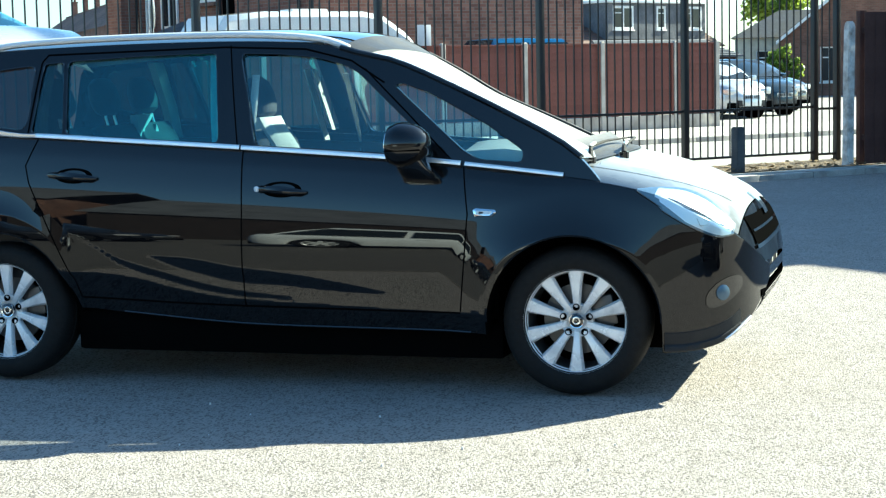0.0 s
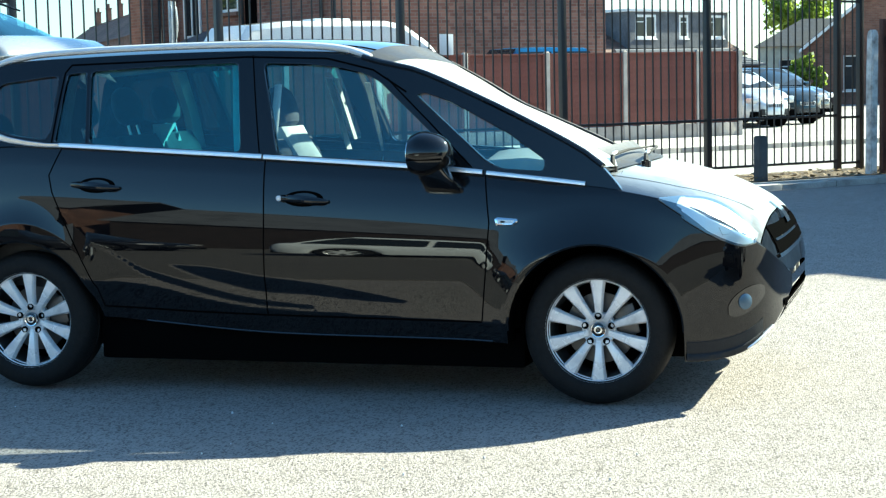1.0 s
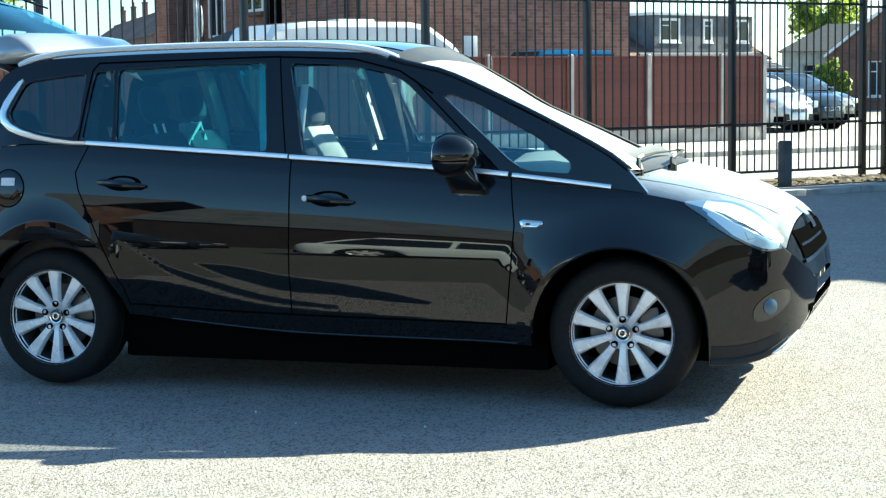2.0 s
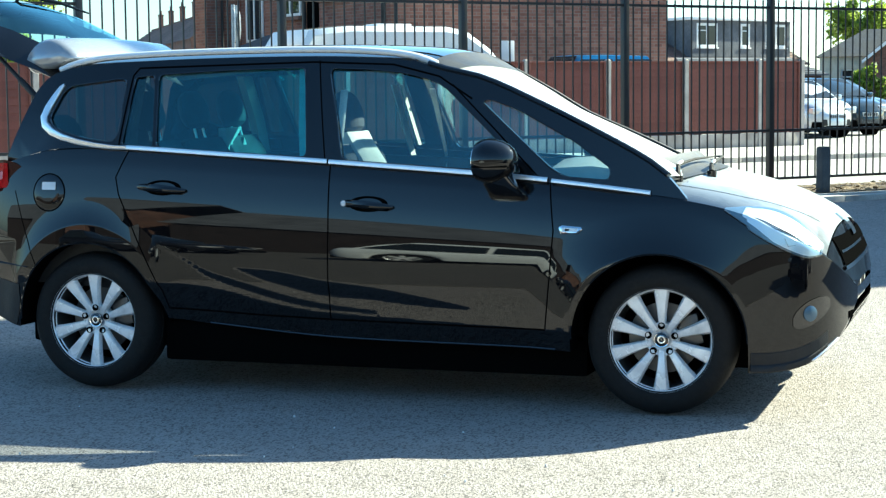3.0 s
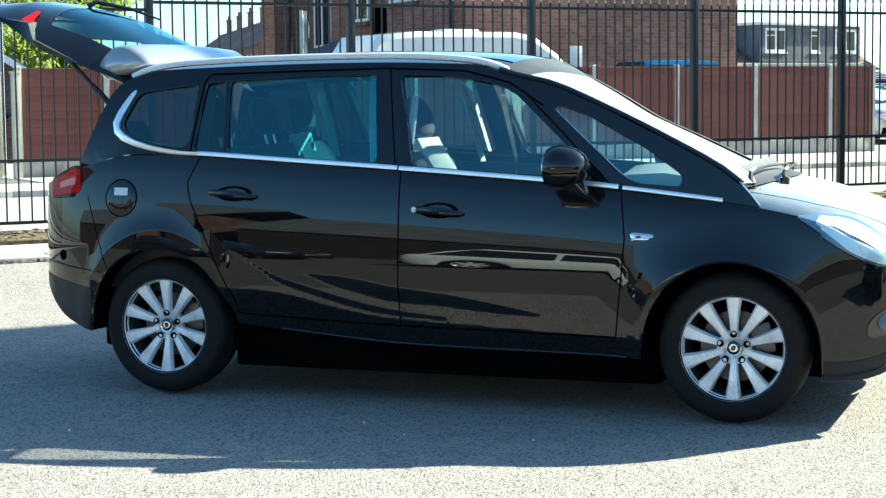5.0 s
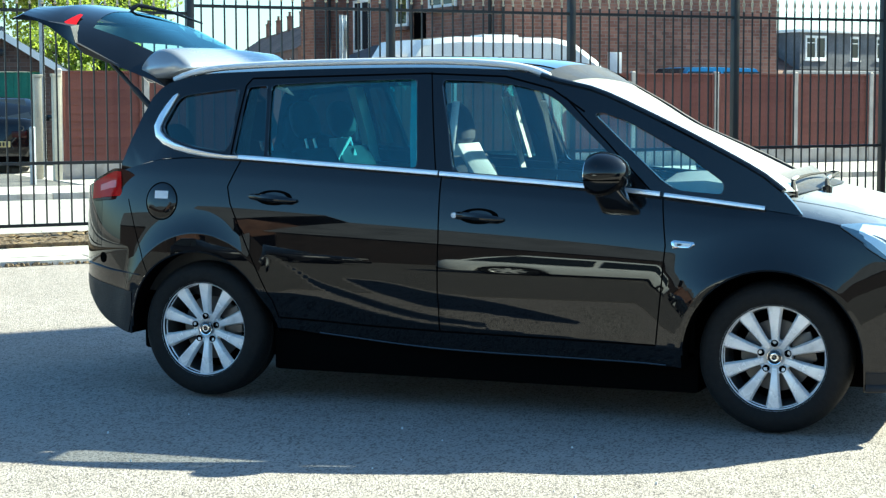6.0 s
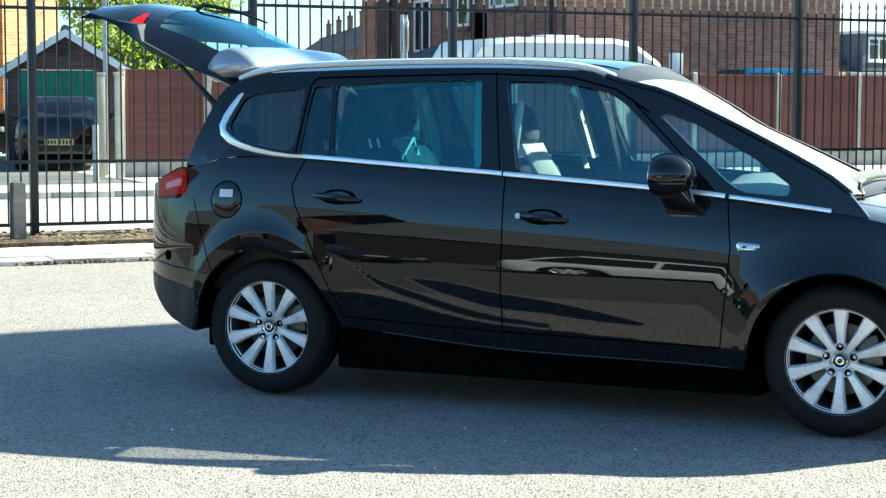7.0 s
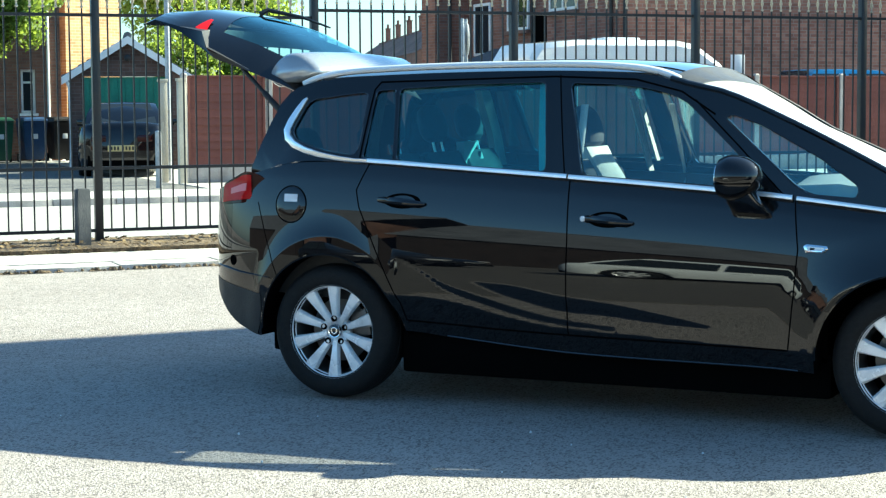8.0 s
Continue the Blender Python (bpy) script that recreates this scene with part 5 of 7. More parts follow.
def half_skin(sg):
    """All skin panels of one side."""
    cells = {}
    grid = {}
    for i, x in enumerate(xs):
        zb, zt = bottom(x), curve_table(BELT, x)
        for j in range(ROWS_V + 1):
            z = zb + (max(zt, zb + 0.01) - zb) * j / ROWS_V
            grid[i, j] = (x, sg * side_y(x, z), z)
    for i in range(len(xs) - 1):
        for j in range(ROWS_V):
            p = [grid[i, j], grid[i + 1, j], grid[i + 1, j + 1], grid[i, j + 1]]
            if len({(round(a, 4), round(c, 4)) for a, b, c in p}) < 4 and p[0] == p[1]:
                continue
            cx, cz = sum(q[0] for q in p) / 4, sum(q[2] for q in p) / 4
            cells.setdefault(panel_of(cx, cz), []).append(((i, j), (i + 1, j), (i + 1, j + 1), (i, j + 1)))
    made = {}
    for name, quads in cells.items():
        ids = sorted({k for q in quads for k in q})
        idx = {k: n for n, k in enumerate(ids)}
        me = bpy.data.meshes.new(name)
        faces = [[idx[k] for k in (q if sg < 0 else q[::-1])] for q in quads]
        me.from_pydata([grid[k] for k in ids], [], faces)
        me.update()
        smooth_normals(me, skin_normal(sg))
        me.materials.append(M["black_paint"])
        ob = new(name, me)
        ob.parent = car
        made[name] = ob
    return made


near = half_skin(-1)
far = half_skin(1)


def on_skin(x, z, off=0.0, sg=-1):
    x = fx(x) if x > 1.765 else x
    return Vector((x, sg * (skin(x, z) + off), z))


def groove(pts, parent, width=0.006, off=0.0012, sg=-1, name="panel_gap", material="void", upper=None):
    """A narrow dark joint that follows the skin through (x, z) points."""
    dense = []
    for (a, b), (c, d) in zip(pts, pts[1:]):
        n = max(2, int(math.hypot(c - a, d - b) / 0.03))
        dense += [(a + (c - a) * k / n, b + (d - b) * k / n) for k in range(n)]
    dense.append(pts[-1])
    bm = bmesh.new()
    f = upper or (lambda x, z: skin(x, z))
    rows = []
    for k, (x, z) in enumerate(dense):
        (xa, za), (xb, zb) = dense[max(k - 1, 0)], dense[min(k + 1, len(dense) - 1)]
        l = math.hypot(xb - xa, zb - za) or 1
        nx, nz = -(zb - za) / l * width / 2, (xb - xa) / l * width / 2
        rows.append([bm.verts.new((x + s * nx, sg * (f(x + s * nx, z + s * nz) + off), z + s * nz)) for s in (-1, 1)])
    for r0, r1 in zip(rows, rows[1:]):
        bm.faces.new((r0[0], r0[1], r1[1], r1[0]))
    return part(name, bm, material, parent)


for sg, side in ((-1, near), (1, far)):
    groove([(x, z) for z, x in GAP_B if 0.37 < z], side["front_door"], sg=sg)
    groove([(-0.137, 0.37), (-0.135, 0.8), (-0.143, 1.083)], side["front_door"], sg=sg)
    groove([(0.883, 0.37), (0.905, 0.60), (0.919, 0.80), (0.892, 1.005)], side["front_door"], sg=sg)
    groove([(-0.975, 0.40), (-0.985, 0.49), (-1.0, 0.52), (-1.205, 0.94), (-1.225, 1.02), (-1.17, 1.145)], side["rear_door"], sg=sg)
    groove([(-0.97, 0.40), (-0.5, 0.382), (-0.137, SILL), (0.883, 0.365)], side["sill"], sg=sg, width=0.008)
    groove([(-1.655, 0.60), (-1.72, 0.75), (-1.79, 0.95)], side["rear_quarter"], sg=sg, width=0.004)
    groove([(1.363, 0.96), (1.45, 1.0)], side["front_wing"], sg=sg, width=0.006)
    # bright lower edge of the sill and door blade
    bm = bmesh.new()
    tube(bm, [tuple(on_skin(x, bottom(x) + 0.004, 0.001, sg)) for x in [-0.78 + 0.1 * k for k in range(18)]], 0.0045, 6)
    part("sill_edge", bm, "gloss_black", side["sill"])

# wheel wells
for a in (AXLE_F, AXLE_R):
    for sg in (-1, 1):
        bm = bmesh.new()
        n = 28
        outer = [(a + ARCH_R * math.cos(math.pi * k / n), WHEEL_R + ARCH_R * math.sin(math.pi * k / n)) for k in range(n + 1)]
        outer = [(a + ARCH_R, curve_table(FOOT, a + ARCH_R + 0.02))] + outer + [(a - ARCH_R, curve_table(FOOT, a - ARCH_R - 0.02))]
        loft(bm, [[(x, sg * (side_y(x, max(z, 0.3)) - 0.001), z) for x, z in outer], [(x, sg * 0.60, z) for x, z in outer]], closed=False)
        bm.faces.new([bm.verts.new((x, sg * 0.60, z)) for x, z in outer])
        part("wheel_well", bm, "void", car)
        bm = bmesh.new()
        loft(bm, [[(x, sg * (side_y(x, z) - 0.0), z) for x, z in outer[1:-1]], [(a + (x - a) * 0.98, sg * (side_y(x, z) - 0.004), WHEEL_R + (z - WHEEL_R) * 0.98) for x, z in outer[1:-1]]], closed=False)
        part("arch_lip", bm, "black_paint", car)

# floor pan and dark insides; the low black side box paints shade under the car
bm = bmesh.new()
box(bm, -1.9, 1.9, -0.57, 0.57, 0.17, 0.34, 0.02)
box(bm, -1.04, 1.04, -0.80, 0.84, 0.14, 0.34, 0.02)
part("floor_pan_shade", bm, "void", car)
LINING = ((-1.75, 0.5), (0.98, 0.36), (0.98, 0.97), (-0.1, 1.05), (-1.75, 1.10))
for sg in (-1, 1):
    bm = bmesh.new()
    loft(bm, [[(x, sg * (half_width(x) * k), z) for x, z in LINING] for k in (0.88, 0.82)])
    part("door_lining", bm, "plastic", car)
bm = bmesh.new()
box(bm, 0.98, 1.02, -0.80, 0.80, 0.3, 0.93)
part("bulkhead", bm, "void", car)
# unseen boxes added inside the nose to keep light out of its shadow
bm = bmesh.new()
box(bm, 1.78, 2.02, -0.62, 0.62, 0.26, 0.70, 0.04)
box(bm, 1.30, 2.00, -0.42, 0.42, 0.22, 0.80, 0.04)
part("nose_light_block", bm, "void", car)
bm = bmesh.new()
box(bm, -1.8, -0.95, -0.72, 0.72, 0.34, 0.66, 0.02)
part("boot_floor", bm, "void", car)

# bonnet, and the painted panel of the nose below its front edge
def bonnet_sheet(cols):
    bm = bmesh.new()
    rows = []
    for x in cols:
        w = side_y(x, curve_table(BELT, x))
        rows.append([bm.verts.new((x, w * k / 16, bonnet_z(x, w * k / 16))) for k in range(-16, 17)])
    for r0, r1 in zip(rows, rows[1:]):
        for k in range(32):
            bm.faces.new((r0[k], r0[k + 1], r1[k + 1], r1[k]))
    return bm


BONNET_END = fx(2.095)
bx = [fx(1.30 + i * 0.03) for i in range(30)] + [fx(2.185), fx(2.197), BONNET_END, BONNET_END + 0.004]
bm = bonnet_sheet(sorted(x for x in bx if x <= BONNET_END))
part("nose_panel", bonnet_sheet(sorted(x for x in bx if x > BONNET_END)), "black_paint", car, angle=80)
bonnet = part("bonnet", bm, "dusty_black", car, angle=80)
for sg in (-1, 1):
    pts = [(x, sg * lerp_table([(1.40, 0.70), (1.7, 0.64), (2.0, 0.45)], x)) for x in [1.36 + 0.05 * k for k in range(14)]]
    bm = bmesh.new()
    rws = [[bm.verts.new((x, y + d, bonnet_z(x, y + d) + 0.0015)) for d in (-0.003, 0.003)] for x, y in pts]
    for r0, r1 in zip(rws, rws[1:]):
        bm.faces.new((r0[0], r0[1], r1[1], r1[0]))
    part("panel_gap", bm, "void", bonnet)

# nose end, grille, plate, lower mouth
bm = bmesh.new()
ring = [on_skin(2.197, z, 0, s) for s, zz in ((-1, [0.47 + 0.006 * k for k in range(9)]), (1, [0.518 - 0.006 * k for k in range(9)])) for z in zz]
bm.faces.new([bm.verts.new(p) for p in ring])
part("nose", bm, "black_paint", car)


def nose_patch(name, parent, y0, y1, zlo, zhi, off, material, label="", nx=14, nz=5):
    """A curved plate that wraps the nose between two half-widths."""
    bm = bmesh.new()
    def at(y, z):
        lo, hi = 1.5, 2.2
        for _ in range(26):
            mid = (lo + hi) / 2
            if skin(mid, z) > abs(y) and bottom(mid) < z - 0.004:
                lo = mid
            else:
                hi = mid
        return Vector((lo + off, y, z))
    g = [[bm.verts.new(at(y0 + (y1 - y0) * i / nx, zlo + (zhi - zlo) * j / nz)) for j in range(nz + 1)] for i in range(nx + 1)]
    for i in range(nx):
        for j in range(nz):
            bm.faces.new((g[i][j], g[i + 1][j], g[i + 1][j + 1], g[i][j + 1]))
    return part(name, bm, material, parent, label)


# unpainted lower edge of the bumper, with a small lip
for sg in (-1, 1):
    bm = bmesh.new()
    rows = []
    for k in range(21):
        x = 1.775 + 0.30 * k / 20
        z0 = bottom(x)
        rows.append([bm.verts.new((x, sg * (skin(x, z0 + dz) + o), z0 + dz)) for dz, o in ((0.004, 0.0), (0.006, 0.016), (0.028, 0.015), (0.036, 0.005), (0.085, 0.005), (0.09, -0.004))])
    for r0, r1 in zip(rows, rows[1:]):
        for k in range(5):
            bm.faces.new((r0[k], r0[k + 1], r1[k + 1], r1[k]))
    part("bumper_skirt", bm, "plastic", car, "black plastic lower edge of the bumper", angle=50)
grille = nose_patch("grille", car, -0.52, 0.52, 0.635, 0.755, 0.005, "void", "black honeycomb grille")
nose_patch("grille_surround", grille, -0.54, 0.54, 0.618, 0.634, 0.010, "chrome", "thin chrome lower edge", nz=2)
nose_patch("grille_bar", grille, -0.50, 0.50, 0.688, 0.699, 0.010, "gloss_black", "gloss black grille bar", nz=2)
nose_patch("badge", grille, -0.06, 0.06, 0.735, 0.835, 0.016, "chrome", "round chrome badge", nx=4)
low = nose_patch("lower_grille", car, -0.50, 0.50, 0.300, 0.43, 0.004, "void", "black lower mesh grille")
bm = bmesh.new()
PLATE_X = fx(2.170)
box(bm, PLATE_X, PLATE_X + 0.006, -0.26, 0.26, 0.44, 0.55, 0.002)
pl = part("number_plate", bm, "plate_white", car, "white front plate")
bm = bmesh.new()
box(bm, PLATE_X - 0.06, PLATE_X - 0.001, -0.24, 0.24, 0.445, 0.545, 0.004)
part("plinth", bm, "plastic", pl)
for k in range(7):
    y = -0.2 + k * 0.06 + (0.03 if k > 3 else 0)
    bm = bmesh.new()
    box(bm, PLATE_X + 0.0062, PLATE_X + 0.008, y - 0.018, y + 0.018, 0.462, 0.528)
    part("bar", bm, "ink", pl)
for sg in (-1, 1):
    # front lamps
    def lamp_zt(x):
        return curve_table([(1.66, 0.906), (1.75, 0.905), (1.85, 0.890), (1.95, 0.845), (2.03, 0.785), (2.08, 0.735)], x)
    def lamp_zb(x):
        return curve_table([(1.66, 0.896), (1.75, 0.836), (1.85, 0.772), (1.95, 0.718), (2.03, 0.690), (2.08, 0.700)], x)
    def lamp(name, parent, off, shrink, material, label):
        bm = bmesh.new()
        nx, nz = 18, 7
        g = []
        for i in range(nx + 1):
            x = 1.66 + 0.42 * i / nx
            a, b = lamp_zb(x), lamp_zt(x)
            a, b = a + (b - a) * shrink, b - (b - a) * shrink
            g.append([bm.verts.new(on_skin(x, a + (b - a) * j / nz, off, sg)) for j in range(nz + 1)])
        for i in range(nx):
            for j in range(nz):
                bm.faces.new((g[i][j], g[i + 1][j], g[i + 1][j + 1], g[i][j + 1]))
        return part(name, bm, material, parent, label)
    hl = lamp("headlight", car, 0.003, 0.0, "lamp_dark", "clear headlight with a bright reflector")
    lamp("lens", hl, 0.012, 0.0, "lens", "clear lens")
    # bright bowl behind the clear part; the outer tip stays dark
    b = bmesh.new()
    g = []
    for i in range(19):
        x = 1.735 + 0.335 * i / 18
        lo, hi = lamp_zb(x), lamp_zt(x)
        lo, hi = lo + (hi - lo) * (0.42 - 0.34 * min(1.0, i / 8)), hi - (hi - lo) * 0.06
        g.append([b.verts.new(on_skin(x, lo + (hi - lo) * j / 6, 0.006, sg)) for j in range(7)])
    for i in range(18):
        for j in range(6):
            b.faces.new((g[i][j], g[i + 1][j], g[i + 1][j + 1], g[i][j + 1]))
    part("reflector", b, "lamp_bowl", hl, "bright reflector bowl")
    b = bmesh.new()
    loft(b, [[on_skin(x, z, o, sg) for x, z in ((1.93, 0.775), (1.955, 0.80), (1.985, 0.785), (1.975, 0.745), (1.945, 0.742))] for o in (0.006, 0.0085)])
    part("lamp_unit", b, "galv", hl, "grey lamp unit")
    b = bmesh.new()
    rim = [1.66 + 0.42 * k / 20 for k in range(21)]
    tube(b, [tuple(on_skin(x, lamp_zb(x), 0.009, sg)) for x in rim], 0.0025, 6)
    part("seal", b, "plastic", hl)
    # fog lamp recess
    bm = bmesh.new()
    g = []
    for i in range(13):
        x = 1.968 + 0.144 * i / 12
        hgt = 0.05 * math.sqrt(max(0.0, 1 - ((x - 2.04) / 0.075) ** 2)) + 0.004
        g.append([bm.verts.new(on_skin(x, 0.455 + 0.5 * (x - 2.04) + hgt * s, 0.004, sg)) for s in (-1, -0.5, 0, 0.5, 1)])
    for i in range(12):
        for j in range(4):
            bm.faces.new((g[i][j], g[i + 1][j], g[i + 1][j + 1], g[i][j + 1]))
    fog = part("fog_lamp", bm, "gloss_black", car, "fog lamp in a black surround")
    b = bmesh.new()
    loft(b, [circle(r_, 16, z_) for r_, z_ in ((0.034, 0), (0.034, 0.004), (0.03, 0.006), (0.004, 0.007))])
    part("lens", b, "lamp_dark", fog, at=Matrix.Translation(on_skin(2.035, 0.452, 0.004, sg)) @ Matrix.Rotation(sg * -math.pi / 2, 4, "X") @ Matrix.Rotation(0.75, 4, "Y"))
    # bright metal tube stands in for the highlight on the black lip
    bm = bmesh.new()
    tube(bm, [tuple(on_skin(x, z, 0.004, sg)) for x, z in ((2.0, 0.235), (2.05, 0.255), (2.10, 0.295), (2.14, 0.33))], [0.004, 0.012, 0.012, 0.006], 8, 0.6)
    part("lip", bm, "satin", car, "bright metal strip for the highlight on the front lip")
    # side indicator
    bm = bmesh.new()
    cs = [(0.945, 0.815), (0.955, 0.825), (1.045, 0.818), (1.05, 0.808), (1.03, 0.79), (0.955, 0.788)]
    loft(bm, [[on_skin(x, z, -0.002, sg) for x, z in cs], [on_skin(x, z, 0.008, sg) for x, z in cs], [on_skin(1.0 + (x - 1.0) * 0.8, 0.804 + (z - 0.804) * 0.7, 0.013, sg) for x, z in cs]])
    ind = part("side_indicator", bm, "chrome", car, "clear side indicator with a chrome rim")
    bm = bmesh.new()
    loft(bm, [[on_skin(x, z, off, sg) for x, z in ((0.962, 0.798), (0.962, 0.815), (1.035, 0.812), (1.028, 0.799))] for off in (0.0125, 0.0145)])
    part("lens", bm, "amber", ind)
    bm = bmesh.new()
    loft(bm, [[on_skin(x, z, off, sg) for x, z in ((0.975, 0.801), (0.975, 0.811), (0.995, 0.810), (0.992, 0.802))] for off in (0.0146, 0.0155)])
    part("badge", bm, "plastic", ind)

# bright mesh of the lower mouth
for k in range(5):
    nose_patch("mesh_bar", low, -0.46, 0.46, 0.318 + k * 0.022, 0.327 + k * 0.022, 0.008, "chrome", "bright mesh bar", nz=1)

# ---- glasshouse ----
ROOF_EDGE = [(-1.88, 1.06), (-1.80, 1.28), (-1.745, 1.43), (-1.67, 1.508), (-1.5, 1.55), (-1.19, 1.568), (-0.74, 1.578), (-0.3, 1.578), (-0.02, 1.568), (0.2, 1.548), (0.36, 1.505), (0.545, 1.462), (0.806, 1.353), (1.062, 1.233), (1.312, 1.104), (1.42, 1.026), (1.51, 0.925)]


def glass_y(x, z):
    """Half width of the glasshouse: leaning in from the belt to the roof."""
    zb = curve_table(BELT, max(x, -1.5))
    yb = half_width(max(-1.75, min(x, 1.3))) * 0.925 + 0.003
    if x < -1.55:
        yb -= 0.10 * (-1.55 - x) ** 1.3
    zt = 1.57
    f = (z - zb) / (zt - zb) if z > zb else 0.0
    lean = 0.66 if x < 0.2 else 0.66 + 0.03 * (x - 0.2)
    return yb - (yb - lean) * (0.86 * f + 0.14 * f * f)


def far_fall(x):
    """How much lower the offside front pillar runs than the nearside one."""
    u = max(0.0, min(1.0, (x - 0.18) / 0.55))
    return 0.135 * u * u * (3 - 2 * u)


def lower_far(bm):
    for v in bm.verts:
        if v.co.y > 0 and v.co.x > 0.18:
            zb, zt = curve_table(BELT, v.co.x), curve_table(ROOF_EDGE, v.co.x)
            v.co.z -= far_fall(v.co.x) * max(0.0, min(1.0, (v.co.z - zb) / max(zt - zb, 0.02)))
    return bm


def dense_loop(pts, step=0.04):
    out = []
    for (a, b), (c, d) in zip(pts, pts[1:] + pts[:1]):
        n = max(1, int(math.hypot(c - a, d - b) / step))
        out += [(a + (c - a) * k / n, b + (d - b) * k / n) for k in range(n)]
    return out


def round_loop(pts, r=0.03, n=4):
    """Round the corners of a loop of (x, z) points."""
    out = []
    m = len(pts)
    for i in range(m):
        p0, p, p1 = Vector(pts[i - 1]), Vector(pts[i]), Vector(pts[(i + 1) % m])
        a, b = (p0 - p), (p1 - p)
        k = min(r, a.length * 0.45, b.length * 0.45)
        a, b = p + a.normalized() * k, p + b.normalized() * k
        for j in range(n + 1):
            t = j / n
            q = a * (1 - t) ** 2 + p * 2 * t * (1 - t) + b * t * t
            out.append((q.x, q.y))
    return out


GLASS = {
    "quarter_window": (round_loop([(-1.575, 1.452), (-1.248, 1.49), (-1.243, 1.180), (-1.443, 1.206), (-1.60, 1.255), (-1.635, 1.30)], 0.05), "quarter_glass"),
    "vent_window": (round_loop([(-1.210, 1.492), (-1.108, 1.50), (-1.045, 1.158), (-1.210, 1.172)], 0.02), "quarter_glass"),
    "rear_door_window": (round_loop([(-1.090, 1.502), (-0.727, 1.519), (-0.335, 1.527), (-0.262, 1.115), (-1.027, 1.158)], 0.03), "privacy"),
    "front_door_window": (round_loop([(-0.21, 1.522), (-0.01, 1.514), (0.158, 1.496), (0.30, 1.462), (0.372, 1.425), (0.646, 1.186), (0.762, 1.048), (-0.085, 1.102)], 0.03), "glass"),
    "front_quarter_window": (round_loop([(0.545, 1.362), (0.585, 1.374), (0.716, 1.33), (0.99, 1.186), (1.16, 1.07), (1.155, 1.018), (0.957, 1.032), (0.885, 1.072)], 0.03), "glass"),
}


def sheet(bm, outer, holes, f, sg, thick):
    """A curved plate with openings: outer loop and hole loops in (x, z), lying on y = f(x, z)."""
    edges = []
    for loop in [outer] + holes:
        vs = [bm.verts.new((x, 0, z)) for x, z in loop]
        edges += [bm.edges.new((a, b)) for a, b in zip(vs, vs[1:] + vs[:1])]
    bmesh.ops.triangle_fill(bm, edges=edges, use_beauty=True, use_dissolve=False)
    faces = list(bm.faces)
    for v in bm.verts:
        v.co.y = sg * f(v.co.x, v.co.z)
    r = bmesh.ops.extrude_face_region(bm, geom=faces)
    for v in r["geom"]:
        if isinstance(v, bmesh.types.BMVert):
            v.co.y -= sg * thick
    return bm


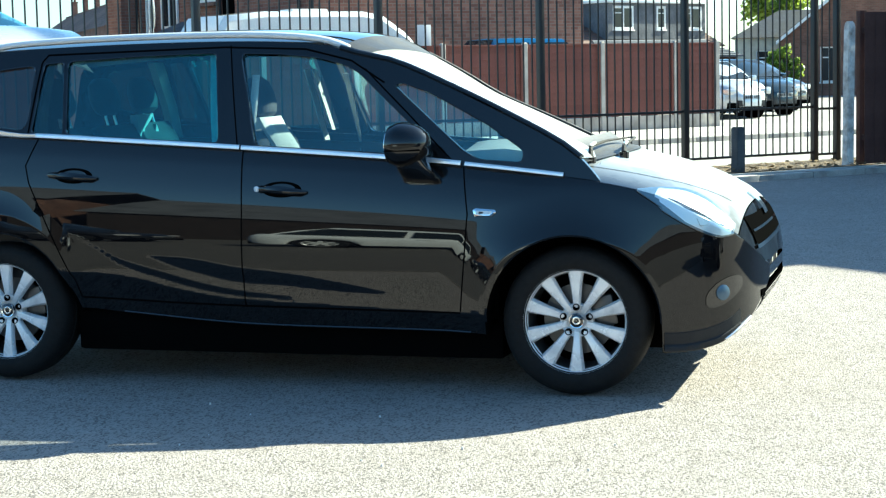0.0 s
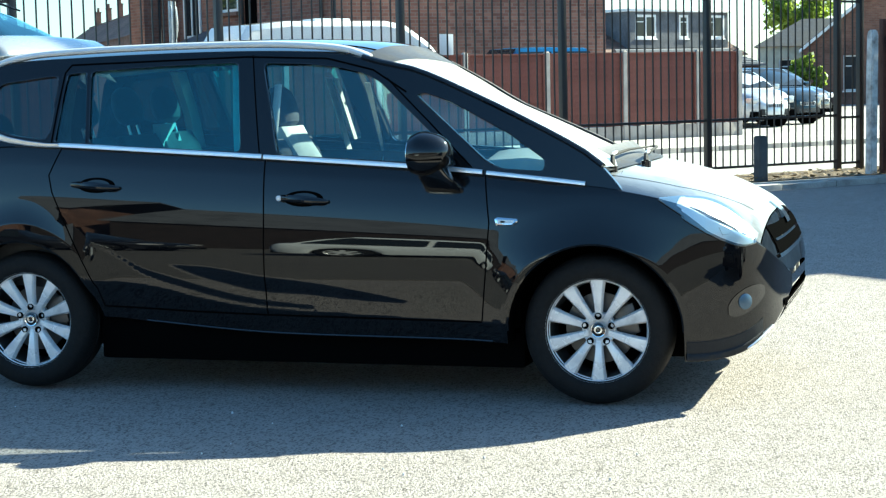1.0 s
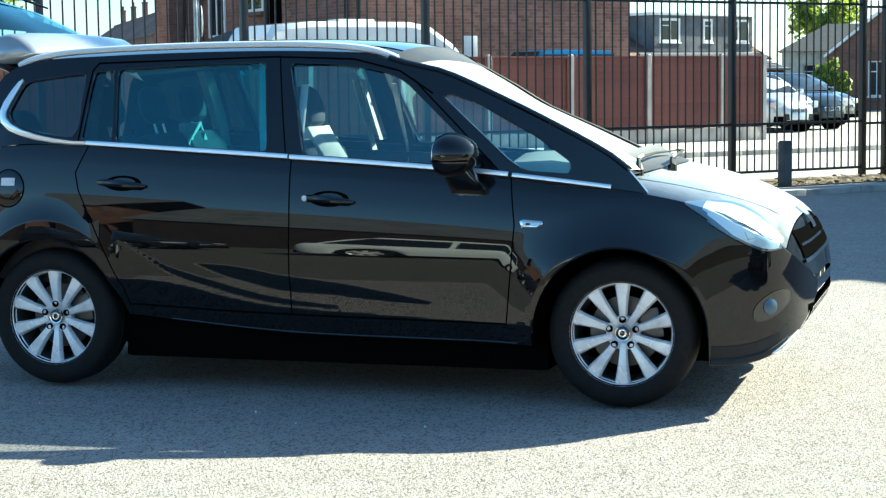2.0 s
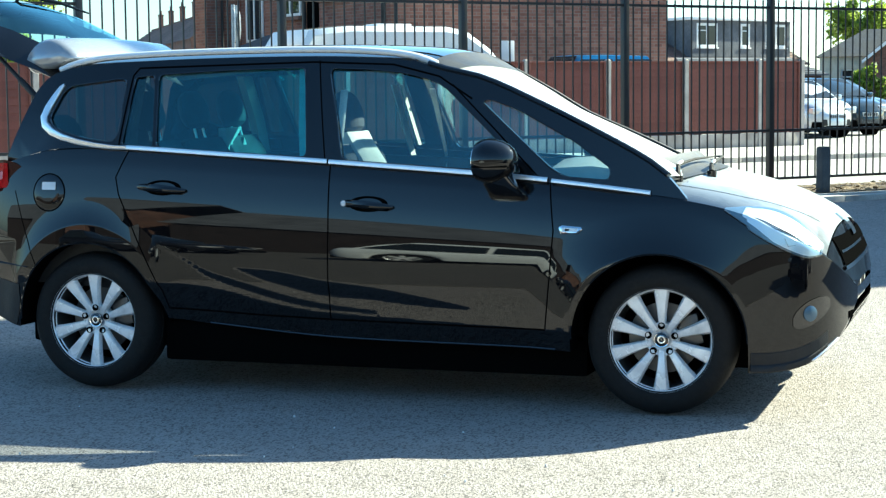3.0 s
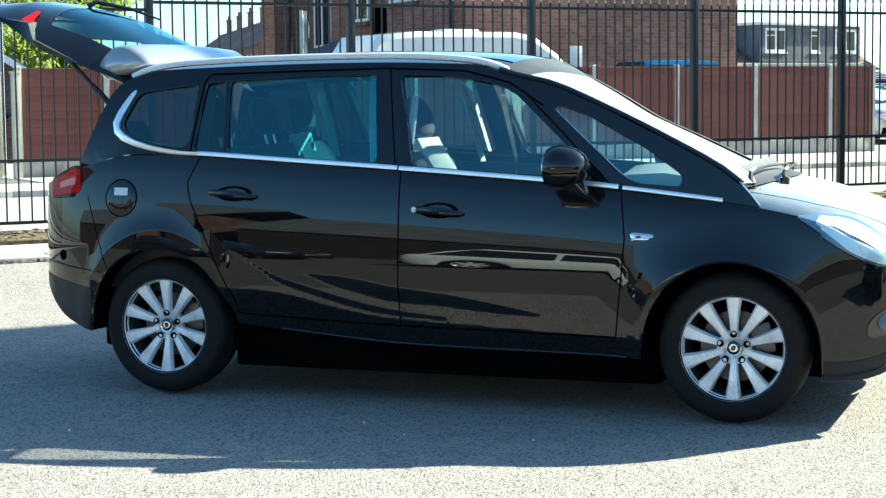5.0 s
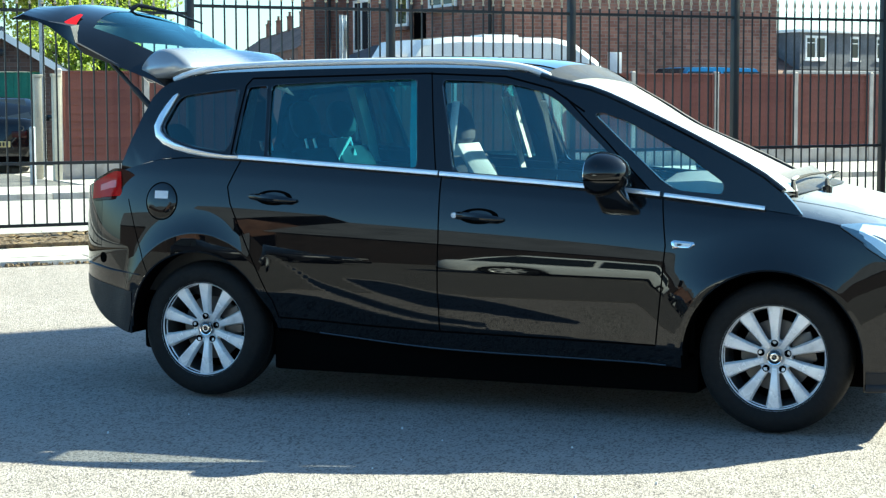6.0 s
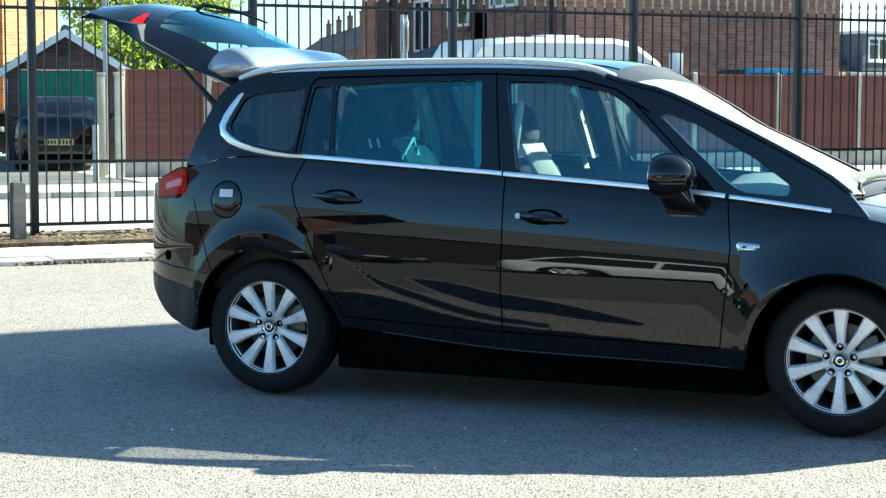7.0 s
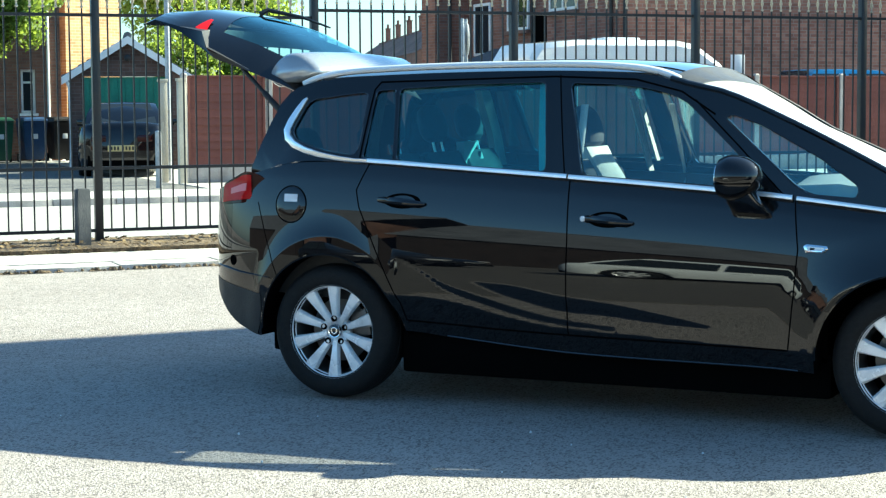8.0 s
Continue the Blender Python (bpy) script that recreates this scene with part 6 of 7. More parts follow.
for sg in (-1, 1):
    low_edge = [(x, curve_table(BELT, x) + 0.002) for x in [1.50 - 0.04 * k for k in range(85)] if x > -1.86]
    outer = low_edge + [(x, curve_table(ROOF_EDGE, x)) for x in [-1.86 + 0.04 * k for k in range(85)] if x < 1.495]
    bm = bmesh.new()
    sheet(bm, outer, [dense_loop(p, 0.05) for p, _ in GLASS.values()], glass_y, sg, 0.035)
    lower_far(bm)
    frame_ob = part("window_frame", bm, "black_paint", car, angle=40)
    for name, (loop, mt) in GLASS.items():
        bm = bmesh.new()
        sheet(bm, dense_loop(loop, 0.05), [], lambda x, z: glass_y(x, z) - 0.008, sg, 0.004)
        g = part(name, lower_far(bm), mt, car)
        g.visible_shadow = mt != "glass"
        bm = bmesh.new()
        tube(bm, [(x, sg * (glass_y(x, z) + 0.001), z) for x, z in loop + loop[:1]], 0.0035, 6)
        part("seal", lower_far(bm), "gloss_black", g)
    groove([(-0.17, 1.10), (-0.235, 1.40), (-0.27, 1.56)], frame_ob, sg=sg, upper=glass_y)
    if sg < 0:
        groove([(0.40, 1.44), (0.62, 1.24), (0.84, 1.03)], frame_ob, sg=sg, upper=glass_y, width=0.007)
    groove([(-1.225, 1.16), (-1.225, 1.50), (-1.20, 1.535), (-0.3, 1.552), (0.1, 1.535)] + ([(0.33, 1.478), (0.50, 1.375)] if sg < 0 else []), frame_ob, sg=sg, upper=glass_y, width=0.008)
    # chrome belt line that sweeps up behind the last window
    def bright(path, wid, name="chrome_strip"):
        bm = bmesh.new()
        rows = []
        for k, (x, z) in enumerate(path):
            (xa, za), (xb, zb) = path[max(k - 1, 0)], path[min(k + 1, len(path) - 1)]
            l = math.hypot(xb - xa, zb - za) or 1
            w = wid[k] if isinstance(wid, list) else wid
            nx, nz = -(zb - za) / l * w / 2, (xb - xa) / l * w / 2
            yc = glass_y(x, z)
            rows.append([bm.verts.new((x + s * nx, sg * (yc + o if o > 0 else glass_y(x + s * nx, z + s * nz) - 0.006), z + s * nz)) for s, o in ((-1, 0), (-1, 0.0125), (-0.8, 0.0145), (0.0, 0.0138), (0.6, 0.0122), (0.95, 0.0095), (1, 0))])
        for r0, r1 in zip(rows, rows[1:]):
            for i in range(6):
                bm.faces.new((r0[i], r0[i + 1], r1[i + 1], r1[i]))
        part(name, bm, "satin", car, "bright chrome window strip")
    curl = [(-1.18, 1.158), (-1.25, 1.160), (-1.35, 1.170), (-1.45, 1.186), (-1.54, 1.208), (-1.61, 1.235), (-1.655, 1.268), (-1.668, 1.305), (-1.655, 1.35), (-1.63, 1.40), (-1.605, 1.445), (-1.59, 1.462)]
    bright(curl, [0.018, 0.019, 0.023, 0.027, 0.031, 0.036, 0.039, 0.039, 0.035, 0.030, 0.022, 0.010])
    bright([(x, curve_table(BELT, x) + 0.012) for x in [-1.18 + 0.0512 * k for k in range(21)]], 0.021)
    bright([(x, curve_table(BELT, x) + 0.011) for x in [-0.148 + 0.0515 * k for k in range(21)]], 0.021)
    bright([(x, curve_table(BELT, x) + 0.010) for x in [0.90 + 0.04 * k for k in range(12)]], 0.018)

# roof skin
bm = bmesh.new()
rx = [-1.70 + 0.05 * k for k in range(40)] + [0.30]
def roof_z(x, y):
    e = curve_table(ROOF_EDGE, max(x, -1.67))
    w = glass_y(x, e)
    return e + 0.062 * (1 - min(1, abs(y) / w) ** 2.4) + 0.0
rows = []
for x in rx:
    w = glass_y(x, curve_table(ROOF_EDGE, max(x, -1.67)))
    rows.append([bm.verts.new((x, w * k / 10, roof_z(x, w * k / 10))) for k in range(-10, 11)])
for r0, r1 in zip(rows, rows[1:]):
    for k in range(20):
        # opening under the glass panel over the front seats
        if not (0.14 < r0[0].co.x < 0.24 and 4 <= k <= 15):
            bm.faces.new((r0[k], r0[k + 1], r1[k + 1], r1[k]))
roof = part("roof", bm, "black_paint", car, angle=80)
bm = bmesh.new()
rows = []
for x in [-0.75 + 0.05 * k for k in range(21)] + [0.27]:
    rows.append([bm.verts.new((x, 0.46 * k / 6, roof_z(x, 0.46 * k / 6) + 0.004)) for k in range(-6, 7)])
for r0, r1 in zip(rows, rows[1:]):
    for k in range(12):
        bm.faces.new((r0[k], r0[k + 1], r1[k + 1], r1[k]))
part("glass_roof", bm, "gloss_black", roof, "dark glass roof panel").visible_shadow = False
bm = bmesh.new()
rows = [[bm.verts.new((x, 0.62 * k / 10, roof_z(x, 0.62 * k / 10) - 0.05)) for k in range(-10, 11)] for x in (-1.65, -1.0, -0.4, -0.13)]
for r0, r1 in zip(rows, rows[1:]):
    for k in range(20):
        bm.faces.new((r0[k], r0[k + 1], r1[k + 1], r1[k]))
part("headlining", bm, "trim", car, "pale headlining")
# roof rails on feet
for sg in (-1, 1):
    rail_end = 0.30 if sg < 0 else 0.12
    bm = bmesh.new()
    pts = []
    for k in range(41):
        x = rail_end - (1.65 + rail_end) * k / 40
        e = curve_table(ROOF_EDGE, max(x, -1.67))
        u = abs(k / 40 * 2 - 1)
        pts.append((x, sg * (glass_y(x, e) - 0.035), e + 0.012 + 0.020 * (1 - u ** 6)))
    tube(bm, pts, 0.019, 10, 0.9)
    rail = part("roof_rail", bm, "rail", car, "satin aluminium roof rail")
    for x in (rail_end - 0.08, -1.58):
        b = bmesh.new()
        e = curve_table(ROOF_EDGE, max(x, -1.67))
        box(b, x - 0.04, x + 0.04, sg * (glass_y(x, e) - 0.035) - 0.012, sg * (glass_y(x, e) - 0.035) + 0.012, e + 0.0, e + 0.022, 0.006)
        part("rail_foot", b, "gloss_black", rail)

# windscreen: strongly crowned, with printed edges; the wide offside one paints a dark reflection
def screen_point(u, v, lift=0.0):
    xe = 0.27 + (1.415 - 0.27) * u
    ze = curve_table(ROOF_EDGE, xe) + 0.006
    we = glass_y(xe, ze) - 0.012
    crown = (0.006 + 0.056 * (1 - u) ** 5) * (1 - abs(v) ** 2.4)
    return (xe + (1 - v * v) * 0.012, we * v, ze + crown + lift - far_fall(xe) * ((1 + v) / 2) ** 1.15)


def screen_sheet(vs, lift=0.0, u1=1.0):
    bm = bmesh.new()
    rows = [[bm.verts.new(screen_point(u1 * i / 28, v, lift)) for v in vs] for i in range(29)]
    for r0, r1 in zip(rows, rows[1:]):
        for k in range(len(vs) - 1):
            bm.faces.new((r0[k], r0[k + 1], r1[k + 1], r1[k]))
    return bm


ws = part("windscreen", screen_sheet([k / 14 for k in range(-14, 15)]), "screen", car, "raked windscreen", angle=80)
for e, v0 in ((-1, 0.94), (1, 0.74)):
    part("dark_edge_band", screen_sheet([e * (v0 + (1 - v0) * k / 10) for k in range(11)], 0.004), "void", ws, "black printed band, widened offside to paint a dark reflection", angle=80)
band = part("sun_band", screen_sheet([-0.97 + 1.72 * k / 28 for k in range(29)], 0.003, 0.11), "plastic", ws, "dark tinted band along the top of the screen", angle=80)
band.visible_shadow = False
bm = bmesh.new()
tube(bm, [(0.27 + (1.41 - 0.27) * i / 14, -(glass_y(0.27 + (1.41 - 0.27) * i / 14, curve_table(ROOF_EDGE, 0.27 + (1.41 - 0.27) * i / 14)) - 0.004), curve_table(ROOF_EDGE, 0.27 + (1.41 - 0.27) * i / 14) + 0.006) for i in range(15)], 0.014, 8)
part("pillar_edge", bm, "black_paint", car)
bm = bmesh.new()
tube(bm, [(0.27 + (1.41 - 0.27) * i / 14, (glass_y(0.27 + (1.41 - 0.27) * i / 14, curve_table(ROOF_EDGE, 0.27 + (1.41 - 0.27) * i / 14)) - 0.004), curve_table(ROOF_EDGE, 0.27 + (1.41 - 0.27) * i / 14) + 0.006) for i in range(15)], 0.014, 8)
part("pillar_edge", lower_far(bm), "plastic", car)
# cowl and wipers
bm = bmesh.new()
rows = [[bm.verts.new((x + 0.10 * (1 - (k / 8) ** 2), 0.74 * k / 8, z + 0.02 * (1 - (k / 8) ** 2))) for k in range(-8, 9)] for x, z in ((1.24, 1.09), (1.31, 1.035), (1.40, 1.01))]
for r0, r1 in zip(rows, rows[1:]):
    for k in range(16):
        bm.faces.new((r0[k], r0[k + 1], r1[k + 1], r1[k]))
part("cowl", bm, "plastic", car)
for pts in (((1.41, -0.62, 1.02), (1.395, -0.55, 1.075), (1.41, -0.2, 1.085), (1.43, 0.2, 1.08)), ((1.51, -0.34, 1.03), (1.495, -0.26, 1.065), (1.47, 0.2, 1.08), (1.36, 0.62, 1.065))):
    bm = bmesh.new()
    tube(bm, pts, [0.014, 0.009, 0.006, 0.004], 8)
    wp = part("wiper", bm, "tyre", car)
    bm = bmesh.new()
    cyl(bm, Vector(pts[0]) - Vector((0, 0, 0.03)), Vector(pts[0]) + Vector((0, 0, 0.008)), 0.022, n=12)
    part("pivot", bm, "gloss_black", wp)
    bm = bmesh.new()
    tube(bm, [Vector(pts[1]) + Vector((0.004, -0.012, 0.004)), Vector(pts[1]) * 0.8 + Vector(pts[2]) * 0.2 + Vector((0.004, -0.012, 0.008))], 0.008, 6)
    part("spring_clip", bm, "satin", wp)

# ---- door furniture ----
for sg in (-1, 1):
    side = near if sg < 0 else far
    for door, x0, z0 in (("front_door", -0.03, 0.907), ("rear_door", -1.06, 0.972)):
        b = bmesh.new()
        n = 20
        ring = lambda k, off: [on_skin(x0 + 0.085 + 0.095 * k * math.cos(2 * math.pi * i / n), z0 + 0.036 * k * math.sin(2 * math.pi * i / n), off, sg) for i in range(n)]
        loft(b, [ring(1, 0.0015), ring(0.93, 0.001), ring(0.6, -0.0005)], True, False)
        b.faces.new([b.verts.new(p) for p in ring(0.6, -0.0005)])
        cup = part("handle_recess", b, "void", side[door])
        b = bmesh.new()
        tube(b, [tuple(on_skin(x, z, o, sg)) for x, z, o in ((x0 - 0.035, z0 + 0.004, 0.008), (x0 + 0.0, z0 + 0.004, 0.024), (x0 + 0.09, z0 - 0.002, 0.036), (x0 + 0.17, z0 - 0.010, 0.026), (x0 + 0.205, z0 - 0.013, 0.006))], [0.012, 0.017, 0.019, 0.016, 0.008], 10)
        part("handle", b, "black_paint", side[door])
        if door == "front_door":
            b = bmesh.new()
            loft(b, [circle(r, 14, z) for r, z in ((0.013, 0), (0.013, 0.006), (0.008, 0.009))])
            part("lock_cap", b, "paper", side[door], "bright lock cap", at=Matrix.Translation(on_skin(x0 - 0.022, z0 + 0.004, 0.028, sg)) @ Matrix.Rotation(sg * -math.pi / 2, 4, "X"))
    # mirror: pedestal and rounded shell
    b = bmesh.new()
    y0 = glass_y(0.74, 1.03)
    loft(b, [[(cx + w * math.copysign(abs(math.cos(a)) ** 0.7, math.cos(a)), sg * (cy + d * math.copysign(abs(math.sin(a)) ** 0.7, math.sin(a))), z) for a in [2 * math.pi * j / 20 for j in range(20)]] for cx, cy, z, w, d in ((0.715, y0 + 0.01, 0.930, 0.088, 0.03), (0.71, y0 + 0.03, 0.955, 0.088, 0.05), (0.69, y0 + 0.075, 1.0, 0.076, 0.06), (0.68, y0 + 0.11, 1.04, 0.068, 0.07), (0.68, y0 + 0.12, 1.07, 0.066, 0.075))])
    part("mirror_arm", b, "gloss_black", car)
    b = bmesh.new()
    rings = []
    for i in range(13):
        u = i / 12
        x = 0.605 + 0.18 * u
        k = math.sqrt(max(0.003, 1 - (max(0, u - 0.22) / 0.785) ** 2.0)) * (0.86, 0.93, 0.975, 1, 1, 1, 1, 1, 1, 1, 1, 1, 1)[i]
        rings.append([(x, sg * (y0 + 0.135 + 0.12 * k * math.cos(a)), 1.106 + 0.098 * k * math.sin(a) + 0.006 * u) for a in [2 * math.pi * j / 28 for j in range(28)]])
    loft(b, rings)
    shell = part("mirror_shell", b, "black_paint", car, "rounded glossy door mirror", angle=50)
    b = bmesh.new()
    loft(b, [[(x, sg * (y0 + 0.135 + 0.10 * k * math.cos(a)), 1.106 + 0.078 * k * math.sin(a)) for a in [2 * math.pi * j / 24 for j in range(24)]] for x, k in ((0.603, 1.0), (0.600, 0.98))])
    part("mirror_glass", b, "chrome", shell)
    b = bmesh.new()
    tube(b, [(0.607 + 0.15 * k / 8, sg * (y0 + 0.135 + 0.116 * math.sqrt(max(0.05, 1 - (max(0, 0.83 * k / 8 - 0.1) / 0.905) ** 2.3))), 1.085) for k in range(9)], 0.0035, 6)
    part("trim", b, "void", shell)
# fuel flap with its white label
flap_c = (-1.585, 0.945)
b = bmesh.new()
n = 28
for r0, r1, off in ((0.092, 0.086, 0.0012),):
    ro = [on_skin(flap_c[0] + r0 * math.cos(2 * math.pi * i / n), flap_c[1] + r0 * math.sin(2 * math.pi * i / n), off, -1) for i in range(n)]
    ri = [on_skin(flap_c[0] + r1 * math.cos(2 * math.pi * i / n), flap_c[1] + r1 * math.sin(2 * math.pi * i / n), off, -1) for i in range(n)]
    loft(b, [ro, ri], True, False)
part("fuel_flap_gap", b, "void", near["rear_quarter"])
b = bmesh.new()
loft(b, [[on_skin(flap_c[0] + r * math.cos(2 * math.pi * i / n), flap_c[1] + r * math.sin(2 * math.pi * i / n), off, -1) for i in range(n)] for r, off in ((0.085, 0.001), (0.08, 0.003), (0.04, 0.0045), (0.003, 0.005))])
flap = part("fuel_flap", b, "black_paint", near["rear_quarter"], "round fuel flap")
b = bmesh.new()
loft(b, [[on_skin(x, z, off, -1) for x, z in ((-1.622, 0.958), (-1.545, 0.958), (-1.545, 0.995), (-1.622, 0.995))] for off in (0.007, 0.0085)])
part("fuel_label", b, "paper", flap, "small white label")
# tail lamps
for sg in (-1, 1):
    def tl(name, parent, x0, x1, off, mt, label, inset=0.0):
        bm = bmesh.new()
        g = []
        for i in range(15):
            x = x0 + (x1 - x0) * i / 14
            zt = curve_table([(-2.07, 1.03), (-1.96, 1.07), (-1.88, 1.098), (-1.80, 1.085), (-1.70, 1.03)], x)
            zb = curve_table([(-2.07, 0.93), (-1.96, 0.94), (-1.84, 0.95), (-1.74, 0.965), (-1.70, 1.0)], x)
            zb, zt = zb + inset * (zt - zb), zt - inset * (zt - zb)
            g.append([bm.verts.new((x, sg * (min(side_y(x, min(z, 1.04)), glass_y(max(x, -1.9), 1.05) + 0.02) + off), z)) for z in [zb + (zt - zb) * j / 6 for j in range(7)]])
        for i in range(14):
            for j in range(6):
                bm.faces.new((g[i][j], g[i + 1][j], g[i + 1][j + 1], g[i][j + 1]))
        return part(name, bm, mt, parent, label)
    lamp_ob = tl("tail_light", car, -2.07, -1.705, 0.010, "red_dark", "red tail light with a dark inner edge")
    tl("red_lens", lamp_ob, -2.065, -1.84, 0.014, "red_lens", "bright red lens", 0.10)
    tl("reflector", lamp_ob, -1.99, -1.87, 0.0165, "pink_lens", "pale red band painted as the lens highlight", 0.38)
    bm = bmesh.new()
    loft(bm, [circle(r, 14, z) for r, z in ((0.026, 0), (0.026, 0.003), (0.02, 0.004))])
    part("sensor", bm, "void", car, at=Matrix.Translation(on_skin(-1.965, 0.655, 0.0, sg)) @ Matrix.Rotation(sg * -math.pi / 2, 4, "X") @ Matrix.Rotation(-0.5 * 1, 4, "Y"))
    # bumper shelf
    bm = bmesh.new()
    tube(bm, [tuple(on_skin(x, z, 0.004, sg)) for x, z in ((-1.70, 0.585), (-1.9, 0.60), (-2.02, 0.615), (-2.12, 0.62))], [0.003, 0.006, 0.008, 0.004], 8, 0.7)
    part("bumper_edge", bm, "black_paint", car)
    # lower dark valance
    bm = bmesh.new()
    g = []
    for i in range(15):
        x = -1.76 - 0.42 * i / 14
        zb = bottom(x)
        zt = max(0.50 + 0.06 * i / 14, zb + 0.03)
        g.append([bm.verts.new(on_skin(x, zb + (zt - zb) * j / 5, 0.003, sg)) for j in range(6)])
    for i in range(14):
        for j in range(5):
            bm.faces.new((g[i][j], g[i + 1][j], g[i + 1][j + 1], g[i][j + 1]))
    part("valance", bm, "plastic", car, "unpainted black lower bumper")
# rear face below the opening
bm = bmesh.new()
rows = []
for z in (0.60, 0.62, 0.64, 0.66, 0.68):
    rows.append([bm.verts.new((-2.285 + 0.0 * k, side_y(-2.285, z) * k / 6, z)) for k in range(-6, 7)])
for r0, r1 in zip(rows, rows[1:]):
    for k in range(12):
        bm.faces.new((r0[k], r0[k + 1], r1[k + 1], r1[k]))
part("rear_panel", bm, "black_paint", car)
bm = bmesh.new()
loft(bm, [[(-2.27, -0.5, 0.69), (-2.27, 0.5, 0.69), (-2.0, 0.62, 0.70), (-2.0, -0.62, 0.70)], [(-2.27, -0.5, 0.64), (-2.27, 0.5, 0.64), (-2.0, 0.62, 0.64), (-2.0, -0.62, 0.64)]])
part("load_sill", bm, "plastic", car)

# ---- raised tailgate ----
OUT = [(-1.70, 1.650), (-1.80, 1.695), (-1.90, 1.755), (-2.08, 1.842), (-2.28, 1.905), (-2.48, 1.945), (-2.66, 1.938), (-2.78, 1.888)]
INN = [(-1.80, 1.548), (-1.88, 1.535), (-2.02, 1.600), (-2.18, 1.675), (-2.33, 1.745), (-2.36, 1.83), (-2.50, 1.855), (-2.77, 1.874)]
TAIL_W = [0.57, 0.605, 0.625, 0.64, 0.645, 0.64, 0.62, 0.58]


def tail_point(P, i, k, drop):
    """A point of the tailgate: row i of a profile, k from -8 to 8 across."""
    (x, z), w = P[i], TAIL_W[i]
    d = drop * lerp_table([(0, 1), (2, 1.12), (3, 1.22), (4, 1.2), (5, 0.72), (6, 0.32), (7, 0.2)], i) if drop > 0.1 else drop
    return Vector((x + 0.10 * (k / 8) ** 2, w * k / 8, z - d * abs(k / 8) ** 3))


def tail_sheet(P, drop, hole, cols=range(-8, 8), rws=range(7), lift=0.0):
    bm = bmesh.new()
    g = {(i, k): bm.verts.new(tail_point(P, i, k, drop) + Vector((0, 0, lift))) for i in range(rws[0], rws[-1] + 2) for k in range(cols[0], cols[-1] + 2)}
    for i in rws:
        for k in cols:
            if not (hole and i in (1, 2, 3) and -6 <= k <= 5):
                bm.faces.new((g[i, k], g[i, k + 1], g[i + 1, k + 1], g[i + 1, k]))
    return bm


tg = part("tailgate", tail_sheet(OUT, 0.20, True), "black_paint", car, "raised black tailgate", angle=60)
part("tailgate_trim", tail_sheet(INN, 0.022, True), "plastic", tg, "dark inner trim of the tailgate", angle=40)
rg = part("rear_window", tail_sheet(OUT, 0.20, False, range(-6, 6), range(1, 4), -0.002), "privacy", tg, "dark rear window of the raised tailgate", angle=60)
for sg in (-8, 8):
    bm = bmesh.new()
    loft(bm, [[tail_point(OUT, i, sg, 0.20) for i in range(8)], [tail_point(INN, i, sg, 0.022) for i in range(8)]], closed=False)
    part("tailgate_flank", bm, "black_paint", tg)
bm = bmesh.new()
sp = [(-1.61, 1.60), (-1.66, 1.655), (-1.73, 1.70), (-1.80, 1.708), (-1.87, 1.685), (-1.92, 1.625), (-1.93, 1.565), (-1.88, 1.53), (-1.75, 1.555)]
sp = round_loop(sp, 0.04, 3)
loft(bm, [[(x + 0.03 * (y / 0.6) ** 2, y, z - 0.02 * (y / 0.6) ** 2) for x, z in sp] for y in (-0.6, -0.55, -0.3, 0, 0.3, 0.55, 0.6)])
for v in bm.verts:
    if abs(v.co.y) > 0.58:
        v.co.x, v.co.z = -1.78 + (v.co.x + 1.78) * 0.80, 1.60 + (v.co.z - 1.60) * 0.75
part("spoiler", bm, "spoiler_paint", tg, "black roof spoiler on the tailgate, greyed for the sky it mirrors", angle=85)
for sg in (-1, 1):
    b = bmesh.new()
    rows = []
    for i in range(5):
        row = []
        for k in range(7):
            f, kk = 4.48 + (0.08 + 0.24 * k / 6) * (i / 4 - 0.5) + 0.10 * k / 6, sg * (5.2 + 1.7 * k / 6)
            P = tail_point(OUT, int(f), kk, 0.20).lerp(tail_point(OUT, int(f) + 1, kk, 0.20), f - int(f))
            row.append(b.verts.new(P + Vector((0, sg * 0.004, 0.006))))
        rows.append(row)
    for r0, r1 in zip(rows, rows[1:]):
        for k in range(6):
            b.faces.new((r0[k], r0[k + 1], r1[k + 1], r1[k]))
    part("inner_tail_light", b, "red_lens", tg, "red lamp on the tailgate corner")
    b = bmesh.new()
    cyl(b, (-2.05, sg * 0.60, 1.62), (-1.80, sg * 0.64, 1.40), 0.011, n=10)
    cyl(b, (-1.90, sg * 0.624, 1.488), (-1.78, sg * 0.643, 1.382), 0.016, n=10)
    part("gas_strut", b, "plastic", tg)
bm = bmesh.new()
tube(bm, [(-2.36, 0.10, 1.925), (-2.33, 0.13, 1.95), (-2.22, 0.32, 1.915), (-2.13, 0.48, 1.86)], [0.016, 0.012, 0.009, 0.005], 8)
part("rear_wiper", bm, "plastic", tg)

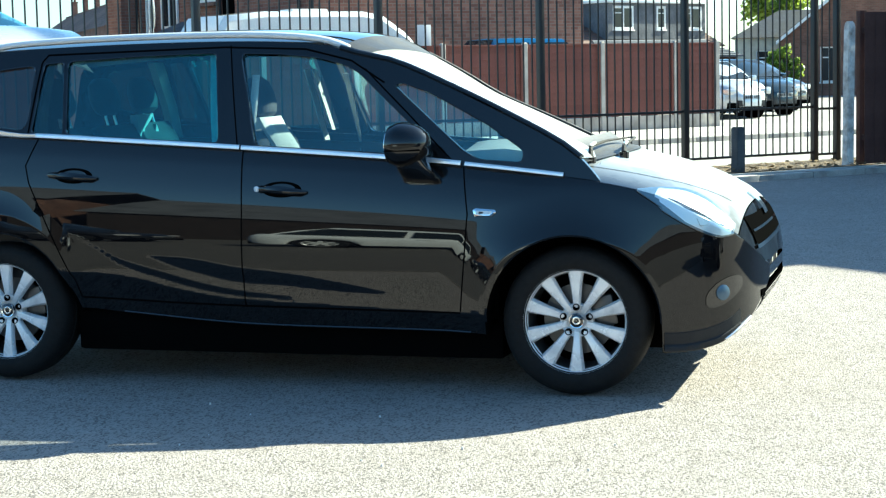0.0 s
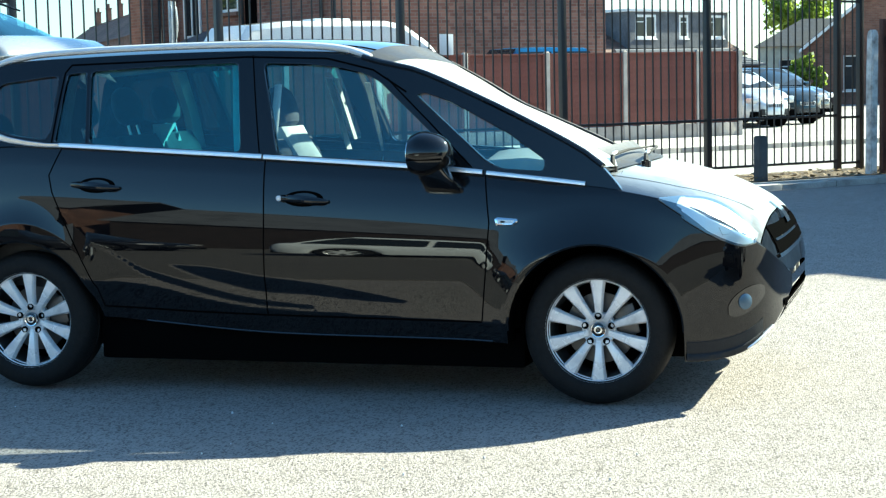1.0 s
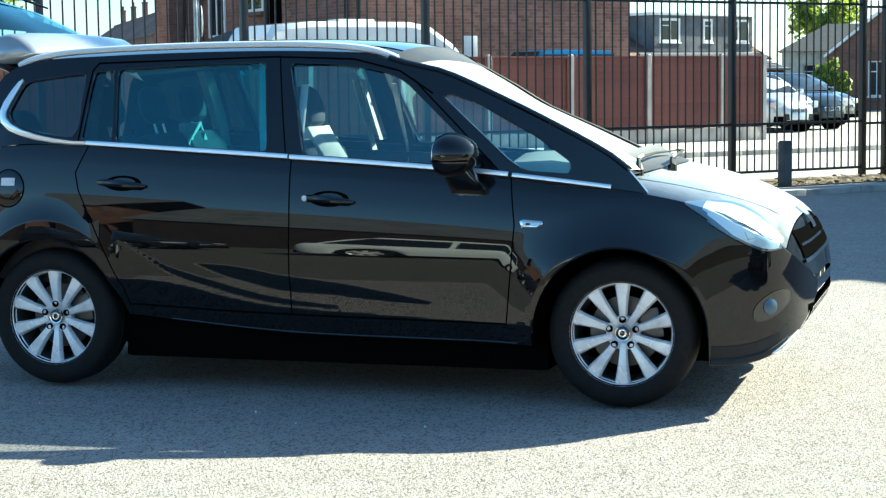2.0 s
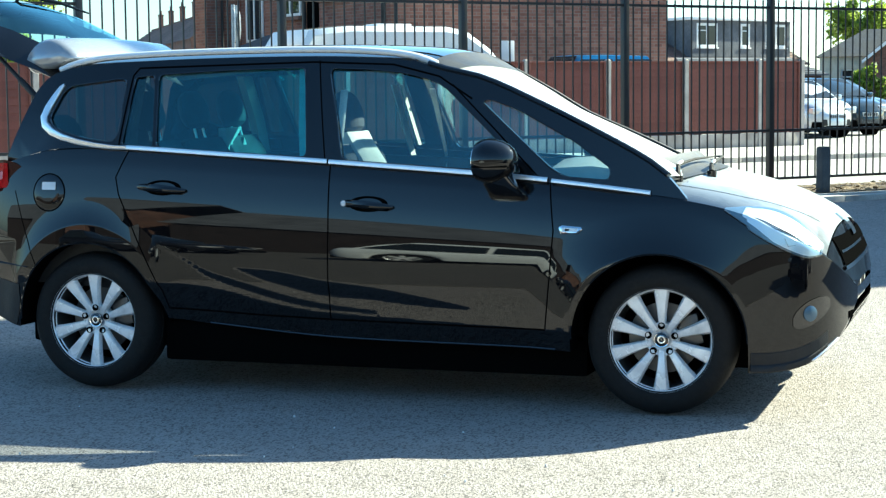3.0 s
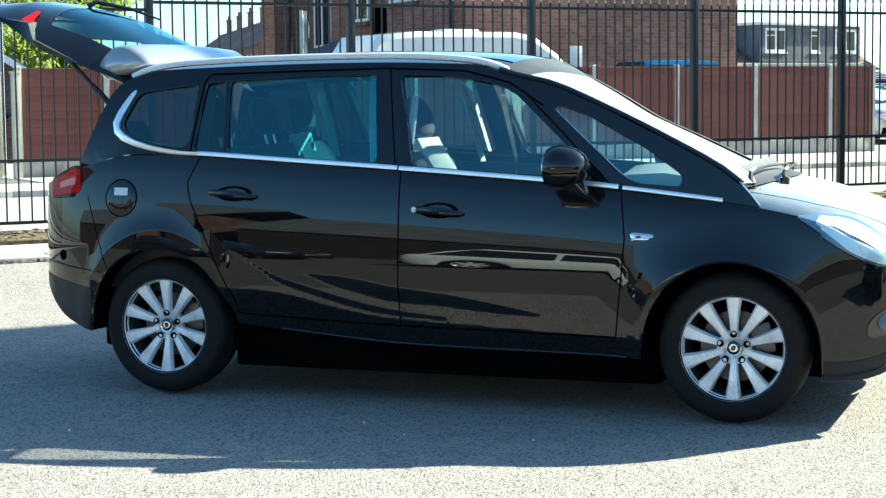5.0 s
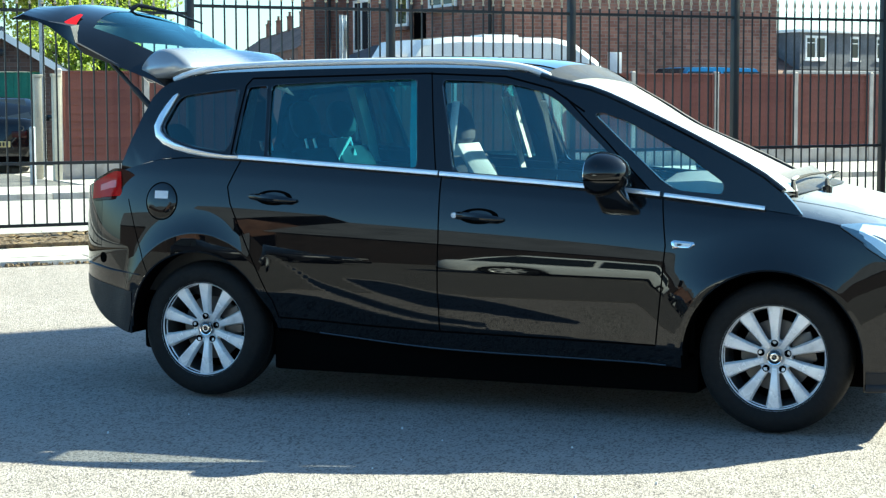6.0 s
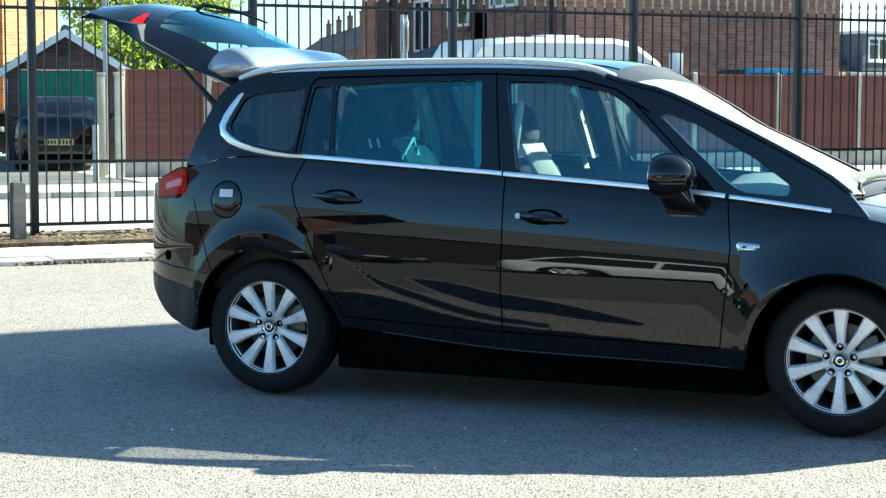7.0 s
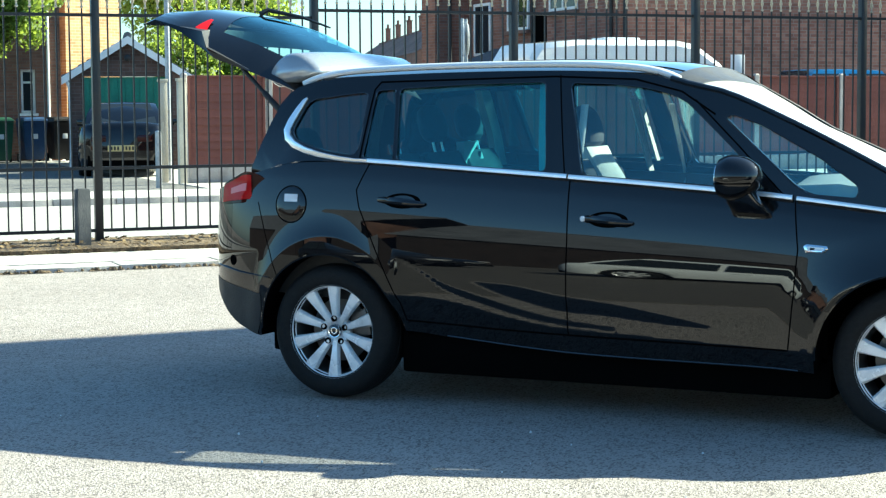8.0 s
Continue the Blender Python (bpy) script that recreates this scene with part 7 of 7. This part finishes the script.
# ---- wheels ----
def road_wheel(x, sg, steer=0.0):
    y = sg * 0.785
    wheel = new("wheel")
    wheel.parent = car
    wheel.matrix_basis = pose(x, y, WHEEL_R, 0, 0, steer + (0 if sg < 0 else 180))
    wheel["label"] = "silver ten-spoke alloy wheel"
    # local frame: -y faces outwards
    n = 64
    def lathe(prof, name, mt, closed=False, label=""):
        bm = bmesh.new()
        rows = [[bm.verts.new((r * math.cos(2 * math.pi * i / n), yy, r * math.sin(2 * math.pi * i / n))) for r, yy in prof] for i in range(n)]
        m = len(prof)
        for i in range(n):
            for k in range(m if closed else m - 1):
                bm.faces.new((rows[i][k], rows[i][(k + 1) % m], rows[(i + 1) % n][(k + 1) % m], rows[(i + 1) % n][k]))
        return part(name, bm, mt, wheel, label, angle=50)
    R = WHEEL_R
    lathe([(0.218, -0.088), (0.226, -0.102), (0.236, -0.108), (0.262, -0.112), (0.290, -0.108), (0.305, -0.101), (0.318, -0.088), (0.325, -0.070), (R, -0.045), (R, -0.012), (R - 0.006, -0.008), (R, -0.004), (R, 0.045), (0.318, 0.09), (0.26, 0.11), (0.218, 0.09)], "tyre", "tyre", True)
    lathe([(0.219, -0.092), (0.229, -0.104), (0.232, -0.102), (0.228, -0.094), (0.222, -0.080), (0.214, -0.072)], "rim", "alloy")
    lathe([(0.2138, -0.072), (0.206, -0.04), (0.20, 0.08)], "barrel", "disc")
    lathe([(0.002, 0.012), (0.155, 0.012), (0.155, 0.0), (0.06, -0.002), (0.002, -0.002)], "brake_disc", "disc")
    lathe([(0.002, 0.06), (0.205, 0.06)], "wheel_back", "void")
    # ten tapered spokes
    bm = bmesh.new()
    for i in range(10):
        rot = Matrix.Rotation(2 * math.pi * i / 10 + math.pi / 2 * 0, 4, "Y")
        secs = [(0.046, 0.0145, -0.066, 0.03), (0.085, 0.0150, -0.074, 0.030), (0.13, 0.0190, -0.082, 0.028), (0.175, 0.0245, -0.087, 0.024), (0.212, 0.0300, -0.089, 0.020), (0.222, 0.0330, -0.089, 0.018)]
        rings = []
        for r, w, yf, d in secs:
            rings.append([rot @ Vector(p) for p in ((-w * 1.18, yf + d, r), (-w * 1.06, yf + 0.008, r), (-w * 0.82, yf, r), (0, yf - 0.002, r), (w * 0.82, yf, r), (w * 1.06, yf + 0.008, r), (w * 1.18, yf + d, r))])
        loft(bm, rings)
    part("spokes", bm, "alloy", wheel, angle=30)
    lathe([(0.002, -0.058), (0.060, -0.058), (0.070, -0.064), (0.074, -0.060), (0.074, -0.02)], "hub", "alloy")
    lathe([(0.002, -0.076), (0.026, -0.074), (0.031, -0.070), (0.032, -0.056)], "centre_cap", "gloss_black", label="black centre cap")
    lathe([(0.011, -0.0775), (0.0145, -0.0785), (0.018, -0.0775)], "cap_badge", "chrome")
    lathe([(0.029, -0.0745), (0.0325, -0.0755), (0.035, -0.071)], "cap_ring", "chrome")
    for i in range(5):
        a = 2 * math.pi * i / 5 + math.pi / 2
        c = Vector((0.060 * math.cos(a), -0.066, 0.060 * math.sin(a)))
        b = bmesh.new()
        loft(b, [[c + Vector((r * math.cos(2 * math.pi * k / 12), yy, r * math.sin(2 * math.pi * k / 12))) for k in range(12)] for r, yy in ((0.0155, -0.004), (0.0155, -0.012), (0.012, -0.013), (0.0115, -0.003), (0.002, -0.002))])
        part("bolt_hole", b, "void", wheel)
    b = bmesh.new()
    box(b, 0.075, 0.17, -0.028, 0.03, -0.06, 0.075, 0.012, Matrix.Rotation(-0.25, 4, "Y"))
    part("caliper", b, "disc", wheel)


road_wheel(AXLE_F, -1, 2)
road_wheel(AXLE_R, -1)
road_wheel(AXLE_F, 1, 2)
road_wheel(AXLE_R, 1)

# ---- cabin ----
def seat(x, y, name, w=0.25, lean=14, h=0.62):
    s = new(name)
    s.parent = car
    s.matrix_basis = pose(x, y, 0.48)
    b = bmesh.new()
    box(b, -0.26, 0.26, -w, w, 0.0, 0.16, 0.05)
    part("cushion", b, "fabric", s)
    b = bmesh.new()
    prof = [(-0.10, 0.05), (0.06, 0.05), (0.07, 0.3), (0.045, 0.55), (0.02, h), (-0.06, h), (-0.10, 0.4)]
    m = Matrix.Translation((-0.24, 0, 0.08)) @ Matrix.Rotation(radians(-lean), 4, "Y")
    loft(b, [[m @ Vector((px * k, yy, pz * (0.98 if abs(yy) > w * 0.9 else 1))) for px, pz in prof] for yy, k in ((-w, 0.6), (-w * 0.9, 1), (-w * 0.45, 0.9), (w * 0.45, 0.9), (w * 0.9, 1), (w, 0.6))])
    part("backrest", b, "fabric", s)
    b = bmesh.new()
    rings = [[m @ Vector((0.0 + 0.055 * k * math.cos(a), 0.125 * k2 * math.copysign(abs(math.sin(a)) ** 0.85, math.sin(a)), z)) for a in [2 * math.pi * j / 16 for j in range(16)]] for z, k, k2 in ((h + 0.055, 0.4, 0.5), (h + 0.075, 0.85, 0.82), (h + 0.12, 1.05, 1.0), (h + 0.18, 1.0, 1.0), (h + 0.225, 0.82, 0.84), (h + 0.25, 0.5, 0.5), (h + 0.256, 0.15, 0.2))]
    loft(b, rings)
    part("headrest", b, "fabric", s)
    for yy in (-0.05, 0.05):
        b = bmesh.new()
        cyl(b, m @ Vector((0, yy, h - 0.03)), m @ Vector((0, yy, h + 0.09)), 0.007, n=8)
        part("headrest_stem", b, "satin", s)
    return s


driver = seat(0.19, -0.40, "front_seat")
b = bmesh.new()
front = [(-0.175, 1.222), (-0.142, 1.160), (-0.098, 1.094), (-0.060, 1.030), (-0.02, 0.94)]
back = [(x - 0.06, z - 0.01) for x, z in reversed(front)]
loft(b, [[(x - 0.19 - dx, y + 0.40, z - 0.48) for x, z in front + back] for y, dx in ((-0.53, 0.02), (-0.50, 0.0), (-0.30, 0.0), (-0.265, 0.012), (-0.25, 0.03))])
part("front_panel", b, "palecloth", driver, "pale cloth front panel of the backrest", angle=50)
seat(-0.14, 0.40, "front_seat")
for y in (-0.50, 0.0, 0.45):
    far_seat = seat(-0.80, y, "rear_seat", 0.22, 16, 0.64)
for loop in ([(0.20, 1.225), (0.40, 1.225), (0.36, 1.195), (0.285, 1.15), (0.27, 1.07), (0.215, 1.07)], [(0.43, 1.17), (0.50, 1.07), (0.39, 1.07)]):
    b = bmesh.new()
    loft(b, [[(x + 0.80, y - 0.45, z - 0.48) for y, z in loop] for x in (-1.215, -1.17)])
    part("front_panel", b, "palecloth", far_seat, "pale cloth panel of the backrest", smooth=False)
for y in (-0.36, 0.36):
    seat(-1.38, y, "third_row_seat", 0.22, 16, 0.52)
bm = bmesh.new()
prof = [(0.70, 0.82), (0.70, 0.90), (0.74, 1.00), (0.86, 1.065), (1.05, 1.075), (1.28, 1.045), (1.28, 0.84)]
loft(bm, [[(x, y, z + (0.03 if -0.55 < y < -0.2 and 0.8 < x < 1.1 else 0)) for x, z in prof] for y in (-0.76, -0.6, -0.5, -0.3, -0.2, 0.2, 0.6, 0.76)])
dash = part("dashboard", bm, "dash", car, "grey dashboard")
bm = bmesh.new()
n = 28
mm = Matrix.Translation((0.60, -0.40, 0.93)) @ Matrix.Rotation(radians(-65), 4, "Y")
rg_ = []
for i in range(n + 1):
    a = 2 * math.pi * i / n
    rg_.append(tuple(mm @ Vector((0.185 * math.cos(a), 0.185 * math.sin(a), 0))))
tube(bm, rg_, 0.015, 8)
cyl(bm, mm @ Vector((0, 0, -0.03)), mm @ Vector((0, 0, 0.03)), 0.06, n=14)
for a in (0.0, 2.1, 4.2):
    cyl(bm, mm @ Vector((0, 0, 0)), mm @ Vector((0.18 * math.cos(a), 0.18 * math.sin(a), 0)), 0.014, n=8)
part("steering_wheel", bm, "plastic", car)
for sg in (-1, 1):
    bm = bmesh.new()
    if sg < 0:
        loft(bm, [[(x + dx, sg * (glass_y(x, z) - 0.045 - dy), z) for dx, dy in ((-0.04, 0), (0.05, 0), (0.04, 0.07), (-0.03, 0.07))] for x, z in ((-0.27, 1.02), (-0.30, 1.25), (-0.345, 1.52))])
        part("pillar_trim", bm, "trim", car, "pale inner pillar trim")
    else:
        # two pale ribs of the door pillar, facing the windscreen
        for (xa, za), (xb, zb), w in (((-0.395, 1.445), (-0.290, 1.071), 0.026), ((-0.348, 1.445), (-0.248, 1.125), 0.017)):
            b = bmesh.new()
            loft(b, [[(x + 0.055, 0.50, z), (x + 0.055 + w * 0.5, 0.50 + w * 1.6, z), (x - 0.01, 0.665, z)] for x, z in ((xa, za), (xb, zb))])
            part("pillar_trim", b, "trim", car, "pale inner pillar trim", smooth=False)
    bm = bmesh.new()
    loft(bm, [[(x + dx, sg * (glass_y(x, z) - 0.045 - dy), z) for dx, dy in ((-0.03, 0), (0.03, 0), (0.02, 0.10), (-0.02, 0.10))] for x, z in ((-1.22, 1.05), (-1.235, 1.25), (-1.25, 1.50))])
    part("pillar_trim", bm, "trim", car, "pale inner pillar trim")
    bm = bmesh.new()
    tube(bm, [(-0.16, sg * (glass_y(-0.16, 1.45) - 0.08), 1.42), (-0.14, sg * (glass_y(-0.14, 1.1) - 0.075), 1.08), (-0.1, sg * 0.70, 0.6)], 0.018, 6, 0.3)
    part("seat_belt", bm, "palecloth", car, "hanging seat belt")
    bm = bmesh.new()
    loft(bm, [[(x + dx, sg * (glass_y(x, z) - 0.045 - dy), z) for dx, dy in ((-0.03, 0), (0.03, 0), (0.03, 0.02), (-0.03, 0.02))] for x, z in ((1.25, 1.04), (0.85, 1.27), (0.42, 1.46))])
    part("screen_pillar_trim", lower_far(bm), "trim", car)
bm = bmesh.new()
box(bm, 0.42, 0.47, -0.12, 0.12, 1.40, 1.47, 0.02)
part("inner_mirror", bm, "plastic", car)


# ---- unseen buildings, added for cast shadow and door reflections ----
# unseen block, placed and sized for the shadow it casts on the tarmac
block = thing("shadow_block", st(0, 0), "unseen pale building, added to cast shade on the car park", "building", kind="structure")
wall_block(block, "wall", 15.9, 26, -14.2, -1.25, 0, 6.55, "render")
bm = bmesh.new()
box(bm, 15.7, 26.2, -14.4, -1.05, 6.552, 6.75, 0.02)
part("roof", bm, "greytile", block)
# unseen stack, made tall and wide for its long shadow
bm = bmesh.new()
box(bm, 16.2, 17.4, -8.0, -6.0, 6.752, 13.0)
ch = part("chimney", bm, "brick", block, smooth=False)
uv_box(ch.data)
# the two dark ones are unseen, added as the dark band the doors mirror
for x0, x1, h, mt, label in ((-60, -22, 3.6, "darkboard", "unseen long dark shed, standing in for the mirrored skyline"), (-20, -15.2, 5.0, "brick_dark", "brown brick building across the car park"), (-14.2, 45, 3.8, "darkboard", "unseen long dark hall, standing in for the mirrored skyline")):
    rear = thing("rear_block", pose(0, -27, 0), label, "building", kind="structure")
    wall_block(rear, "wall", x0, x1, -8, 0, 0, h, mt)
    gable_roof(rear, x0, x1, -8, 0, h, h + 2.4, "x", 0.2, "greytile", 8)
